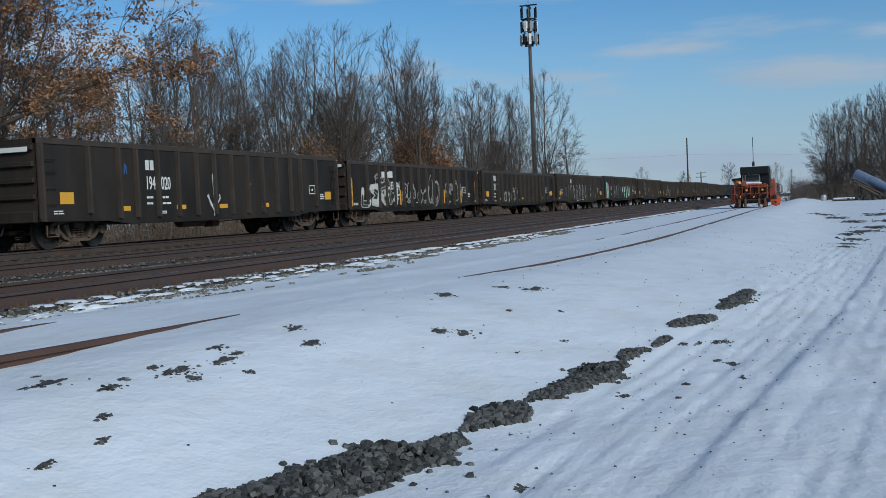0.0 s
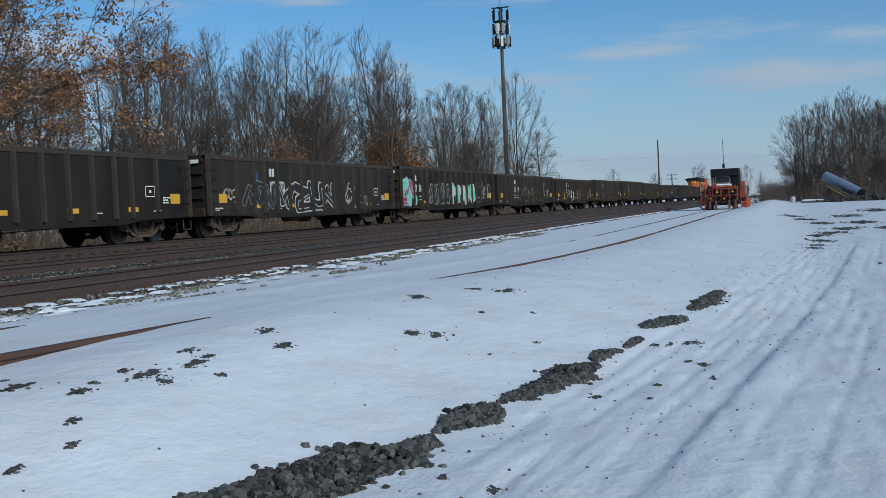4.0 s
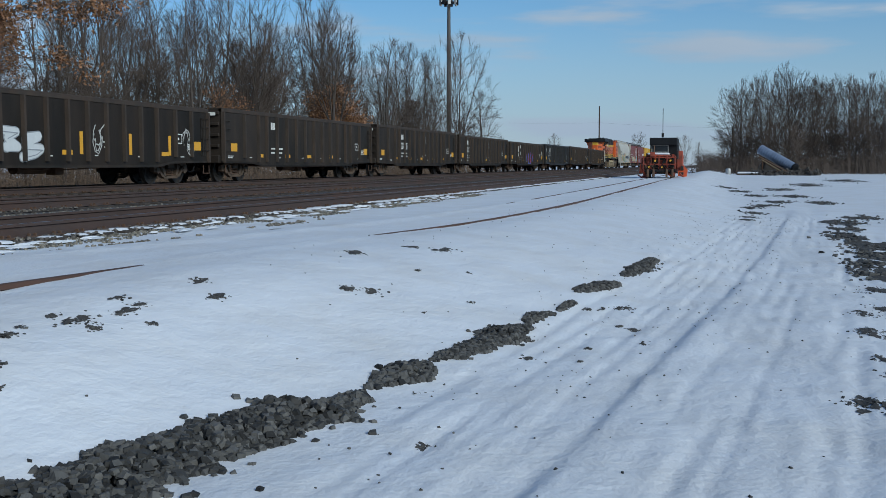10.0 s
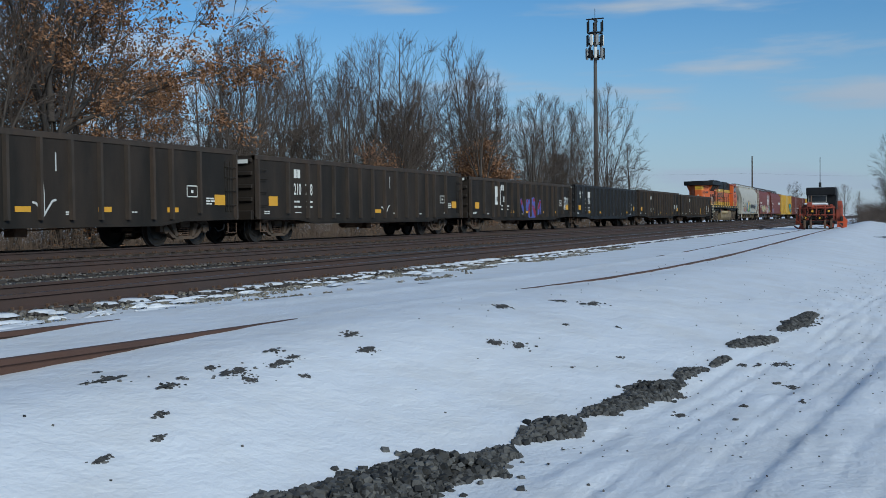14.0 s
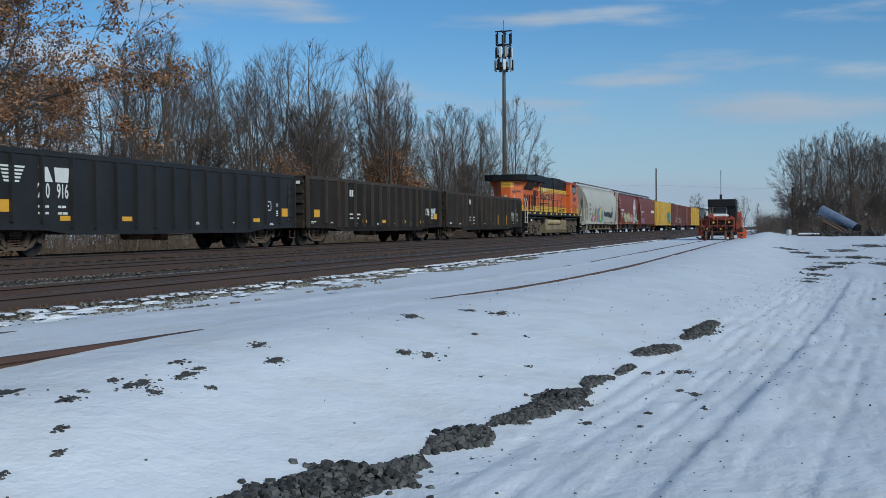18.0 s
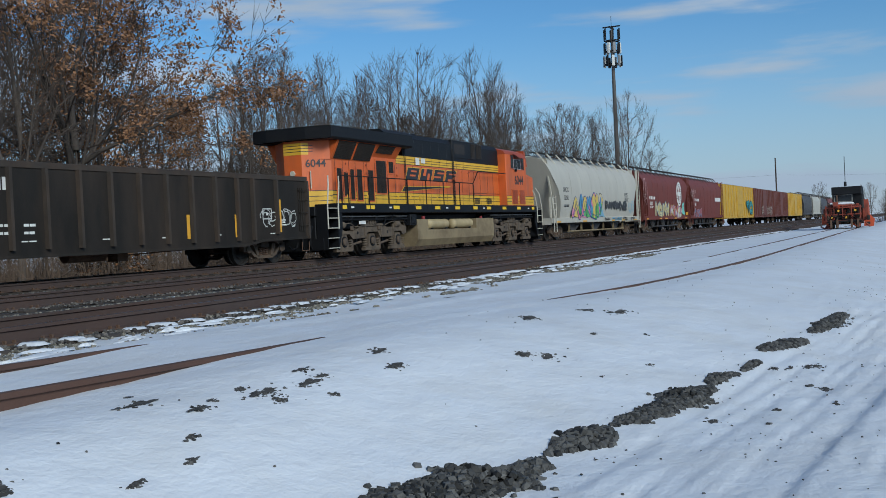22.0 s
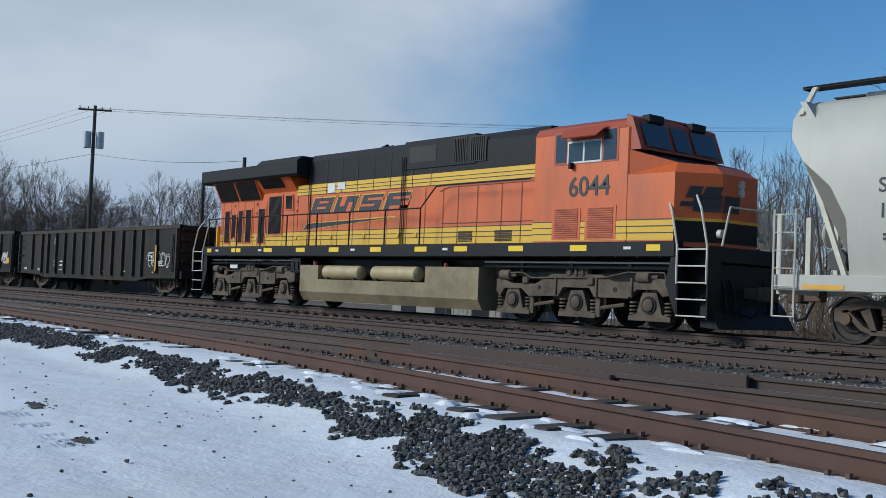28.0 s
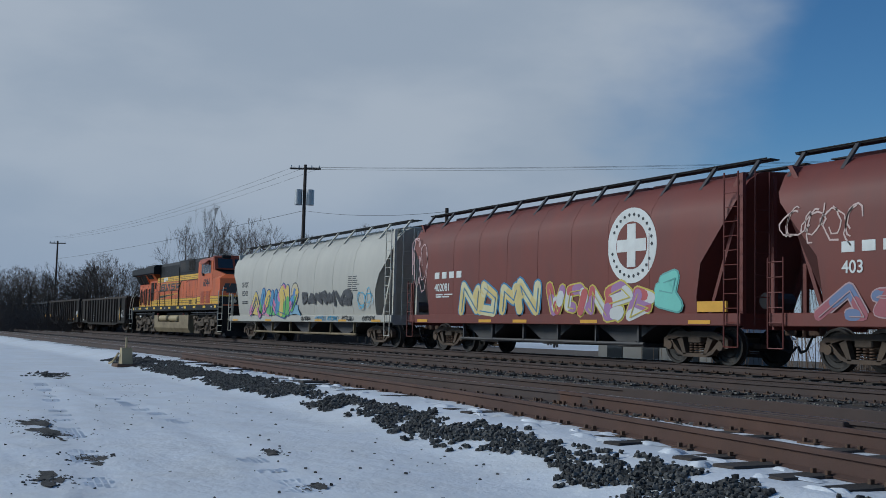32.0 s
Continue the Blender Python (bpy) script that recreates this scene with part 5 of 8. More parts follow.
decal("bare_patch", loco, WHITE, -2.6, -2.2, 3.56, 3.76, Y - 0.018)
# grilles
for a, b, c, d in ((-9.47, -9.14, 2.03, 3.11), (-8.99, -8.70, 2.16, 2.98), (-8.53, -8.25, 2.03, 3.10), (-8.02, -7.66, 2.02, 3.12), (-7.18, -6.78, 2.0, 3.12), (-6.53, -5.74, 2.29, 3.50), (-5.50, -5.11, 3.07, 3.49)):
    g = Geo().box(a, b, Y - 0.014, Y, c, d)
    n = max(4, int((b - a) / 0.055))
    for i in range(n):
        xx = a + (b - a) * (i + 0.3) / n
        g.box(xx, xx + 0.022, Y - 0.03, Y, c, d)
    door = part("grille_door", g, GRILLE, loco, "dark slatted grille door")
    g = Geo().box(a - 0.05, a, Y - 0.022, Y, c - 0.05, d + 0.05).box(b, b + 0.05, Y - 0.022, Y, c - 0.05, d + 0.05).box(a, b, Y - 0.022, Y, c - 0.05, c).box(a, b, Y - 0.022, Y, d, d + 0.05)
    part("door_frame", g, ORANGE, door)
for a, b, z0, z1, ya, yb in ((-9.72, -8.49, 3.44, 4.03, -1.12, -1.41), (-8.35, -7.06, 3.44, 4.03, -1.12, -1.41), (-6.72, -5.41, 3.76, 4.03, -1.20, -1.40)):
    g = Geo().quad((a, ya - 0.012, z0), (b, ya - 0.012, z0), (b, yb - 0.012, z1), (a, yb - 0.012, z1))
    n = int((b - a) / 0.06)
    for i in range(n):
        xx = a + (b - a) * (i + 0.3) / n
        for (p, q) in (((xx, ya - 0.03, z0), (xx, yb - 0.03, z1)),):
            g.cyl(p, q, 0.012, n=4)
    part("radiator_grille", g, GRILLE, loco, "dark radiator grille")
# door seams, hinges and rivet lines along the hood
for xx in (-9.6, -9.06, -8.6, -8.13, -7.5, -7.25, -6.65, -5.65, -5.0, -4.05, -3.4, -2.55, -1.75, -0.9, -0.1, 0.8, 1.6, 2.35, 2.95, 3.7, 4.6, 5.3):
    decal("door_seam", loco, DECAL, xx, xx + 0.014, 1.85, 3.40, Y - 0.012)
for xx in (-3.2, -2.4, -1.6, -0.8, 0.0, 1.0, 1.8):
    decal("panel_seam", loco, DECAL, xx, xx + 0.014, 3.45, 4.45, Y - 0.014)
decal("panel_seam", loco, DECAL, 2.3, 6.1, 2.42, 2.435, Y - 0.012)
pieces("door_latch", [Geo().box(xx, xx + 0.10, Y - 0.035, Y, 2.08, 2.20, 0.01) for xx in (-8.85, -7.35, -4.85, -3.75, -2.9, -1.2, 0.4, 1.2)], YELLOW, loco)
pieces("door_latch", [Geo().box(xx, xx + 0.07, Y - 0.03, Y, zz, zz + 0.08, 0.01) for xx in (-8.85, -7.35, -4.85) for zz in (2.95, 3.25)], ORANGE_D, loco)
pieces("conduit", [Geo().cyl((xx, Y - 0.03, 1.8), (xx, Y - 0.03, 4.3), 0.012, n=5) for xx in (-4.15, -4.05, 0.55, 0.63, 0.71)], BLACK, loco)
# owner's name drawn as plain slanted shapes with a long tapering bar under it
def slant(g, x0, x1, z0, z1, y, lean=0.55):
    zb = 2.88
    g.prism([(x0 + (z0 - zb) * lean, z0), (x1 + (z0 - zb) * lean, z0), (x1 + (z1 - zb) * lean, z1), (x0 + (z1 - zb) * lean, z1)], "y", y - 0.004, y)
for a, b in ((-4.05, -2.98), (-2.78, -1.72), (-1.48, -0.50), (-0.28, 0.75)):
    gy_, gk = Geo(), Geo()
    slant(gy_, a - 0.04, b + 0.04, 2.85, 3.37, Y - 0.006)
    slant(gk, a, b, 2.88, 3.34, Y - 0.012)
    edge = part("name_border", gy_, YELLOW, loco, "yellow edge of the owner's mark")
    part("name_shape", gk, DECAL, edge, "black slanted shape of the owner's mark")
for a, b, c, d in ((-3.75, -3.25, 3.0, 3.07), (-3.72, -3.22, 3.17, 3.24), (-2.55, -2.30, 3.05, 3.34), (-2.12, -1.90, 2.88, 3.16), (-1.20, -0.45, 3.17, 3.24), (-1.52, -0.78, 3.0, 3.07), (-0.02, 0.80, 2.88, 2.98), (0.0, 0.80, 3.16, 3.23), (0.45, 0.80, 2.88, 3.10)):
    go = Geo()
    slant(go, a, b, c, d, Y - 0.018)
    part("name_gap", go, ORANGE, loco)
g = Geo().prism([(-4.50, 2.36), (0.30, 2.64), (0.30, 2.69), (-4.20, 2.60)], "y", Y - 0.006, Y)
part("swoosh_border", g, YELLOW, loco)
g = Geo().prism([(-4.42, 2.385), (0.2, 2.655), (-4.20, 2.57)], "y", Y - 0.012, Y)
part("swoosh", g, DECAL, loco)
# cab
g = Geo().box(6.1, 8.95, -1.50, 1.50, 1.77, 4.35, 0.03)
part("cab_body", g, ORANGE, loco, "orange cab")
g = Geo().prism([(-1.50, 4.33), (-1.38, 4.50), (-0.8, 4.68), (0.8, 4.68), (1.38, 4.50), (1.50, 4.33)], "x", 6.1, 8.85)
part("cab_roof", g, ORANGE_D, loco, "rounded orange cab roof")
g = Geo()
plan0 = [(8.9, -1.49), (10.12, -1.42), (10.72, -0.62), (10.72, 0.62), (10.12, 1.42), (8.9, 1.49)]
g.prism(plan0, "z", 1.77, 3.30)
k = len(g.v)
g.v += [(x, y, 3.30) for x, y in plan0] + [(8.9, -1.49, 3.86), (9.9, -1.05, 3.55), (10.45, -0.5, 3.50), (10.45, 0.5, 3.50), (9.9, 1.05, 3.55), (8.9, 1.49, 3.86)]
g.f += [(k + i, k + (i + 1) % 6, k + 6 + (i + 1) % 6, k + 6 + i) for i in range(6)] + [tuple(range(k + 6, k + 12))]
part("nose", g, ORANGE, loco, "short orange nose")
g = Geo().prism([(8.85, 3.84), (9.25, 3.84), (8.98, 4.55), (8.82, 4.62)], "y", -1.46, 1.46)
part("windscreen_wall", g, ORANGE_D, loco)
g = Geo()
for a, b in ((-1.28, -0.42), (-0.28, 0.28), (0.42, 1.28)):
    g.quad((9.262, a, 3.92), (9.262, b, 3.92), (9.04, b, 4.46), (9.04, a, 4.46))
part("windscreen", g, GLASS, loco, "dark windscreen panes")
decal("side_window_frame", loco, ORANGE_D, 6.74, 8.66, 3.62, 4.36, -1.504)
decal("sash_frame", loco, GALV, 7.16, 8.18, 3.64, 4.14, -1.507)
for a, b, c, d in ((6.80, 7.12, 3.68, 4.32), (7.20, 7.62, 3.68, 4.10), (7.68, 8.14, 3.68, 4.10), (8.24, 8.60, 3.66, 4.33)):
    decal("side_window", loco, GLASS, a, b, c, d, -1.512, "dark cab side window")
g = Geo().quad((7.05, -1.52, 4.42), (8.35, -1.52, 4.42), (8.25, -1.80, 4.16), (7.2, -1.80, 4.16)).quad((7.05, -1.52, 4.43), (8.35, -1.52, 4.43), (8.25, -1.80, 4.18), (7.2, -1.80, 4.18))
part("sun_shade", g, ORANGE_D, loco)
g = Geo().box(7.28, 7.36, -1.62, -1.50, 3.52, 3.66, 0.01)
part("mirror", g, BLACK, loco)
for a, b in ((6.75, 7.62), (7.76, 8.65)):
    door = part("louvred_door", Geo().box(a, b, -1.512, -1.50, 1.92, 2.66), ORANGE, loco)
    pieces("louvre", [Geo().box(a + 0.08, b - 0.08, -1.53, -1.512, 1.97 + i * 0.048, 1.992 + i * 0.048) for i in range(14)], ORANGE_D, door)
decal("yellow_band", loco, YELLOW, 6.1, 8.95, 1.90, 2.33, -1.5015, "yellow stripe under the cab window")
part("yellow_band", Geo().prism([(8.95, -1.495), (10.13, -1.428), (10.13, -1.42), (8.95, -1.487)], "z", 1.90, 2.33), YELLOW, loco)
pieces("pin_stripe", [Geo().box(6.1, 8.95, -1.506, -1.50, zz, zz + 0.022) for zz in (2.04, 2.18, 2.32)], DECAL, loco)
pieces("pin_stripe", [Geo().prism([(8.95, -1.502), (10.13, -1.434), (10.13, -1.42), (8.95, -1.487)], "z", zz, zz + 0.022) for zz in (2.04, 2.18, 2.32)], DECAL, loco)
for a, b in ((3.0, 3.55), (4.4, 5.0)):
    g = Geo()
    for i in range(8):
        g.box(a, b, Y - 0.025, Y, 1.95 + i * 0.035, 1.968 + i * 0.035)
    part("vent", g, GRILLE, loco)
g = Geo().prism([(2.2, 3.28), (2.6, 3.42), (6.1, 3.42), (6.1, 3.38), (2.62, 3.38)], "y", Y - 0.02, Y)
part("seam_moulding", g, ORANGE_D, loco)
text(loco, "6044", 7.22, 2.90, 0.62, -1.504, DECAL, "road_number", 1.0)
part("road_number", letters("6044", 0.36, DECAL, "road_number"), DECAL, loco, at=pose(-10.43, -0.45, 3.16, 0, 0, -47))
pieces("number_board", [Geo().box(8.85, 9.08, q, q + 0.5, 4.48, 4.66, 0.02) for q in (-1.0, 0.5)], BLACK, loco)
top_ = Geo()
top_.quad((8.95, -1.40, 3.868), (9.9, -1.0, 3.566), (10.42, -0.48, 3.512), (10.42, 0.48, 3.512), (9.9, 1.0, 3.566), (8.95, 1.40, 3.868))
part("anti_glare_panel", top_, BLACK, loco, "black anti-glare paint on the nose top")
pieces("headlight", [Geo().cyl((a, b, zz), (a + 0.1, b, zz), 0.09, n=12) for a, b, zz in ((10.68, 0.0, 2.95), (10.68, 0.0, 3.12), (10.75, -0.75, 2.05), (10.75, 0.75, 2.05))], RAILING, loco, "round headlight", 40)
g = Geo()
for i, a in enumerate((-1.15, -0.62)):
    g.quad((10.735 if i else 10.36, -0.60 if i else -1.12, 2.50), (10.735, -0.05 if i else -0.66, 2.50), (10.735, -0.02 if i else -0.63, 2.85), (10.735 if i else 10.36, -0.55 if i else -1.10, 2.85))
part("nose_mark", g, DECAL, loco, "black plain shapes on the nose")
corner, edge_ = Vector((10.14, -1.43, 0)), Vector((10.73, -0.63, 0))
along = (edge_ - corner).normalized()
for u0, u1, z0, z1, lean in ((0.22, 0.50, 2.78, 3.02, 0.10), (0.55, 0.92, 2.78, 3.02, 0.10), (0.10, 0.90, 2.60, 2.70, 0.03)):
    out = Vector((along.y, -along.x, 0)) * 0.012
    q = [corner + along * u0 + out, corner + along * u1 + out, corner + along * (u1 + lean) + out, corner + along * (u0 + lean) + out]
    part("nose_mark", Geo().quad((*q[0].xy, z0), (*q[1].xy, z0), (*q[2].xy, z1), (*q[3].xy, z1)), DECAL, loco)
low_nose = [(9.02, -1.50), (10.135, -1.435), (10.74, -0.63), (10.74, 0.63), (10.135, 1.435), (9.02, 1.50)]
part("nose_skirt", Geo().prism(low_nose[1:5], "z", 1.87, 2.30), BLACK, loco, "black band low on the nose")
part("nose_stripe", Geo().prism([(x + 0.006, y) for x, y in low_nose[1:5]], "z", 2.30, 2.36), YELLOW, loco)
pieces("rear_headlight", [Geo().cyl((-10.48, 0.0, zz), (-10.58, 0.0, zz), 0.09, n=12) for zz in (2.75, 2.95)], RAILING, loco, "round rear headlight", 40)
part("rear_grab_iron", Geo().tube([(-10.36, -0.60, 2.42), (-10.36, -0.60, 3.02)], 0.02), RAILING, loco)
# handrails
g = Geo()
posts = [-9.88, -9.4, -7.9, -6.35, -4.75, -3.05, -1.35, 0.35, 1.9]
for xx in posts:
    g.cyl((xx, -1.50, 1.66), (xx, -1.50, 2.82), 0.022, n=6)
g.tube([(-9.9, -1.50, 2.82), (1.9, -1.50, 2.82), (2.5, -1.50, 3.36), (3.0, -1.50, 3.38), (6.0, -1.50, 3.38)], 0.02)
part("side_handrail", g, BLACK, loco)
for s, xa, xb in ((-1, -10.93, -10.22), (1, 10.32, 11.05)):
    st = part("end_steps", Geo().box(min(xa, xb), max(xa, xb), -1.08, -1.05, 0.3, 1.77), BLACK, loco, "black end steps")
    pieces("tread", [Geo().box(xa, xb, -1.50, -1.08, 0.34 + i * 0.335, 0.37 + i * 0.335) for i in range(5)], BLACK, st)
    pieces("side_plate", [Geo().box(xx - 0.015, xx + 0.015, -1.50, -1.08, 0.30, 1.77) for xx in (xa, xb)], BLACK, st)
    pieces("step_edge", [Geo().box(xa, xb, -1.53, -1.50, 0.345 + i * 0.335, 0.372 + i * 0.335) for i in range(5)], RAILING, st, "worn pale step edge")
    pieces("grab_rail", [Geo().tube([(xx, -1.53, 1.0), (xx, -1.53, 1.75), (xx - s * 0.20, -1.48, 2.50), (xx - s * 0.42, -1.35, 2.80)], 0.024) for xx in (xa, xb)], RAILING, loco, "dirty white end grab rail")
    g = Geo().prism([(xb if s < 0 else xa, 0.28), (xb + 0.30 if s < 0 else xa - 0.30, 1.0), (xb + 0.30 if s < 0 else xa - 0.12, 1.77), (xb if s < 0 else xa, 1.77)], "y", -1.50, -1.46)
    part("step_gusset", g, BLACK, loco)
    xe = s * 10.6
    g = Geo().box(min(s * 10.2, s * 11.05), max(s * 10.2, s * 11.05), -1.1, 1.1, 1.45, 1.77, 0.02)
    g.box(min(s * 10.5, s * 10.95), max(s * 10.5, s * 10.95), -1.05, 1.05, 0.42, 1.45, 0.03)
    part("end_platform", g, BLACK, loco)
    pieces("brake_hose", [Geo().tube([(s * 10.8, yy, 1.4), (s * 11.05, yy, 0.9), (s * 11.1, yy, 0.5), (s * 10.95, yy, 0.3)], 0.03) for yy in (-0.9, -0.6, 0.6, 0.9)], BLACK, loco)
    coupler(loco, s * 10.9, s)
g = Geo().prism([(10.8, 0.15), (11.25, 0.12), (11.0, 0.55), (10.8, 0.75)], "y", -1.35, 1.35)
part("snow_plough", g, BLACK, loco, "black pilot plough")
g = Geo().box(-11.0, -10.9, -1.35, 1.35, 0.3, 0.7)
part("pilot_plate", g, BLACK, loco)
pieces("yellow_post", [Geo().box(-11.05, -10.95, yy - 0.06, yy + 0.06, 1.77, 2.68, 0.01) for yy in (-0.55, -0.35, 0.5, 0.7)], AMBER, loco, "worn yellow post at the hood end")
g = Geo().tube([(10.95, -0.9, 1.8), (10.98, -0.7, 2.6), (10.98, 0.7, 2.6), (10.95, 0.9, 1.8)], 0.022)
part("front_rail", g, RAILING, loco)
# sill markers
for xx, ww in ((-9.75, 0.15), (-8.05, 0.14), (-7.70, 0.14), (-5.80, 0.25), (-3.87, 0.25), (-2.06, 0.25), (0.0, 0.25), (2.0, 0.25), (3.6, 0.25), (5.6, 0.25), (7.6, 0.25), (9.7, 0.18)):
    decal("sill_reflector", loco, REFLECT, xx - ww, xx + ww, 1.67, 1.80, -1.522, "yellow reflector strip")
for xx in (-9.3, -6.4, -1.2, 2.9, 8.9):
    decal("sill_notice", loco, WHITE, xx, xx + 0.20, 1.70, 1.76, -1.522)
g = Geo()
for i in range(34):
    xx = -9.9 + i * 0.6
    g.cyl((xx, -1.535, 1.54), (xx, -1.51, 1.54), 0.018, n=6)
part("sill_bolts", g, BLACK, loco)
# fuel tank and reservoirs
tp = [(-1.46, 1.28), (-1.46, 0.48), (-1.30, 0.22), (1.30, 0.22), (1.46, 0.48), (1.46, 1.28)]
lowp = [(-1.46, 0.86), (-1.46, 0.48), (-1.30, 0.22), (1.30, 0.22), (1.46, 0.48), (1.46, 0.86)]
tank = part("fuel_tank", Geo().prism(lowp, "x", -2.93, 2.15), TANK, loco, "tan dust-covered fuel tank")
pieces("tank_end", [Geo().prism(tp, "x", -3.92, -2.93), Geo().prism(tp, "x", 2.15, 4.25)], TANK, tank)
g = Geo().box(-2.9, 2.15, -0.9, 0.9, 0.84, 1.45)
part("tank_core", g, BLACK, loco)
for a, b in ((-2.76, -0.80), (-0.33, 1.79)):
    g = Geo().lathe([(0, 0.04), (0.02, 0.13), (0.10, 0.20), (b - a - 0.10, 0.20), (b - a - 0.02, 0.13), (b - a, 0.04)], (a, -1.30, 1.08), (1, 0, 0), 20)
    part("air_reservoir", g, RESERVOIR, loco, "tan air reservoir", smooth=40)
    g = Geo()
    for q in (0.3, b - a - 0.3):
        g.box(a + q - 0.05, a + q + 0.05, -1.45, -1.1, 0.80, 0.92)
    part("reservoir_saddle", g, BLACK, loco)
g = Geo().box(-4.5, -3.95, -1.45, -1.1, 1.05, 1.48, 0.02).box(-4.42, -4.25, -1.48, -1.40, 1.12, 1.38, 0.01).box(-4.2, -4.03, -1.48, -1.40, 1.12, 1.38, 0.01)
part("air_dryer", g, BLACK, loco)
g = Geo().cyl((-3.2, -1.38, 1.28), (-3.2, -1.38, 1.40), 0.07, n=10).cyl((2.9, -1.38, 1.28), (2.9, -1.38, 1.38), 0.06, n=10)
part("filler_cap", g, mat("dull_red_cap", (0.25, 0.03, 0.03), 0.5), loco)
g = Geo().box(-9.9, 9.9, -0.55, 0.55, 1.15, 1.50)
part("underframe", g, BLACK, loco)
# Black boxes added to keep the see-through gaps under the deck dark.
pieces("air_duct", [Geo().box(a, b, -0.98, -0.6, 1.0, 1.5, 0.03) for a, b in ((-9.9, -4.4), (4.35, 9.9))], BLACK, loco)
for yy, zz in ((-1.30, 1.42), (-1.22, 1.34), (-1.34, 1.30)):
    pieces("air_pipe", [Geo().cyl((a, yy, zz), (b, yy, zz), 0.025, n=6) for a, b in ((-9.9, -4.5), (4.3, 10.1))], BLACK if zz < 1.4 else DKGALV, loco)
pieces("pipe_hanger", [Geo().cyl((xx, -1.25, 1.2), (xx, -1.25, 1.5), 0.06, n=8) for xx in (-8.9, -7.0, -5.6, 5.6, 7.2, 8.9)], BLACK, loco)
decal("equipment_plate", loco, WHITE, -8.5, -8.0, 1.14, 1.26, -1.36, "white stencilled plate")
g = Geo()
g.tube([(-6.6, -1.38, 1.1), (-6.5, -1.40, 1.38), (-5.9, -1.40, 1.42), (-5.0, -1.38, 1.30), (-4.6, -1.35, 1.1)], 0.02)
part("hose", g, BLACK, loco)


def engine_truck(xc, flip):
    tr = part("engine_truck", Geo().box(-2.3, 2.3, -0.5, 0.5, 0.55, 0.95, 0.03), BLACK, loco, at=pose(xc, 0, 0))
    for s in (-1, 1):
        y0, y1 = (s * 1.10, s * 1.26)
        holes = [-1.15, 1.15]
        prof_ = [(-2.62, 0.72), (-2.62, 1.02), (-2.35, 1.02), (-2.1, 0.92), (-1.3, 0.92), (-0.75, 1.16), (0.75, 1.16), (1.1, 1.02), (2.0, 1.02), (2.35, 1.10), (2.75, 1.04), (2.75, 0.78), (2.45, 0.72), (2.3, 0.86), (1.75, 0.86), (1.5, 0.66), (0.55, 0.66), (0.4, 0.86), (-0.4, 0.86), (-0.55, 0.66), (-1.5, 0.62), (-1.75, 0.80), (-2.35, 0.80), (-2.5, 0.60)]
        part("side_frame", Geo().prism(prof_, "y", y0, y1), TRUCK_L, tr, "dusty cast truck side frame")
        pieces("lightening_hole", [Geo().cyl((q, s * 1.255, 0.84), (q, s * 1.268, 0.84), 0.055, n=12) for q in holes], BLACK, tr)
        pieces("lifting_lug", [Geo().box(q - 0.1, q + 0.1, s * 1.28 - 0.03, s * 1.28 + 0.03, 0.92, 1.08, 0.02) for q in (-1.6, 0.45)], TRUCK, tr)
        pieces("frame_rib", [Geo().box(q - 0.03, q + 0.03, s * 1.27 - 0.025, s * 1.27 + 0.025, 0.68, 1.10, 0.01) for q in (-0.62, 0.62, 1.62)], TRUCK_L, tr)
        for dx in (-2.07, 0.0, 2.07):
            g = Geo().prism([(dx - 0.56, 0.30), (dx - 0.34, 0.34), (dx - 0.24, 0.66), (dx - 0.18, 0.80), (dx + 0.18, 0.80), (dx + 0.24, 0.66), (dx + 0.34, 0.34), (dx + 0.56, 0.30), (dx + 0.56, 0.20), (dx - 0.56, 0.20)], "y", s * 1.06, s * 1.22)
            bx_ = part("axle_box", g, TRUCK_L, tr)
            g = Geo().lathe([(0, 0.19), (0.03, 0.19), (0.03, 0.15), (0.02, 0.15)], (dx, s * 1.215, 0.535), (0, s, 0), 18)
            part("bearing_ring", g, BLACK, bx_, smooth=40)
            g = Geo().lathe([(0, 0.145), (0.06, 0.135), (0.075, 0.10), (0.085, 0.04)], (dx, s * 1.215, 0.535), (0, s, 0), 18)
            part("bearing_cover", g, TRUCK, bx_, smooth=40)
            g = Geo()
            coil(g, dx - 0.47, s * 1.14, 0.30, 0.62, 0.10, 4)
            coil(g, dx + 0.47, s * 1.14, 0.30, 0.62, 0.10, 4)
            part("coil_spring", g, TRUCK_L, bx_, smooth=50)
        for dx in (-2.25, 2.0):
            g = Geo().lathe([(0, 0.06), (0.03, 0.13), (0.36, 0.13), (0.40, 0.06), (0.55, 0.05)], (dx - 0.25, s * 1.22, 1.12), (1, 0, 0), 14)
            part("brake_cylinder", g, TRUCK_L, tr, smooth=40)
        for a, b in ((-1.45, -0.75), (0.62, 1.35)):
            g = Geo().tube([(a, s * 1.15, 0.42), (b, s * 1.15, 0.52)], 0.045)
            g.box(a - 0.08, a + 0.06, s * 1.15 - 0.05, s * 1.15 + 0.05, 0.22, 0.66, 0.01)
            part("brake_lever", g, TRUCK, tr)
        g = Geo().tube([(-2.5, s * 1.28, 1.16), (-1.7, s * 1.29, 1.18), (-1.4, s * 1.29, 1.06), (0.9, s * 1.29, 1.10), (1.5, s * 1.29, 1.22), (2.5, s * 1.28, 1.22), (2.55, s * 1.28, 1.05)], 0.018, 5)
        part("sand_pipe", g, TRUCK_L, tr)
        g = Geo().box(-0.35, 0.35, s * 1.18 - 0.08, s * 1.18 + 0.08, 1.12, 1.30, 0.03)
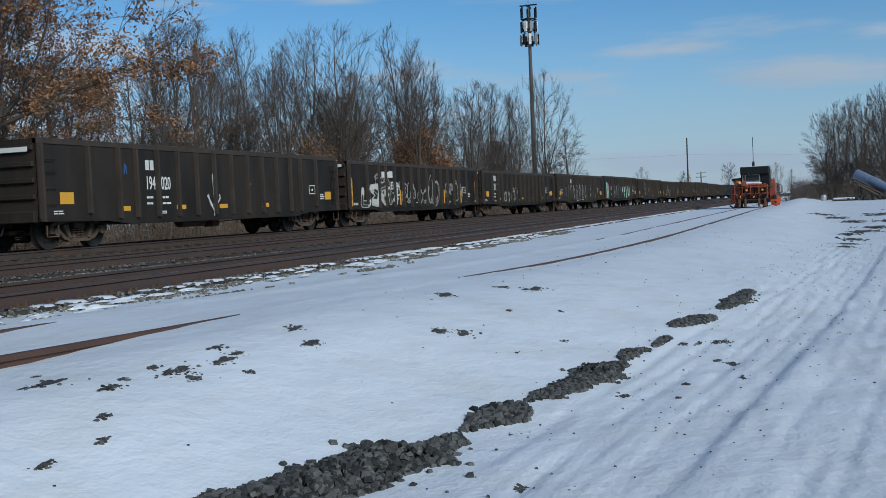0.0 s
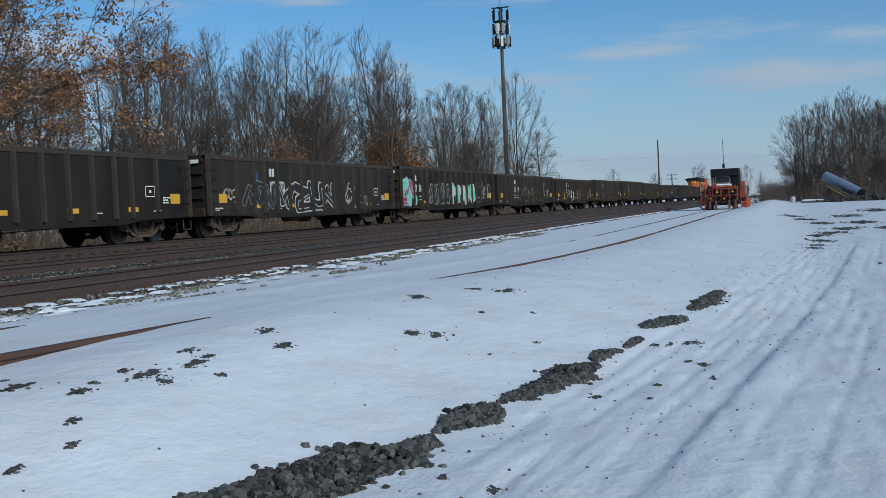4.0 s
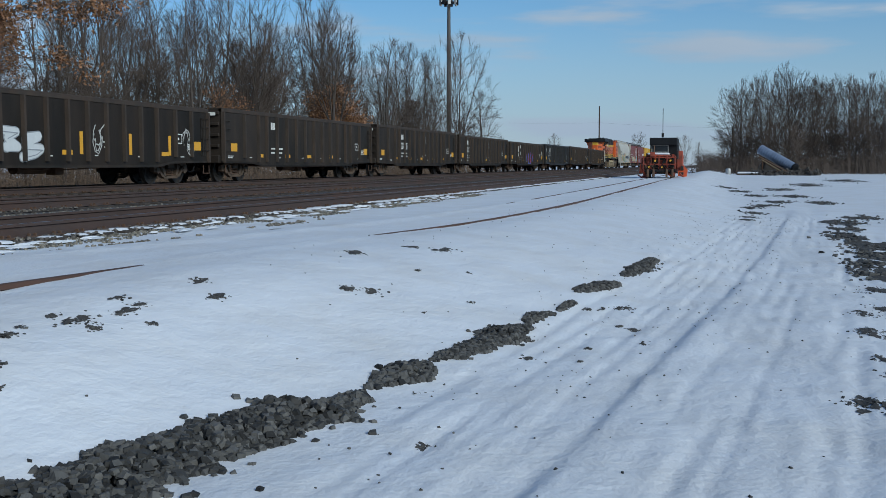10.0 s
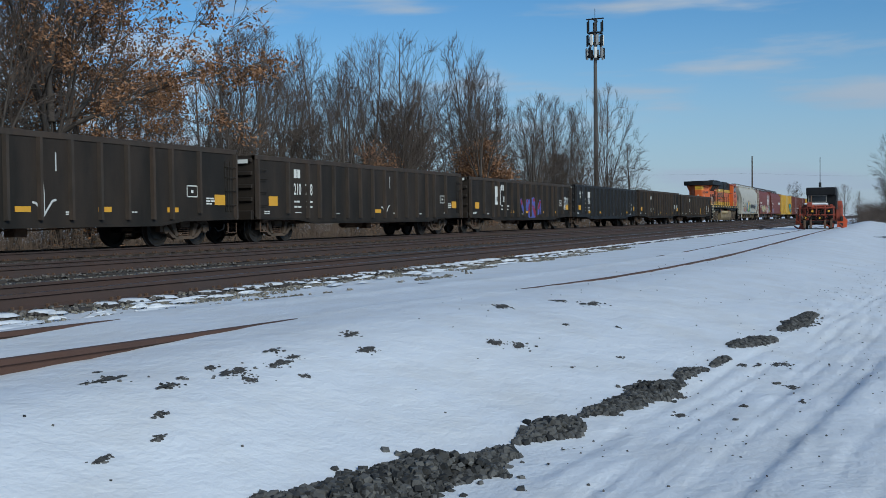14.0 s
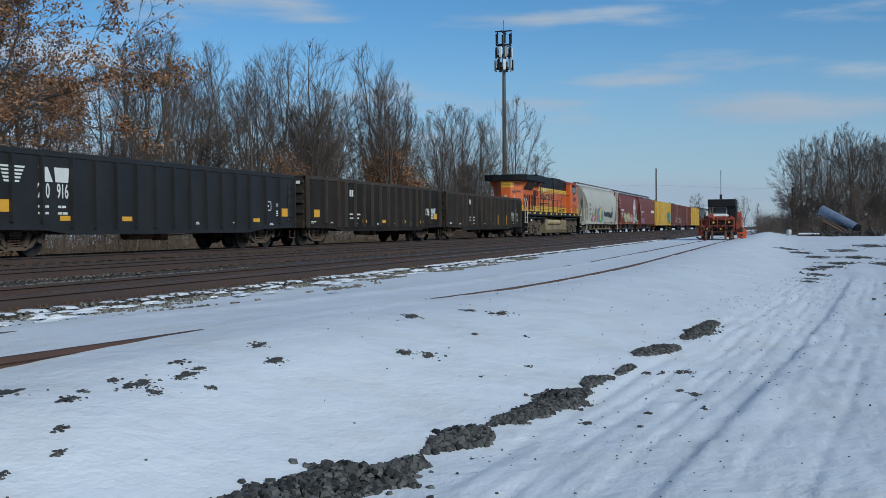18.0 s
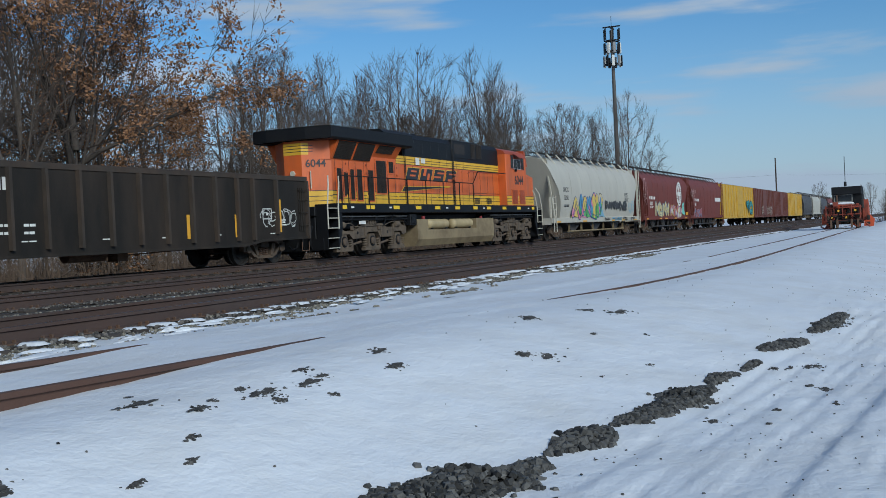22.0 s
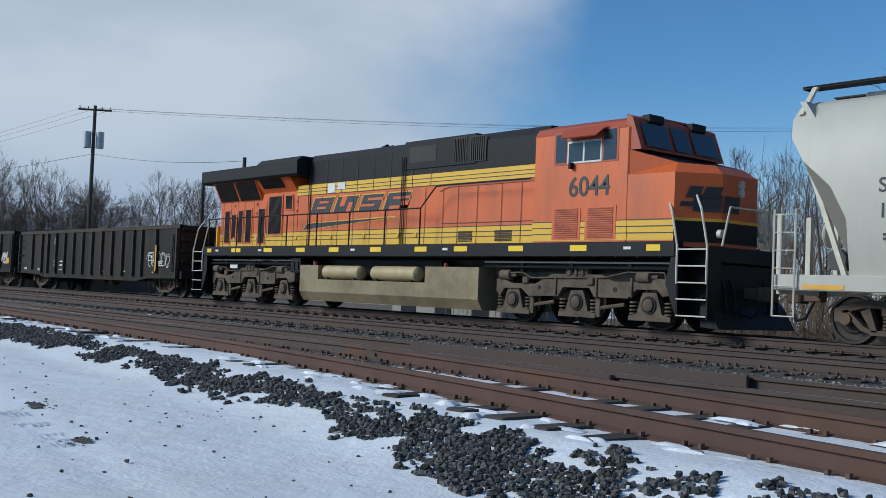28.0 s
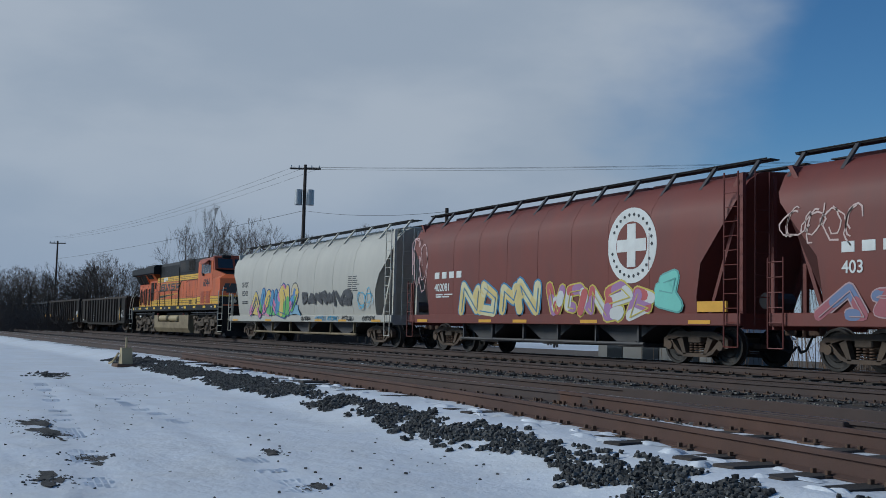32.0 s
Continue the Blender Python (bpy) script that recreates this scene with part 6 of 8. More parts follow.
        for q in (-0.2, 0.0, 0.2):
            g.box(q - 0.04, q + 0.04, s * 1.27 - 0.02, s * 1.27 + 0.02, 1.12, 1.32, 0.01)
        part("pedestal", g, TRUCK_L, tr)
    for dx in (-2.07, 0.0, 2.07):
        wheelset(tr, dx, 0.535, spin=True)


engine_truck(-7.30, False)
engine_truck(7.33, True)


# -- covered hopper wagons --
def covered_hopper(x, length, material, label, round_side=True, rail_mat=None, bays=3, spin=False):
    car = thing("covered_hopper_wagon", label, "hopper wagon", "wagons of the train", at=on_rail(x))
    ROLLING.append(car)
    h = length / 2
    rm = rail_mat or material
    if round_side:
        sec = [(1.50, 1.18), (1.58, 1.6), (1.62, 2.2), (1.62, 2.8), (1.58, 3.3), (1.48, 3.75), (1.30, 4.12), (1.05, 4.38), (0.75, 4.52), (0.0, 4.58)]
    else:
        sec = [(1.55, 1.18), (1.58, 1.6), (1.59, 2.4), (1.59, 3.2), (1.58, 3.62), (1.50, 3.86), (1.22, 4.28), (0.95, 4.46), (0.75, 4.52), (0.0, 4.58)]
    cut = [(1.15, 1.45), (1.6, 1.45), (2.2, 1.42), (2.8, 1.10), (3.3, 0.52), (3.62, 0.30), (3.75, 0.22), (4.12, 0.12), (4.6, 0.10)]

    def inset(z):
        for (a, u), (b, w) in zip(cut, cut[1:]):
            if z <= b:
                return u + (w - u) * max(0, (z - a)) / (b - a)
        return 0.1

    shell = Geo()
    n = 14
    full = [(-y, z) for y, z in sec] + [(y, z) for y, z in reversed(sec[:-1])]
    m = len(full)
    for i in range(n + 1):
        for y, z in full:
            e = h - inset(z)
            shell.v.append((-e + 2 * e * i / n, y, z))
    shell.f = [(i * m + j, (i + 1) * m + j, (i + 1) * m + j + 1, i * m + j + 1) for i in range(n) for j in range(m - 1)]
    shell.f += [tuple(range(m)), tuple(range(n * m, n * m + m))]
    part("body", shell, material, car, smooth=30)
    # panel seams
    g = Geo()
    for i in range(1, 8):
        xx = -h + 1.5 + (length - 3.0) * i / 8
        for (y0, z0), (y1, z1) in zip(sec, sec[1:-2]):
            g.prism([(-y0 - 0.006, z0), (-y1 - 0.006, z1), (-y1 + 0.02, z1), (-y0 + 0.02, z0)], "x", xx - 0.012, xx + 0.012)
    part("weld_seams", g, material, car)
    for s in (-1, 1):
        g = Geo().box(-h, h, min(s * 1.46, s * 1.60), max(s * 1.46, s * 1.60), 0.93, 1.22, 0.015)
        part("side_sill", g, material, car)
        # end sheet, posts, ladders
        g = Geo().box(min(s * h, s * (h - 0.06)), max(s * h, s * (h - 0.06)), -1.50, 1.50, 0.86, 1.22)
        g.prism([(s * (h - 0.25), 4.45), (s * (h - 2.3), 1.2), (s * (h - 2.4), 1.2), (s * (h - 0.38), 4.45)], "y", -1.3, 1.3)
        part("slope_sheet", g, material, car)
        g = Geo()
        pieces("end_post", [Geo().box(min(s * h, s * (h - 0.10)), max(s * h, s * (h - 0.10)), yy - 0.05, yy + 0.05, 1.2, 4.42 if s > 0 else 2.35) for yy in (-1.48, -0.5, 0.5, 1.48)], rm, car)
        pieces("end_strut", [Geo().prism([(s * (h - 1.3), 1.22), (s * (h - 1.2), 1.22), (s * (h - 0.35), 3.5), (s * (h - 0.45), 3.5)], "y", yy - 0.04, yy + 0.04) for yy in (-1.3, 1.3)], rm, car)
        g = Geo()
        xa = s * (h - 0.02)
        xb = s * (h - 0.46)
        for k in range(11 if s > 0 else 5):
            zz = 1.0 + k * 0.33
            g.cyl((xa, -1.66, zz), (xb, -1.66, zz), 0.012, n=5)
        for u in (xa, xb):
            g.cyl((u, -1.66, 0.45), (u, -1.66, 4.45 if s > 0 else 2.42), 0.022, n=5)
        g.tube([(xa, -1.66, 0.45), (xb, -1.66, 0.45)], 0.014, 5)
        part("corner_ladder", g, rm, car)
        g = Geo()
        for k in range(6):
            g.cyl((s * (h + 0.05), -1.2, 1.1 + 0.5 * k), (s * (h + 0.05), -0.75, 1.1 + 0.5 * k), 0.013, n=5)
        for yy in (-1.2, -0.75):
            g.cyl((s * (h + 0.05), yy, 0.95), (s * (h + 0.05), yy, 4.5), 0.016, n=5)
        if s > 0:
            part("end_ladder", g, rm, car)
        g = Geo().lathe([(0, 0.26), (0.03, 0.28), (0.06, 0.26)], (s * (h + 0.1), 0.55, 2.1), (s, 0, 0), 14)
        part("brake_wheel", g, rm, car)
        part("brake_cylinder", Geo().cyl((s * (h - 0.5), -0.3, 1.55), (s * (h - 0.5), 0.5, 1.55), 0.2, n=12), HOP_DRK, car)
        coupler(car, s * (h - 0.1), s)
        freight_truck(car, s * (h - 2.05), spin)
    # running board on brackets
    pieces("roof_walk", [Geo().box(-h - 0.05, h + 0.05, yy, yy + 0.30, 4.80, 4.83) for yy in (-0.72, 0.42)], BLACK, car)
    nb = 12
    for i in range(nb):
        xx = -h + 0.25 + (length - 0.5) * i / (nb - 1)
        pieces("walk_bracket", [Geo().prism([(s * 1.20, 4.22), (s * 1.27, 4.22), (s * 0.78, 4.82), (s * 0.70, 4.82)], "x", xx - 0.05, xx + 0.05) for s in (-1, 1)], rm if round_side else HOP_DRK, car)
    g = Geo().tube([(-h, -0.78, 4.83), (h, -0.78, 4.83)], 0.018, 5)
    part("walk_edge", g, BLACK, car)
    pieces("roof_hatch", [Geo().box(-h + 1 + (length - 2) * i / 4, -h + 0.8 + (length - 2) * (i + 1) / 4, -0.3, 0.3, 4.56, 4.70, 0.03) for i in range(4)], material, car)
    # discharge bays
    bw = (length - 5.6) / bays
    for i in range(bays):
        xc = -(length - 5.6) / 2 + bw * (i + 0.5)
        g = Geo().prism([(xc - bw * 0.48, 1.20), (xc + bw * 0.48, 1.20), (xc + 0.35, 0.48), (xc - 0.35, 0.48)], "y", -1.15, 1.15)
        g.box(xc - 0.55, xc + 0.55, -1.0, 1.0, 0.36, 0.48, 0.02)
        part("discharge_bay", g, HOP_DRK, car, "dark hopper bay")
    g = Geo().tube([(-h + 3.4, -1.35, 0.45), (h - 3.6, -1.35, 0.45)], 0.05, 8)
    for i in range(6):
        xx = -h + 3.6 + (length - 7.4) * i / 5
        g.box(xx - 0.03, xx + 0.03, -1.40, -1.30, 0.45, 1.0)
    part("side_pipe", g, TANK if round_side else HOP_DRK, car)
    return car


hop = covered_hopper(22.25, 19.3, GREYISH, "grimy white round-sided covered hopper wagon with bright spray-painted letters", True, RAILING, 3, True)
ys = -1.625
X = lambda x: x - 22.25
text(hop, "SHQX", X(14.6), 2.66, 0.36, ys + 0.008, DECAL, "reporting_mark", 1.0)
text(hop, "15242", X(14.6), 2.22, 0.36, ys + 0.004, DECAL, "number", 1.0)
bars(hop, DECAL, X(14.7), 1.95, 0.9, 2, ys + 0.006)
spray_letters(hop, X(16.0), X(17.7), 1.0, 2.55, 1, ys, [(0.62, 0.22, 0.34), (0.66, 0.50, 0.14)], (0.05, 0.10, 0.25), 71, 0.2)
spray_letters(hop, X(17.4), X(22.3), 1.05, 2.70, 4, ys, [(0.14, 0.42, 0.10), (0.10, 0.28, 0.46), (0.62, 0.20, 0.34), (0.66, 0.48, 0.12)], (0.05, 0.10, 0.25), 72, 0.2)
splash = random.Random(9)
for q, c in enumerate(((0.66, 0.50, 0.14), (0.62, 0.26, 0.36), (0.16, 0.46, 0.16), (0.66, 0.50, 0.14), (0.22, 0.40, 0.52))):
    part("spray_cloud", Geo().prism(blob(X(16.0) + 1.25 * q, X(17.5) + 1.25 * q, 1.24, 1.75, splash, 0.05), "y", ys + 0.008 - 0.0015 * q, ys + 0.03), paint(c), hop, "soft patch of spray paint")
spray_letters(hop, X(22.9), X(28.3), 1.58, 2.30, 7, ys, [(0.045, 0.045, 0.05), (0.06, 0.06, 0.065)], (0.10, 0.10, 0.10), 73, 0.15)
g = Geo().lathe([(0, 0.46), (0.004, 0.46)], (X(22.05), ys + 0.004, 2.25), (0, -1, 0), 28)
part("emblem_rim", g, DECAL, hop)
g = Geo().lathe([(0, 0.41), (0.008, 0.41)], (X(22.05), ys + 0.004, 2.25), (0, -1, 0), 28)
part("emblem", g, paint((0.55, 0.47, 0.30)), hop, "round tan emblem")
g = Geo().prism([(X(21.8), 2.1), (X(22.3), 2.1), (X(22.15), 2.4), (X(21.95), 2.45)], "y", ys - 0.010, ys)
part("emblem_mark", g, paint((0.10, 0.22, 0.45)), hop)
bars(hop, DECAL, X(27.9), 2.78, 1.2, 8, ys + 0.006, 0.035, 0.08)
scrawl(hop, X(29.0), X(30.2), 1.45, 2.35, ys, (0.10, 0.42, 0.62), 81, 5, 0.02)
for a, c, s in ((22.9, (0.05, 0.05, 0.05), 1), (24.6, (0.10, 0.35, 0.6), 2), (25.9, (0.05, 0.35, 0.6), 3), (27.4, (0.05, 0.05, 0.05), 4), (29.4, (0.05, 0.05, 0.05), 5)):
    scrawl(hop, X(a), X(a) + 1.1, 0.99, 1.18, -1.604, c, s, 4, 0.014)
for a in (13.2, 18.2, 24.5, 27.0, 30.2):
    decal("sill_reflector", hop, AMBER, X(a), X(a) + 0.8, 0.96, 1.04, -1.606)

mar = covered_hopper(41.45, 16.3, MAROON, "maroon covered hopper wagon with a round white emblem and painted letters", False, None, 3, True)
X = lambda x: x - 41.45
ys = -1.595
g = Geo()
for k in range(4):
    g.box(X(35.2) + 0.5 * k, X(35.2) + 0.5 * k + 0.32, ys - 0.004, ys, 2.44, 2.66)
part("owner_mark", g, WHITE, mar, "plain white shapes where the owner's mark stands")
text(mar, "402081", X(35.2), 2.02, 0.36, ys, WHITE, "number", 1.0)
bars(mar, WHITE, X(35.3), 1.92, 1.2, 2, ys)
scrawl(mar, X(33.6), X(34.6), 2.0, 4.0, ys, (0.62, 0.40, 0.38), 91, 7, 0.02)
spray_letters(mar, X(36.9), X(41.8), 1.02, 2.45, 4, ys, [(0.66, 0.52, 0.20), (0.66, 0.60, 0.34)], (0.05, 0.22, 0.42), 92, 0.25)
spray_letters(mar, X(42.0), X(46.6), 1.02, 2.15, 5, ys, [(0.48, 0.10, 0.10), (0.36, 0.18, 0.36), (0.62, 0.62, 0.58)], (0.60, 0.50, 0.08), 93, 0.15)
spray_letters(mar, X(46.7), X(47.6), 1.25, 2.3, 1, ys, [(0.22, 0.60, 0.50)], (0.15, 0.4, 0.36), 94, 0.1)
g = Geo().lathe([(0, 0.98), (0.004, 0.98)], (X(45.75), ys + 0.004, 2.98), (0, -1, 0), 40)
part("emblem_disc", g, WHITE, mar, "round white emblem")
g = Geo().lathe([(0, 0.62), (0.008, 0.62)], (X(45.75), ys + 0.004, 2.98), (0, -1, 0), 36)
part("emblem_centre", g, MAROON, mar)
g = Geo().box(X(45.75) - 0.17, X(45.75) + 0.17, ys - 0.010, ys, 2.42, 3.54).box(X(45.75) - 0.58, X(45.75) + 0.58, ys - 0.0105, ys, 2.82, 3.14)
part("emblem_cross", g, WHITE, mar)
g = Geo()
for i in range(26):
    a = 2 * math.pi * i / 26
    if i in (12, 13, 25):
        continue
    cx, cz = X(45.75) + 0.80 * math.cos(a), 2.98 + 0.80 * math.sin(a)
    g.prism([(cx + 0.05 * math.cos(a + q), cz + 0.05 * math.sin(a + q)) for q in (0, 1.57, 3.14, 4.71)], "y", ys - 0.010, ys)
part("emblem_marks", g, DECAL, mar)
for a in (34.0, 38.2, 40.2, 43.6, 47.9):
    decal("sill_reflector", mar, AMBER, X(a), X(a) + 0.75, 0.97, 1.06, -1.606)
decal("orange_patch", mar, AMBER, X(48.2), X(49.2), 1.25, 1.5, -1.60)

mar2 = covered_hopper(58.6, 16.3, MAROON, "maroon covered hopper wagon with faded white lettering", False, None, 3, True)
X = lambda x: x - 58.6
g = Geo()
for k in range(4):
    g.box(X(52.4) + 0.5 * k, X(52.4) + 0.5 * k + 0.32, ys - 0.004, ys, 2.44, 2.66)
part("owner_mark", g, WHITE, mar2)
text(mar2, "403", X(52.4), 2.02, 0.36, ys, WHITE, "number", 1.0)
scrawl(mar2, X(50.9), X(53.0), 2.6, 3.5, ys, (0.62, 0.45, 0.40), 95, 6, 0.02)
spray_letters(mar2, X(52.0), X(55.5), 0.97, 1.9, 3, ys, [(0.35, 0.10, 0.12), (0.15, 0.20, 0.34)], (0.45, 0.3, 0.3), 96, 0.2)
decal("faded_panel", mar2, WHITE, X(62.5), X(65.6), 2.5, 2.85, ys)


def boxcar(x, length, material, label, door=True):
    car = thing("boxcar", label, "boxcar", "wagons of the train", at=on_rail(x))
    ROLLING.append(car)
    h = length / 2
    part("body", Geo().box(-h, h, -1.52, 1.52, 0.95, 4.35, 0.03), material, car)
    g = Geo().prism([(-1.55, 4.33), (0, 4.62), (1.55, 4.33)], "x", -h, h)
    part("roof", g, GALV, car)
    for i in range(13):
        xx = -h + 0.08 + (length - 0.16) * i / 12
        if door and abs(xx) < 1.7:
            continue
        part("rib", Geo().box(xx - 0.06, xx + 0.06, -1.60, -1.52, 0.95, 4.3, 0.01), material, car)
    if door:
        g = Geo().box(-1.6, 1.6, -1.62, -1.53, 1.0, 4.2, 0.02)
        for zz in (1.6, 2.3, 3.0, 3.7):
            g.box(-1.55, 1.55, -1.66, -1.62, zz, zz + 0.08)
        part("sliding_door", g, material, car)
    part("side_sill", Geo().box(-h, h, -1.56, 1.56, 0.80, 0.98, 0.02), material, car)
    for s in (-1, 1):
        coupler(car, s * (h - 0.1), s)
        freight_truck(car, s * (h - 2.0))
    return car


bc = boxcar(78.2, 21.2, BOX_YEL, "yellow ribbed boxcar with a teal spray-painted tag")
spray_letters(bc, 5.0, 9.5, 1.1, 2.9, 2, -1.61, [(0.05, 0.30, 0.32)], (0.03, 0.06, 0.07), 101, 0.2)
bc = boxcar(99.0, 17.9, BOX_BRN, "brown boxcar with white scrawls along the sill")
scrawl(bc, -3, 7, 1.1, 2.2, -1.61, (0.55, 0.5, 0.45), 102, 8, 0.04)
boxcar(117.3, 16.6, BOX_BRN, "brown boxcar with a sliding door")
boxcar(136.6, 20.0, BOX_YEL, "yellow boxcar with a sliding door")
for k in range(6):
    covered_hopper(157.0 + 18.3 * k, 17.2, (HOP_DRK, GREYISH, HOP_DRK, MAROON, GREYISH, HOP_DRK)[k], "distant covered hopper wagon in the long train", k % 2 == 0)


# ---- trees ----
def limb(g, p, d, ln, r, n, segs, rnd, bend=0.25, up=0.10):
    """A tapering, wandering branch. Returns its points and radii."""
    pts = [(p, r, d)]
    for i in range(segs):
        d = (d + Vector((rnd.uniform(-bend, bend), rnd.uniform(-bend, bend), rnd.uniform(-bend, bend) + up))).normalized()
        q = p + d * (ln / segs)
        r2 = r * (1 - 0.88 * ((i + 1) / segs) ** 0.85)
        r1 = pts[-1][1]
        g.cyl(p, q, r1, r2, n=n, cap=False)
        pts.append((q, r2, d))
        p = q
    return pts


def tree_meshes(seed, height, radius, forks=7, low=0.22, tilt=(8, 48), shoots=(7, 6, 4), leaves=0, clump=0.4, twig_r=0.010, bend=0.09, stems=1, stout=0.5, waist=0.60):
    """A trunk that forks into ascending limbs which fill a rounded crown, with shoots, twigs and, on an oak, clumps of leaves."""
    rnd = random.Random(seed)
    trunk, crown, leaf = Geo(), Geo(), Geo()
    tips = []
    mid, half = height * waist, height * (1 - waist)

    def reach(p, d):
        """How far it is from p along d to the edge of the crown."""
        deep = half if p.z + d.z > mid else mid * 0.93
        q, v = Vector((p.x / radius, p.y / radius, (p.z - mid) / deep)), Vector((d.x / radius, d.y / radius, d.z / deep))
        a, b, c = v.dot(v), 2 * q.dot(v), q.dot(q) - 1
        disc = b * b - 4 * a * c
        return max(0.25, (-b + math.sqrt(disc)) / (2 * a)) if disc > 0 else 0.25

    def side(d, angle, out=None):
        a = d.orthogonal().normalized()
        a.rotate(Matrix.Rotation(rnd.uniform(0, 6.283), 3, d))
        v = d * math.cos(angle) + a * math.sin(angle)
        if out is not None:
            v = v + out * 0.22
        v.z = max(v.z, -0.12)
        return v.normalized()

    def at(br, s):
        k = min(len(br) - 2, int(s * (len(br) - 1)))
        f = s * (len(br) - 1) - k
        return br[k][0].lerp(br[k + 1][0], f), br[k][1] + (br[k + 1][1] - br[k][1]) * f, br[k + 1][2]

    def shoot(br, ln, s, r0):
        q, r, d = at(br, s)
        out = Vector((q.x, q.y, (q.z - mid * 0.7))).normalized()
        v = side(d, radians(rnd.uniform(20, 56)), out)
        l2 = min(ln * rnd.uniform(0.36, 0.58), reach(q, v) * rnd.uniform(0.78, 0.98))
        b2 = limb(crown, q, v, l2, max(0.016, min(r * 0.6, r0)), 4, 3, rnd, bend * 1.3, 0.04)
        for _ in range(shoots[1]):
            q2, r2, d2 = at(b2, rnd.uniform(0.2, 1.0))
            v2 = side(d2, radians(rnd.uniform(18, 46)), out)
            l3 = min(height * rnd.uniform(0.05, 0.105), reach(q2, v2) + height * rnd.uniform(0.0, 0.03))
            b3 = limb(crown, q2, v2, l3, max(twig_r * 1.2, r2 * 0.55), 3, 2, rnd, 0.16, 0.03)
            tips.append(b3[-1][0])
            for _ in range(shoots[2]):
                q3, r3, d3 = at(b3, rnd.uniform(0.2, 1.0))
                b4 = limb(crown, q3, side(d3, radians(rnd.uniform(18, 46)), out), l3 * rnd.uniform(0.4, 0.75), twig_r, 3, 1, rnd, 0.15, 0.03)
                tips.append(b4[-1][0])

    for stem in range(stems):
        lean = Vector((rnd.uniform(-0.05, 0.05), rnd.uniform(-0.05, 0.05), 1)) if stems == 1 else Vector((rnd.uniform(-0.3, 0.3), rnd.uniform(-0.3, 0.3), 1))
        foot = Vector((0, 0, -0.2)) if stems == 1 else Vector((rnd.uniform(-0.5, 0.5), rnd.uniform(-0.5, 0.5), -0.2))
        r0 = 0.0140 * height / stems ** 0.5
        bole = limb(trunk, foot, lean.normalized(), height * (low + 0.16), r0 * 1.2, 8, 4, rnd, 0.04, 0.04)
        turn = rnd.uniform(0, 6.283)
        for i in range(forks):
            lead = i == 0
            q, r, d = at(bole, 1.0 if lead else rnd.uniform(0.5, 1.0))
            f = (i - 1) / max(1, forks - 2)
            t = radians(rnd.uniform(0, 6)) if lead else radians(tilt[0] + (tilt[1] - tilt[0]) * f + rnd.uniform(-5, 5))
            az = turn + 2.4 * i + rnd.uniform(-0.35, 0.35)
            v = Vector((math.sin(t) * math.cos(az), math.sin(t) * math.sin(az), math.cos(t)))
            ln = reach(q, v) * rnd.uniform(0.70, 0.84)
            br = limb(trunk, q, v, ln, r0 * (0.66 if lead else stout * rnd.uniform(0.75, 1.1)), 6, 6, rnd, bend, 0.03)
            n = shoots[0]
            for j in range(n):
                shoot(br, ln, 0.12 + 0.87 * ((j + rnd.random()) / n) ** 0.72, r0 * 0.30)
        for _ in range(3):
            shoot(bole, height * 0.42, rnd.uniform(0.45, 1.0), r0 * 0.26)
    if leaves:
        homes = [q for q in tips if noise.noise(q * 0.34 + Vector((seed, 0, 0))) + 0.25 * (1 - q.z / height) > 0.32 - clump]
        for _ in range(leaves):
            p = homes[rnd.randrange(len(homes))] + Vector((rnd.gauss(0, 0.16), rnd.gauss(0, 0.16), rnd.gauss(-0.03, 0.14)))
            u = Vector((rnd.gauss(0, 1), rnd.gauss(0, 1), rnd.gauss(0, 0.8))).normalized() * rnd.uniform(0.05, 0.105)
            w = u.orthogonal().normalized() * u.length * 0.6
            leaf.quad(p - u, p - u * 0.1 + w, p + u, p - u * 0.1 - w)
    return trunk.mesh("trunk", BARK, 60, False), crown.mesh("crown", TWIG, None, False), leaf.mesh("leaves", LEAF, None, False) if leaves else None


def tree_kind(label, meshes, group):
    t = thing("tree", label, "tree", group)
    part("trunk", meshes[0], None, t)
    part("crown", meshes[1], None, t)
    if meshes[2]:
        part("leaves", meshes[2], None, t, "curled brown leaves still on the twigs")
    return t


BARE = [tree_kind("leafless grey-brown deciduous tree in the wood behind the line", tree_meshes(sd, 12.0, rad, fk, lo, tl, (9, 6, 4)), "trees of the wood") for sd, rad, fk, lo, tl in ((1, 3.3, 7, 0.18, (8, 40)), (2, 2.7, 7, 0.22, (6, 32)), (3, 4.0, 8, 0.16, (10, 50)), (4, 3.0, 7, 0.26, (8, 36)), (5, 3.7, 8, 0.20, (9, 46)))]
DOME = [tree_kind("leafless broad-crowned tree with a rounded twiggy top", tree_meshes(sd, 12.0, rad, 11, 0.10, (8, 66), (7, 6, 4), stout=0.36), "broad trees") for sd, rad in ((11, 5.2), (12, 4.6), (13, 5.6))]
THICK = tree_kind("dense many-stemmed leafless thicket tree", tree_meshes(31, 8.0, 2.5, 5, 0.08, (6, 36), (7, 6, 4), stems=4, twig_r=0.011), "trees of the wood")
OAK = tree_kind("broad oak with rust-brown winter leaves", tree_meshes(21, 16.0, 8.4, 12, 0.18, (8, 72), (10, 8, 5), 30000, 0.46, 0.011, 0.19, stout=0.46), "trees of the wood")
OAK2 = tree_kind("young oak with a thin veil of tan-brown leaves", tree_meshes(22, 9.0, 2.3, 8, 0.06, (8, 50), (8, 6, 3), 7000, 0.9, 0.010, waist=0.42), "trees of the wood")
used = set()


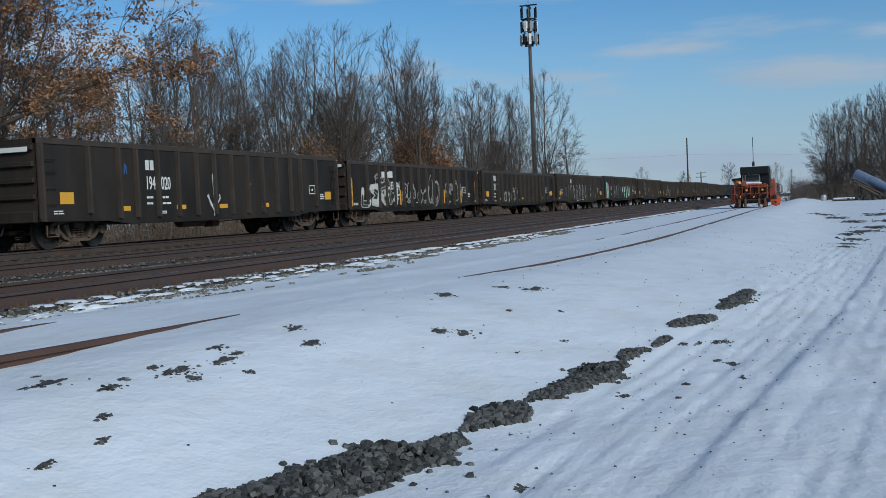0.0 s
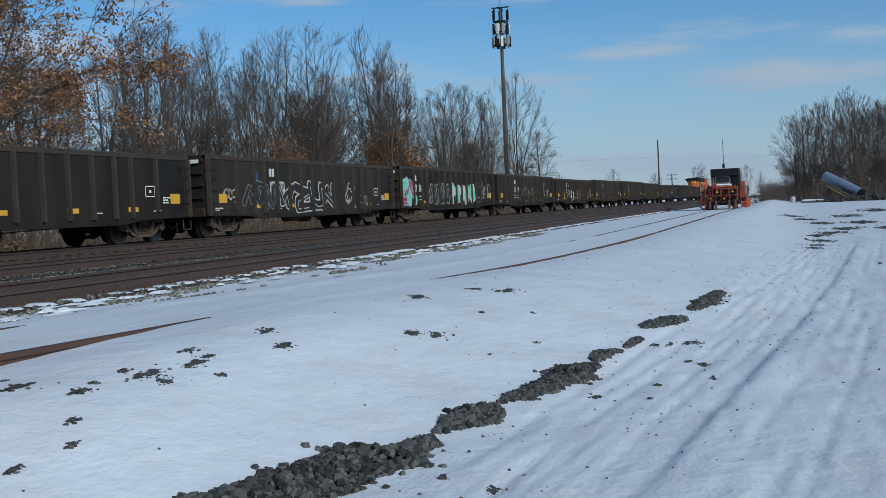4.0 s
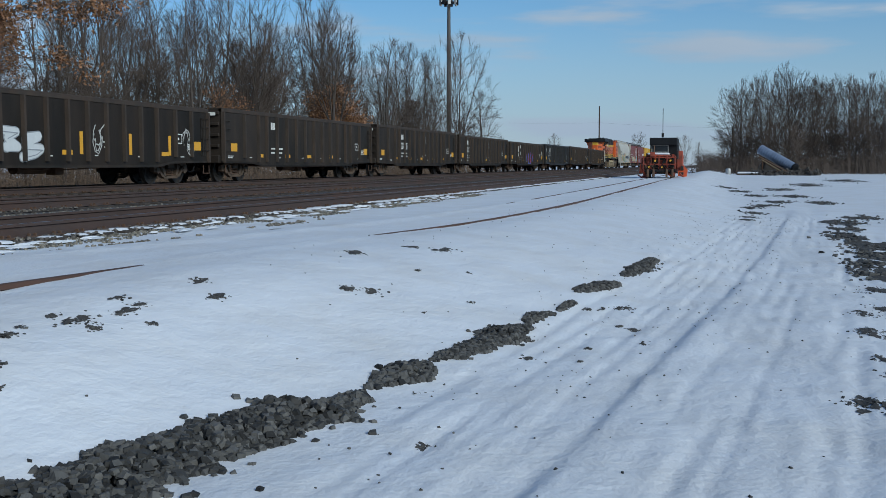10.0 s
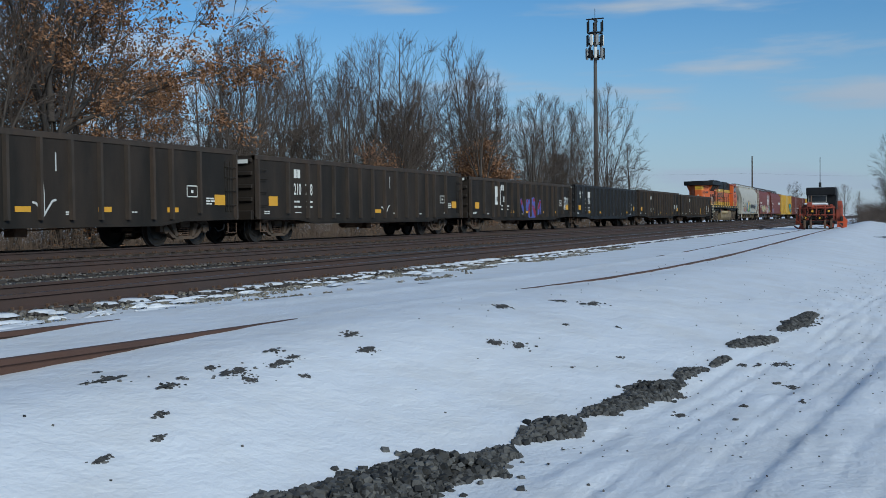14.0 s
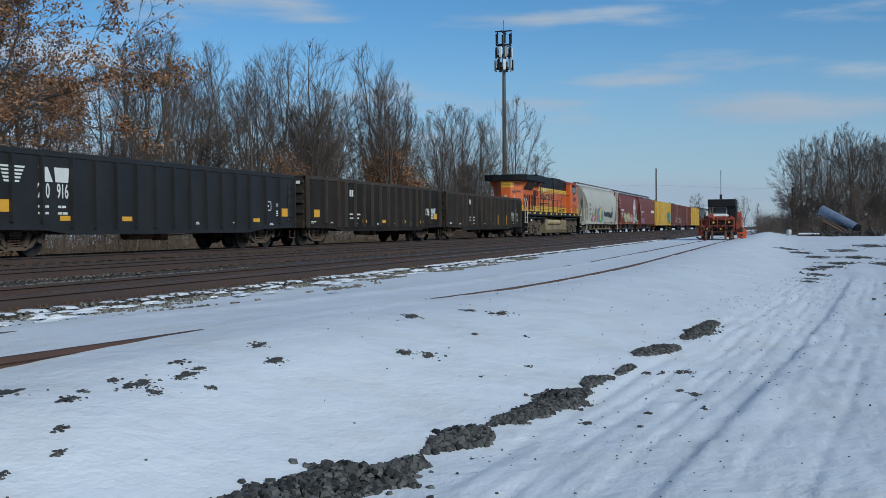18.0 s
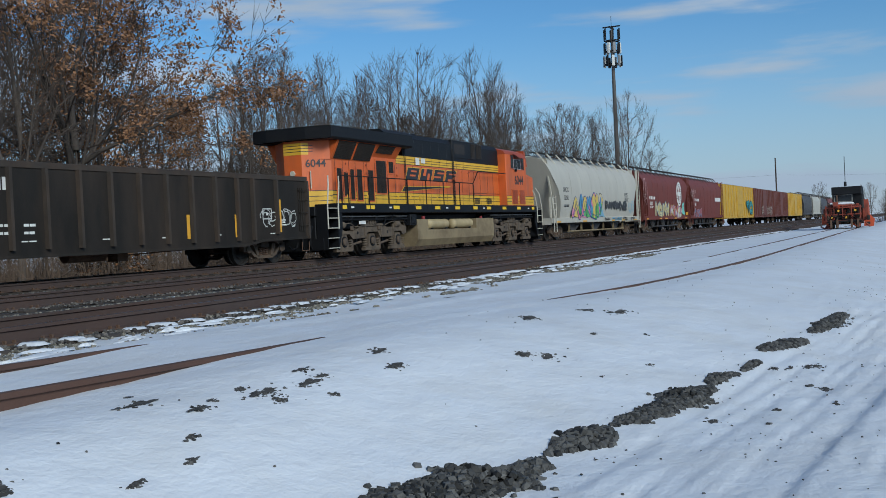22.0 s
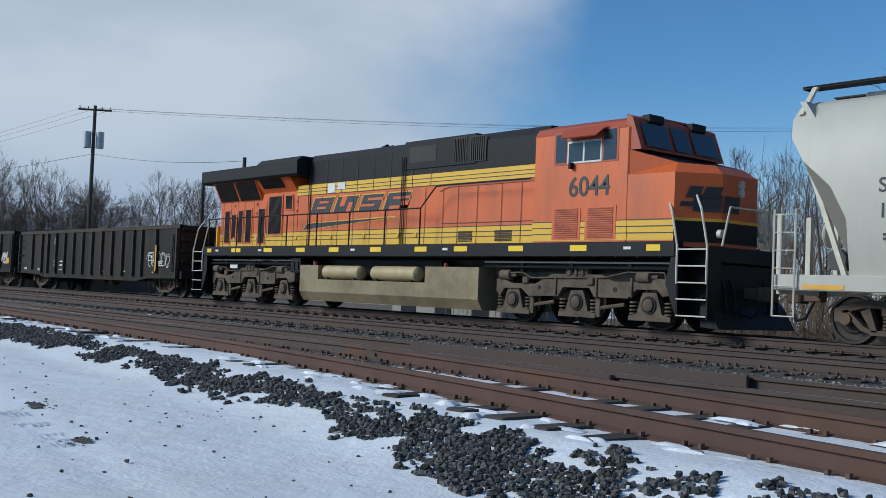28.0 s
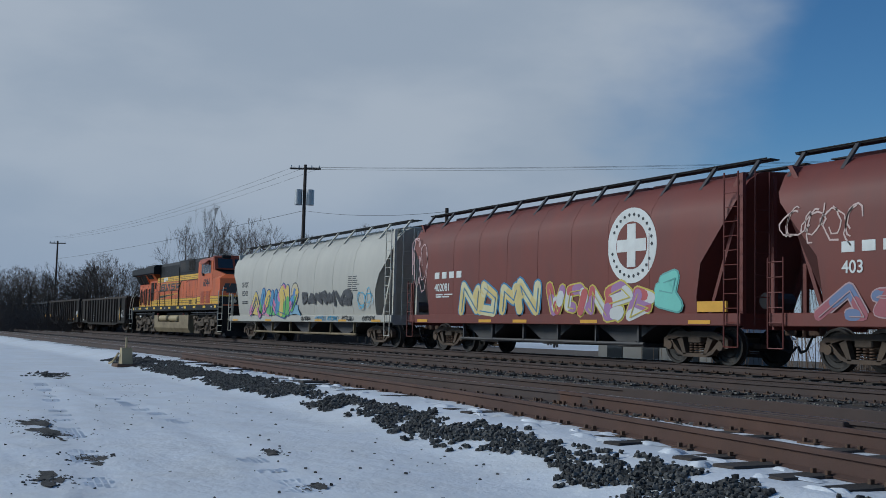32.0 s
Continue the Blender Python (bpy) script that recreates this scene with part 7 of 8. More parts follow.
def plant(kind, x, y, h=1.0, turn=0.0, z=-1.0, wide=None):
    m = pose(x, y, z, 0, 0, turn)
    if kind.name in used:
        ob = copy_thing(kind, m)
    else:
        ob = kind
        ob.matrix_basis = m
        used.add(kind.name)
    w = wide or h
    ob.scale = (w, w, h)
    return ob


rnd = random.Random(5)
# the wood behind the line: a thin belt of younger trees with taller ones standing out of it
for i in range(54):
    x = 16 + i * 2.35 + rnd.uniform(-1.4, 1.4)
    if x < 36 and i % 2:
        continue
    y = rnd.uniform(33, 47) if i % 3 else rnd.uniform(29.5, 33)
    hh = (0.90 + 0.22 * ease(20, 80, x)) * rnd.uniform(0.80, 1.04)
    if x > 97:
        hh *= 0.82 if x < 133 else 0.45
    plant(BARE[(i * 3 + i // 5) % 5], x, y, hh, rnd.uniform(0, 360), wide=hh * rnd.uniform(0.85, 1.1))
TALL = ((50.5, 34, 1.00, 0.95, 2), (54.4, 36, 1.10, 1.0, 0), (59.0, 35, 1.0, 0.9, 1), (62.6, 36, 1.15, 0.95, 3), (67.5, 37, 1.02, 1.0, 4), (74.0, 37, 1.30, 1.15, 4), (78.0, 36, 1.38, 1.2, 2),
        (84.0, 39, 1.12, 1.0, 1), (90.0, 36, 1.52, 1.12, 1), (94.2, 37, 1.32, 1.0, 3), (99.0, 36, 1.12, 1.0, 0), (107.0, 35, 1.08, 1.0, 2), (113.5, 35, 1.25, 1.12, 2), (118.0, 36, 1.28, 1.1, 0), (123.0, 35, 1.2, 1.0, 3))
for x, y, h, w, k in TALL:
    plant(BARE[k], x, y, h, x * 31, wide=w)
plant(DOME[0], 128.6, 32.2, 1.46, 20, wide=1.08)
plant(DOME[2], 121.5, 31.8, 1.30, 210, wide=0.86)
for x, y, h in ((57, 33, 0.95), (67.5, 32, 1.25), (70.5, 33, 1.1), (48, 31, 0.8), (85.5, 32, 1.15), (103, 31, 1.0), (43, 30, 0.75)):
    plant(THICK, x, y, h, x * 17)
for i in range(10):
    x = -13 + i * 4.6
    plant(BARE[(i * 2) % 5], x + rnd.uniform(-0.8, 0.8), rnd.uniform(29, 36), (0.72 + 0.45 * ease(-14, 12, x)) * rnd.uniform(0.8, 1.1), rnd.uniform(0, 360), wide=0.95)
for x, y, h in ((-24, 40, 0.68), (-28, 44, 0.6), (-19, 33, 0.55)):
    plant(BARE[2], x, y, h, x * 17)
plant(OAK, 33.4, 31.0, 1.10, 40, wide=1.05)
plant(OAK, 40.5, 38.0, 0.86, 250, wide=0.80)
for i in range(9):
    plant(BARE[(i * 3) % 5], -11 + 2.8 * i + rnd.uniform(-0.8, 0.8), rnd.uniform(36, 46), rnd.uniform(1.15, 1.42), rnd.uniform(0, 360), wide=rnd.uniform(1.0, 1.25))
for x, h in ((20.4, 1.12), (25.2, 1.22), (28.0, 1.18)):
    plant(BARE[int(x) % 5], x, 31.0, h, x * 7, wide=1.05)
plant(OAK2, 63.4, 31.5, 0.93, 10, wide=0.72)
plant(OAK2, 82.5, 31.5, 1.12, 80, wide=1.25)
plant(OAK2, 86.5, 33.0, 1.0, 200, wide=1.1)
plant(OAK2, 33.0, 29.0, 0.66, 100, wide=1.05)
for i in range(10):
    plant(BARE[i % 5], rnd.uniform(-22, 150), rnd.uniform(50, 66), rnd.uniform(0.6, 0.85), rnd.uniform(0, 360), wide=1.1)
# grove on the other side of the lane, far to the east
grove = random.Random(77)
for i in range(40):
    if i < 22:
        x, y = grove.uniform(117, 140), 1.2 - 1.0 * i + grove.uniform(-0.8, 0.8)
    else:
        x, y = grove.uniform(118, 160), -16 - 2.6 * (i - 22)
    h = grove.uniform(0.84, 1.02)
    plant(DOME[i % 3] if i % 3 else BARE[i % 5], x, y - 2, h, grove.uniform(0, 360), z=-0.9, wide=h * grove.uniform(0.75, 0.95))
for i in range(14):
    plant(DOME[i % 3], grove.uniform(119, 134), -1.5 - 1.3 * i, grove.uniform(0.84, 0.98), i * 77, z=-0.9, wide=0.8)
for i in range(9):
    plant(THICK, grove.uniform(114, 120), -0.5 - 2.1 * i, grove.uniform(0.5, 0.8), i * 40, z=-0.9)
# far woods round the horizon
for i in range(14):
    x, y = rnd.uniform(260, 460), rnd.uniform(-30, 150)
    plant(BARE[i % 5], x, y, rnd.uniform(0.75, 1.1), rnd.uniform(0, 360))
for i in range(46):
    a = rnd.random()
    d = rnd.uniform(0, 45)
    x, y = -142 + 46 * a - d, 12 + 68 * a + d * 0.45
    plant(DOME[i % 3] if i % 2 else BARE[i % 5], x, y, rnd.uniform(0.95, 1.2) * (0.66 + 0.5 * a), rnd.uniform(0, 360), wide=0.9)
for i in range(38):
    a = rnd.random()
    x, y = -128 + 30 * a - rnd.uniform(0, 18), 10 + 40 * a + rnd.uniform(-3, 6)
    plant(BARE[i % 5], x, y, rnd.uniform(0.75, 1.0) * (0.55 + 0.6 * a), rnd.uniform(0, 360), wide=rnd.uniform(1.0, 1.35))
for x, y in ((-104, 33), (-107, 35), (-102, 31), (-106, 38), (-110, 33), (-103, 36), (-108, 30)):
    plant(DOME[int(-x) % 3], x, y, rnd.uniform(0.95, 1.1), rnd.uniform(0, 360), wide=0.8)
for x, y, h in ((-21, 26.5, 0.95), (-18.5, 28, 1.05), (-16, 27, 1.0)):
    plant(BARE[int(-x) % 5], x - 10, y + 14, h * 0.68, x * 9, wide=0.66)
plant(DOME[0], -98, 46, 1.0, 70, wide=0.9)
plant(DOME[1], -94, 49, 0.95, 170, wide=0.9)

# dry brush along the foot of the wood
brush = Geo()
for _ in range(24000):
    x = rnd.uniform(-110, 150)
    y = 24.3 + abs(rnd.gauss(0, 1.8))
    if noise.noise((x * 0.25, y * 0.5, 3)) < -0.25:
        continue
    h = rnd.uniform(0.25, 0.95) * (0.7 + 0.5 * noise.noise((x * 0.15, 0, 8)))
    a = rnd.uniform(0, 6.28)
    dx, dy = 0.03 * math.cos(a), 0.03 * math.sin(a)
    lx, ly = rnd.gauss(0, 0.16), rnd.gauss(0, 0.16)
    brush.quad((x - dx, y - dy, -1.05), (x + dx, y + dy, -1.05), (x + lx, y + ly, -1.0 + h))
for _ in range(26000):
    x, y = rnd.uniform(-24, 160), rnd.uniform(26, 46)
    h = rnd.uniform(0.8, 3.4)
    w = rnd.uniform(0.010, 0.022)
    tx, ty = x + rnd.gauss(0, 0.35), y + rnd.gauss(0, 0.35)
    brush.quad((x - w, y, -1.05), (x + w, y, -1.05), (tx, ty, -1.0 + h))
    for _k in range(2):
        f = rnd.uniform(0.3, 0.8)
        bx, by, bz = x + (tx - x) * f, y + (ty - y) * f, -1.0 + h * f
        brush.quad((bx, by, bz - w), (bx, by, bz + w), (bx + rnd.gauss(0, 0.4), by + rnd.gauss(0, 0.3), bz + rnd.uniform(0.2, 0.8)))
for _ in range(1500):
    x, y = rnd.uniform(-34, 18), rnd.uniform(28, 50)
    h = rnd.uniform(2.5, 7.5)
    w = rnd.uniform(0.010, 0.026)
    tx, ty = x + rnd.gauss(0, 0.5), y + rnd.gauss(0, 0.4)
    brush.quad((x - w, y, -1.05), (x + w, y, -1.05), (tx + 0.004, ty, -1.0 + h), (tx - 0.004, ty, -1.0 + h))
    for _k in range(5):
        f = rnd.uniform(0.3, 0.95)
        bx, by, bz = x + (tx - x) * f, y + (ty - y) * f, -1.0 + h * f
        brush.quad((bx, by, bz - 0.010), (bx, by, bz + 0.010), (bx + rnd.gauss(0, 0.5), by + rnd.gauss(0, 0.4), bz + rnd.uniform(0.4, 1.5)))
far_brush = Geo()
for x0, x1, y0, y1, n, top in ((112, 190, -58, 3.5, 16000, 3.6), (-135, -98, 6, 62, 9000, 4.2)):
    for _ in range(n):
        x, y = rnd.uniform(x0, x1), rnd.uniform(y0, y1)
        h = rnd.uniform(0.8, top)
        w = rnd.uniform(0.018, 0.035)
        tx, ty = x + rnd.gauss(0, 0.4), y + rnd.gauss(0, 0.4)
        far_brush.quad((x, y - w, -0.95), (x, y + w, -0.95), (tx, ty, -0.9 + h))
        for _k in range(2):
            f = rnd.uniform(0.3, 0.8)
            bx, by, bz = x + (tx - x) * f, y + (ty - y) * f, -0.9 + h * f
            far_brush.quad((bx, by, bz - w), (bx, by, bz + w), (bx + rnd.gauss(0, 0.3), by + rnd.gauss(0, 0.6), bz + rnd.uniform(0.2, 0.9)))
solid("dry_brush", brush, SCRUB, "tangled dry grass and brush along the edge of the wood", "brush", kind="stuff", clean=False)
solid("underwood", far_brush, TWIG, "dark leafless undergrowth below the far groves", "brush", kind="stuff", clean=False)
g = Geo()
xs_ = steps((-130, -30, 5), (-30, 160, 1.5))
for i, x in enumerate(xs_):
    for y, z in ((21.3, -0.44), (22.8, -0.60), (25.0, -0.80), (34.0, -0.75), (60.0, -0.8)):
        g.v.append((x, y + 0.4 * noise.noise((x * 0.3, y, 1)), z + 0.12 * noise.noise((x * 0.5, y * 0.5, 4))))
    if i:
        k = 5 * (i - 1)
        g.f += [(k + j, k + 5 + j, k + 6 + j, k + 1 + j) for j in range(4)]
solid("leaf_litter", g, mat("leaf_litter", (0.13, 0.095, 0.065), 0.95, var=0.5, scale=4, bump=0.8, bscale=15, dirt=(0.07, 0.05, 0.04), dirt_amt=0.6), "brown leaf litter and dead grass under the wood", "ground", kind="structure", clean=False)

# ---- radio mast ----
MASTPAINT = mat("weathered_brown_steel", (0.10, 0.092, 0.086), 0.7, 0.2, var=0.2, scale=3)
mast = thing("radio_mast", "slender steel telephone mast with rows of white antennas", "mast", at=pose(129, 33.7, -1))
part("shaft", Geo().cyl((0, 0, 0), (0, 0, 23.2), 0.36, 0.19, n=14), MASTPAINT, mast, smooth=40)
part("top_mast", Geo().cyl((0, 0, 23.2), (0, 0, 26.2), 0.15, 0.10, n=10), MASTPAINT, mast)
for zz, w, n in ((21.6, 1.05, 9), (23.2, 0.95, 9), (24.5, 0.95, 6)):
    g = Geo().tube([(w, 0, zz), (w * 0.5, w * 0.87, zz), (-w * 0.5, w * 0.87, zz), (-w, 0, zz), (-w * 0.5, -w * 0.87, zz), (w * 0.5, -w * 0.87, zz), (w, 0, zz)], 0.08, 5)
    for a in range(3):
        g.cyl((0, 0, zz), (w * math.cos(a * 2.09), w * math.sin(a * 2.09), zz), 0.08, n=5)
    part("antenna_frame", g, BLACK, mast)
    for a in range(n):
        t = a * 6.283 / n + zz
        g = Geo().box(-0.17, 0.17, -0.09, 0.09, -0.70, 0.62, 0.03) if n > 6 else Geo().box(-0.09, 0.09, -0.07, 0.07, -0.3, 1.1, 0.02)
        part("panel_antenna", g, (BLACK, WHITE, DKGALV)[a % 3] if n > 6 else BLACK, mast, at=pose(w * 1.05 * math.cos(t), w * 1.05 * math.sin(t), zz + 0.4, 0, 0, math.degrees(t) + 90))
part("top_bars", Geo().box(-1.1, 1.1, -0.08, 0.08, 26.0, 26.18).box(-0.08, 0.08, -1.1, 1.1, 26.19, 26.33).cyl((0, 0, 26.2), (0, 0, 27.6), 0.03, n=5), BLACK, mast, "dark cross bars at the mast top")

# ---- signal gantry beside the far track ----
gan = thing("signal_gantry", "pale lattice signal gantry leg with a walkway high over the tracks", "signal gantry", at=pose(11.2, 24.0, -0.8))
for lx in (-0.62, 0.62):
    for ly in (-0.45, 0.45):
        part("leg", Geo().cyl((lx, ly, 0), (lx, ly, 9.0), 0.13, n=10), GALV, gan, smooth=40)
for i in range(6):
    z0, z1 = 0.4 + i * 1.4, 1.8 + i * 1.4
    for ly in (-0.45, 0.45):
        pieces("brace", [Geo().cyl(p, q, 0.05, n=6) for p, q in (((-0.62, ly, z0), (0.62, ly, z1)), ((0.62, ly, z0), (-0.62, ly, z1)), ((-0.62, ly, z1), (0.62, ly, z1)))], GALV, gan)
    pieces("brace", [Geo().cyl((lx, -0.45, z0), (lx, 0.45, z1), 0.05, n=6) for lx in (-0.62, 0.62)], GALV, gan)
g = Geo().box(-0.5, 0.5, -12.5, 0.6, 8.2, 8.28)
for i in range(9):
    y0 = 0.5 - i * 1.45
    for lx in (-0.5, 0.5):
        g.cyl((lx, y0, 8.2), (lx, y0 - 1.45, 9.1), 0.04, n=5).cyl((lx, y0, 9.1), (lx, y0 - 1.45, 8.2), 0.04, n=5)
for lx in (-0.5, 0.5):
    for zz in (8.2, 9.1):
        g.cyl((lx, 0.6, zz), (lx, -12.5, zz), 0.06, n=6)
part("walkway", g, DKGALV, gan, "dark truss walkway")


# ---- wooden poles and wires ----
def utility_pole(x, y, h, arms=1, cans=0, turn=0.0, z=-1.0):
    p = thing("utility_pole", "dark wooden utility pole with a crossarm" + (" and grey transformers" if cans else ""), "utility pole", "utility poles", at=pose(x, y, z, 0, 0, turn))
    part("post", Geo().cyl((0, 0, 0), (0, 0, h), 0.16, 0.11, n=8), POLE, p, smooth=40)
    for k in range(arms):
        zz = h - 0.35 - k * 0.9
        arm = part("crossarm", Geo().box(-1.1, 1.1, -0.06, 0.06, zz, zz + 0.12, 0.01), POLE, p)
        pieces("insulator", [Geo().cyl((q, 0, zz + 0.12), (q, 0, zz + 0.30), 0.05, 0.04, n=6) for q in (-1.0, -0.45, 0.45, 1.0)], GALV, arm)
    for k in range(cans):
        part("transformer", Geo().cyl((-0.42 + 0.84 * k, 0, h - 2.9), (-0.42 + 0.84 * k, 0, h - 1.8), 0.27, n=12), GALV, p, "grey steel transformer can", smooth=40)
    return p


utility_pole(-70.5, 28.0, 13.3, 1, 2, 60)
utility_pole(-62, 32, 8.0, 0, 0)
utility_pole(-55, 31, 9.0, 0, 0)
utility_pole(-150, 24, 12.6, 1, 0, 60)
utility_pole(195, 22.6, 12.2, 0, 0, 90)
utility_pole(240, 25.0, 7.0, 2, 0, 90)
utility_pole(128, -0.6, 5.9, 0, 0)


def wire(pts, sag, r=0.008):
    g = Geo()
    for p, q in zip(pts, pts[1:]):
        p, q = Vector(p), Vector(q)
        prev = p
        for i in range(1, 13):
            s = i / 12
            c = p.lerp(q, s) - Vector((0, 0, sag * 4 * s * (1 - s)))
            g.cyl(prev, c, r, n=4, cap=False)
            prev = c
    return solid("overhead_wire", g, BLACK, "thin dark overhead wire between utility poles", "wire", "wires")


for dy, zz in ((-0.9, 12.05), (0.0, 12.1), (0.9, 12.05)):
    wire([(-150, 24 + dy, zz), (-70.5, 28 + dy, zz), (-20, 75 + dy, zz + 0.5)], 0.8)
wire([(-150, 24, 9.2), (-70.5, 28, 9.0), (-55, 31, 7.8)], 0.3, 0.014)
wire([(150, 62, 8.4), (195, 22.6, 8.2), (238, -20, 8.6)], 0.6)

# ---- switch stand ----
st = thing("switch_stand", "tan-painted low switch stand beside the points", "switch stand", at=pose(-29.5, 6.9, -0.55))
TAN = mat("tan_paint", (0.45, 0.36, 0.20), 0.6, var=0.2, scale=5, dirt=(0.2, 0.13, 0.08), dirt_amt=0.4)
part("base", Geo().box(-0.35, 0.35, -0.3, 0.3, 0, 0.12, 0.02), RUST, st)
part("body", Geo().prism([(-0.22, 0.1), (0.22, 0.1), (0.10, 0.55), (-0.10, 0.55)], "y", -0.14, 0.14), TAN, st)
part("lever", Geo().tube([(0.0, -0.2, 0.4), (-0.5, -0.25, 0.15), (-0.9, -0.25, 0.1)], 0.03), TAN, st)
part("mast", Geo().cyl((0, 0, 0.5), (0, 0, 0.85), 0.03, n=8), TAN, st)
part("rod", Geo().tube([(0, 0.3, 0.1), (0, 1.4, 0.12)], 0.03), RUST, st)

# ---- track machine parked on the siding ----
RED = mat("faded_orange_red_paint", (0.30, 0.055, 0.028), 0.65, var=0.35, scale=3, dirt=(0.05, 0.022, 0.016), dirt_amt=0.8, dscale=2.6)
PLATE = mat("bright_orange_plate", (0.55, 0.09, 0.03), 0.5, var=0.2, scale=4)
mx = 78.0
my, mz = side_y(mx) + 0.75, side_z(mx)
mow = thing("track_machine", "dark orange-red track machine with black cab and snowy bonnet", "rail vehicle", at=pose(mx, my, mz))
part("frame", Geo().box(-2.4, 3.4, -1.1, 1.1, 0.42, 0.62, 0.03), BLACK, mow)
part("engine_block", Geo().box(-1.9, 0.2, -0.85, 0.85, 0.62, 1.45, 0.05), GRILLE, mow, "dark greasy engine")
part("bonnet", Geo().box(-2.2, 0.3, -0.62, 0.98, 1.48, 1.60, 0.04), RED, mow)
part("snow_cap", Geo().box(-2.15, 0.1, -0.55, 0.92, 1.602, 1.76, 0.06), SNOW, mow, "snow lying on the bonnet")
cab = part("cab", Geo().box(0.45, 2.7, -1.05, 0.9, 0.62, 2.38, 0.04), BLACK, mow, "black cab")
part("cab_window", Geo().box(0.41, 0.45, -0.36, 0.74, 1.84, 2.30), GLASS, cab)
pieces("window_frame", [Geo().box(0.36, 0.41, -0.42, 0.80, 2.28, 2.35), Geo().box(0.36, 0.41, -0.42, 0.80, 1.80, 1.86), Geo().box(0.36, 0.41, -0.42, -0.36, 1.86, 2.28), Geo().box(0.36, 0.41, 0.74, 0.80, 1.86, 2.28)], CONCRETE, cab, "pale window frame")
part("roof_box", Geo().box(0.1, 2.9, -1.02, 0.92, 2.32, 2.86, 0.04), BLACK, mow, "black box on the cab roof")
pieces("guard_post", [Geo().cyl((-2.3, q, 0.5), (-2.36, q, 1.55), 0.05, n=6) for q in (-1.0, -0.45, 0.1, 0.65, 1.15)], RED, mow)
pieces("guard_bar", [Geo().cyl((-2.36, -1.1, zz), (-2.36, 1.2, zz), 0.045, n=6) for zz in (0.55, 0.95, 1.42)], RED, mow)
pieces("hydraulic_ram", [Geo().cyl((-2.2, q, 0.4), (-1.9, q * 1.15, 1.5), 0.08, 0.06, n=8) for q in (-0.85, -0.2, 0.45, 1.0)], RUST, mow)
pieces("tamping_arm", [Geo().box(-2.5, -2.3, q - 0.07, q + 0.07, 0.06, 0.62, 0.02) for q in (-0.85, -0.45, 0.45, 0.85)], RUST, mow)
pieces("work_lamp", [Geo().cyl((-2.48, q, zz), (-2.40, q, zz), 0.075, n=12) for q, zz in ((-0.7, 1.2), (0.35, 1.2), (-0.1, 0.75), (0.8, 0.78))], AMBER, mow)
part("side_cabinet", Geo().box(-1.2, 0.2, -1.22, -0.95, 0.75, 1.42, 0.03), RED, mow)
part("side_box", Geo().box(-1.4, 0.0, 0.95, 1.38, 0.55, 1.40, 0.04), RED, mow)
part("side_plough", Geo().prism([(-1.15, 0.12), (-1.75, 0.05), (-1.82, 0.55), (-1.5, 0.92), (-1.2, 0.95)], "x", -1.0, -0.5), PLATE, mow, "bright orange side plough")
part("side_plough", Geo().prism([(1.25, 0.35), (1.55, 0.30), (1.5, 0.95), (1.25, 1.1)], "x", -1.0, -0.6), PLATE, mow, "bright orange side plough")
part("wing_arm", Geo().box(-0.9, -0.6, -1.3, -1.0, 0.62, 0.8), RED, mow)
pieces("hydraulic_hose", [Geo().tube([(-2.2, q, 1.4), (-2.55, q + 0.1, 1.05), (-2.5, q + 0.3, 0.65), (-2.3, q + 0.5, 0.9)], 0.03) for q in (-0.8, -0.3, 0.2, 0.6)], BLACK, mow)
part("exhaust", Geo().cyl((-0.4, 0.55, 1.5), (-0.4, 0.55, 2.3), 0.05, n=8), RUST, mow)
clutter = random.Random(4)
for _ in range(34):
    cy_, cz, cx_ = clutter.uniform(-1.5, 1.25), clutter.uniform(0.25, 1.7), clutter.uniform(-2.5, -1.2)
    if clutter.random() < 0.5:
        u, v, w = clutter.uniform(0.05, 0.22), clutter.uniform(0.06, 0.2), clutter.uniform(0.06, 0.3)
        part("bracket", Geo().box(cx_ - u, cx_ + u, cy_ - v, cy_ + v, cz - w, cz + w, 0.02), clutter.choice((RED, RED, GRILLE, RUST)), mow)
    else:
        part("pipe", Geo().tube([(cx_, cy_, cz), (cx_ - 0.1, cy_ + clutter.uniform(-0.5, 0.5), cz + clutter.uniform(-0.4, 0.5)), (cx_ + 0.3, cy_ + clutter.uniform(-0.6, 0.6), cz + clutter.uniform(-0.3, 0.6))], clutter.uniform(0.03, 0.06)), clutter.choice((RED, GRILLE, RUST, PLATE)), mow)
pieces("side_guard", [Geo().box(-1.6 + q, -1.45 + q, -1.5, -1.1, 0.5, 1.9 - 0.2 * q, 0.03) for q in (0.0, 0.7, 1.4)], RED, mow)
part("beacon", Geo().cyl((0.2, 0.0, 2.88), (0.2, 0.0, 3.2), 0.09, n=10), BLACK, mow)
part("whip_aerial", Geo().cyl((0.2, 0.0, 3.2), (0.2, 0.0, 4.95), 0.022, n=5), BLACK, mow)
for xx in (-1.7, 1.9):
    wheelset(mow, xx, 0.36)

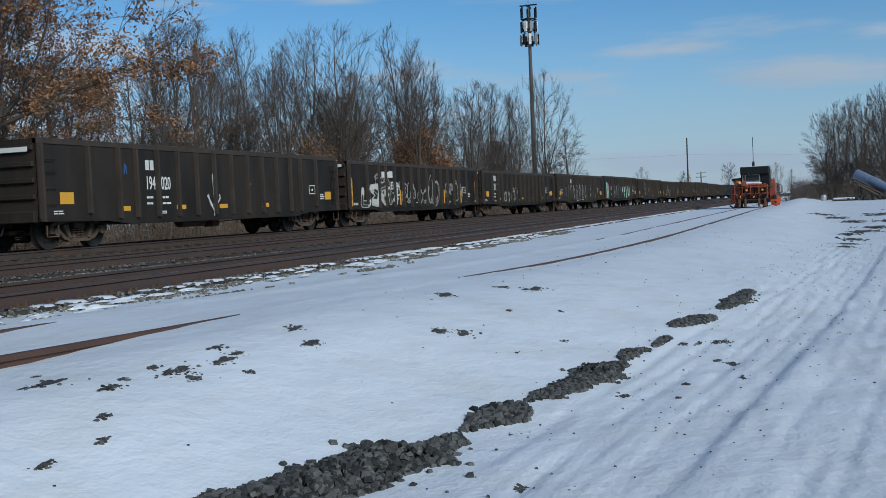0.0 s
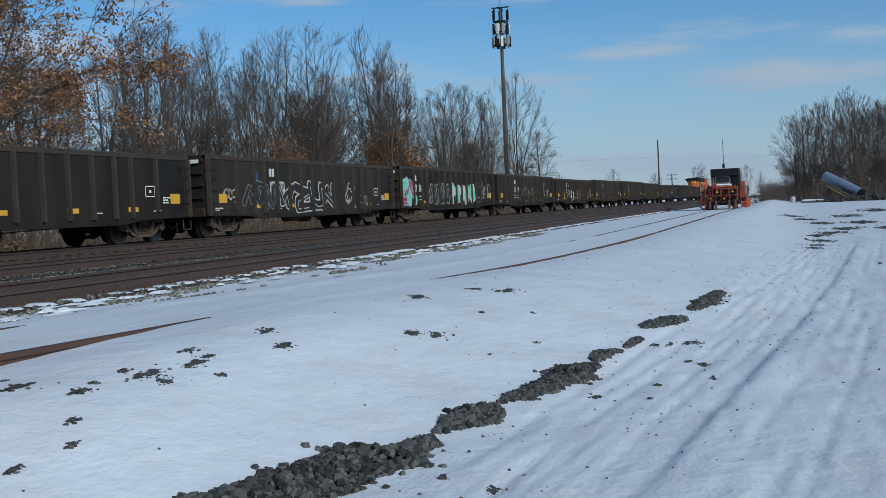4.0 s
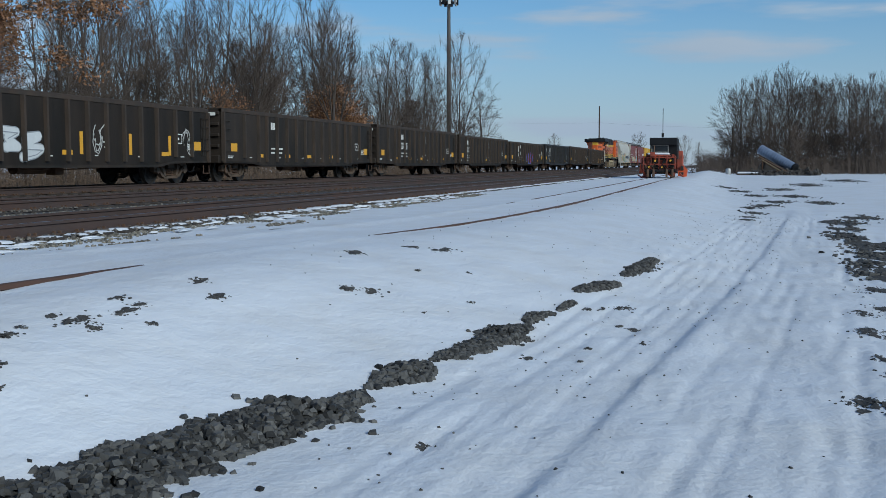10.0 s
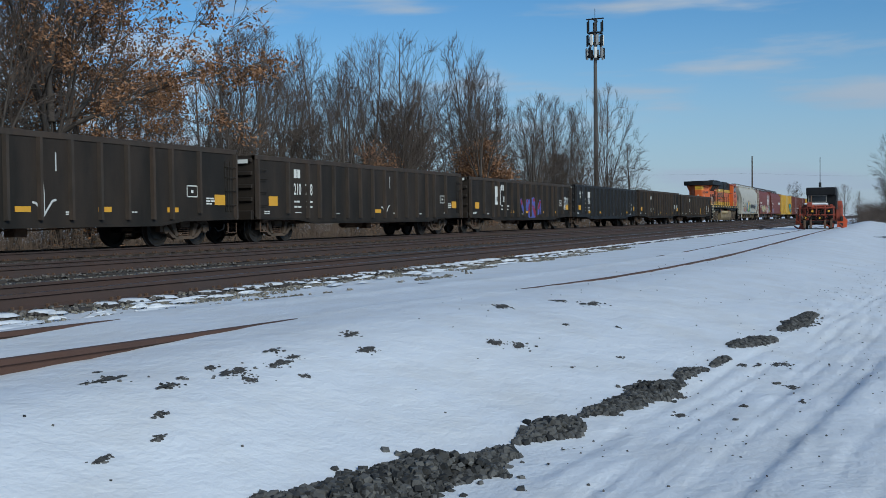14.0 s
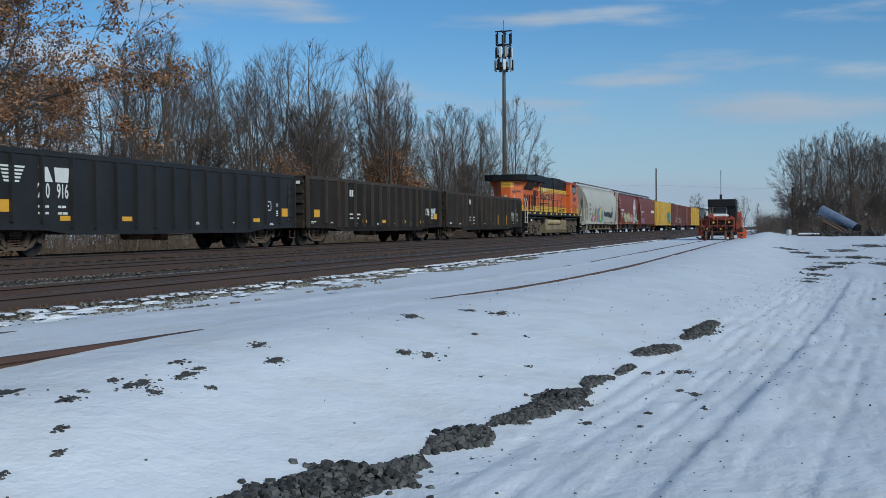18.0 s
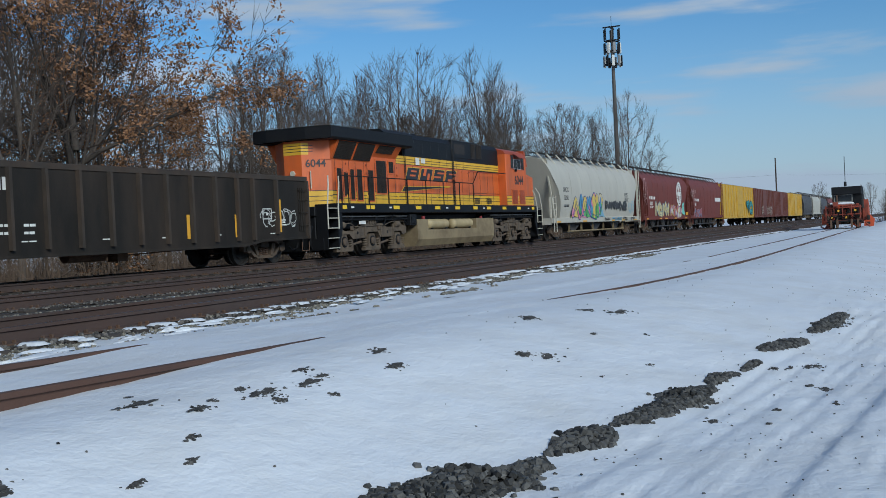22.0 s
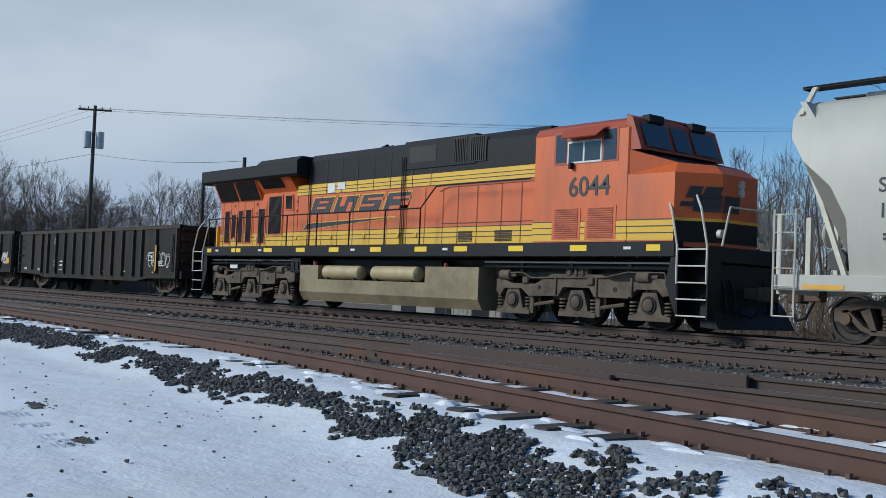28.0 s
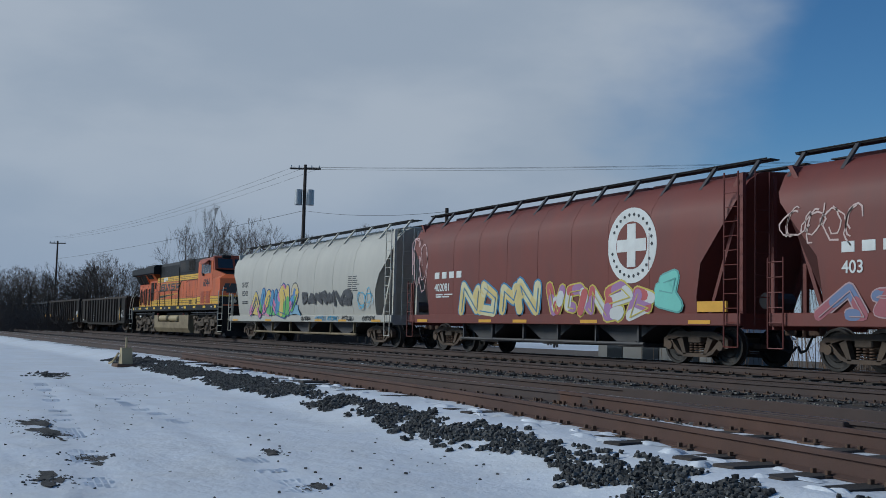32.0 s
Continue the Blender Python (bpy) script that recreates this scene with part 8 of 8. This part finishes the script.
# ---- steel culvert pipe propped on an old conveyor ----
pipe = thing("culvert_pipe", "long galvanised corrugated steel pipe propped at a slant", "pipe")
a, b = Vector((105.2, -3.05, 2.05)), Vector((103.2, -6.1, 0.22))
g = Geo()
n = 30
g.lathe([(i * (b - a).length / n, 0.44 + (0.025 if i % 2 else 0)) for i in range(n + 1)], a, b - a, 22)
part("pipe_wall", g, mat("dull_galvanised_steel", (0.22, 0.27, 0.36), 0.45, 0.4, var=0.25, scale=2, dirt=(0.10, 0.12, 0.16), dirt_amt=0.5), pipe)
part("pipe_mouth", Geo().lathe([(0, 0.40), (0.01, 0.40)], b + (b - a).normalized() * 0.01, b - a, 22), BLACK, pipe, "dark open end")
part("end_collar", Geo().lathe([(0, 0.47), (0.12, 0.50), (0.24, 0.47)], b - (b - a).normalized() * 0.2, b - a, 22), BLACK, pipe)
con = thing("rusty_conveyor", "rusty conveyor frame under the steel pipe", "conveyor")
g = Geo()
for q in (-0.5, 0.5):
    g.cyl((103.6 + q, -2.9, 1.3), (102.0 + q, -5.9, -0.4), 0.08, n=6).cyl((103.6 + q, -3.2, -0.4), (103.4 + q, -3.2, 1.1), 0.07, n=6).cyl((102.4 + q, -5.0, -0.4), (103.6 + q, -3.2, 1.0), 0.06, n=6)
part("frame", g, RUST, con)
g = Geo().tube([(102.6, -3.1, 1.05), (101.6, -5.4, -0.38)], 0.05)
part("yellow_rail", g, TANK, con)
part("belt_bed", Geo().prism([(-2.7, -0.42), (-2.9, 0.5), (-3.4, 1.1), (-6.2, -0.3), (-6.3, -0.42)], "x", 103.0, 104.2), EARTH, con, "dark sagging belt bed")
heap = Geo()
rnd = random.Random(8)
for _ in range(900):
    y = rnd.uniform(-2.2, -8.2)
    put_stone(heap, rnd, 102.5 + rnd.gauss(0, 0.6), y, -0.42 + abs(rnd.gauss(0, 0.22)), rnd.uniform(0.06, 0.2))
solid("rubble_heap", heap, EARTH, "dark heap of rubble and scrap under the pipe", "rubble", kind="stuff", clean=False)
slab = thing("snowy_slab", "low dark slab covered with snow", "slab", at=pose(103, -1.95, -0.45))
part("slab", Geo().box(-1.6, 1.6, -1.05, 1.05, 0, 0.2, 0.03), POLE, slab)
part("snow_cover", Geo().box(-1.5, 1.5, -1.0, 1.0, 0.2, 0.38, 0.07), SNOW, slab, "snow cover")
bin_ = thing("pale_bin", "pale grey-green round bin in the snow", "bin", at=pose(104, -0.15, -0.42))
part("body", Geo().lathe([(0, 0.22), (0.42, 0.26), (0.58, 0.24), (0.68, 0.15)], (0, 0, 0), (0, 0, 1), 18), GALV, bin_, smooth=40)


# ---- sheds beyond the trees ----
def shed(x, y, w, d, h, wall_mat, label, turn=0.0):
    s = thing("shed", label, "shed", "far buildings", at=pose(x, y, -0.95, 0, 0, turn))
    part("wall", Geo().box(-w / 2, w / 2, -d / 2, d / 2, 0, h), wall_mat, s)
    part("roof", Geo().prism([(-d / 2 - 0.3, h), (0, h + d * 0.22), (d / 2 + 0.3, h)], "x", -w / 2 - 0.3, w / 2 + 0.3), SNOW, s, "snow-covered roof")
    for k in range(3):
        wn_ = part("window", Geo().box(-w / 3 + k * w / 3 - 0.5, -w / 3 + k * w / 3 + 0.5, -d / 2 - 0.04, -d / 2, h * 0.4, h * 0.75), GLASS, s)
    part("door", Geo().box(-w / 2 - 0.04, -w / 2, -0.6, 0.6, 0, 2.1), POLE, s)


shed(205, -26, 14, 9, 3.2, GALV, "pale metal shed with a snowy roof behind the grove")
shed(-34, 31, 7, 4, 1.6, CONCRETE, "low pale concrete shed behind the tracks")
for k in range(6):
    solid("concrete_block", Geo().box(-0.85, 0.85, -0.4, 0.4, 0, 0.75, 0.03), CONCRETE, "pale concrete barrier block behind the tracks", "concrete block", "concrete blocks", at=pose(-30 + 2.0 * k, 25.2 + 0.1 * (k % 3), -1.0, 0, 0, 2 * (k % 3)))


# ---- what moves ----
def motions():
    ts = [0.0, 0.1, 0.2] + [0.5 * i for i in range(1, 64)] + [31.8, 31.9, 32.0]
    for car in ROLLING:
        x0 = car.matrix_basis.translation.x
        walk(car, [(t, pose(x0 - travelled(t), A_Y, 0)) for t in ts])
    for ob, x, r in SPIN:
        walk(ob, [(i / FPS, pose(x, 0, r, 0, -math.degrees(travelled(i / FPS) / r), 0)) for i in range(32 * FPS + 1)])


motions()
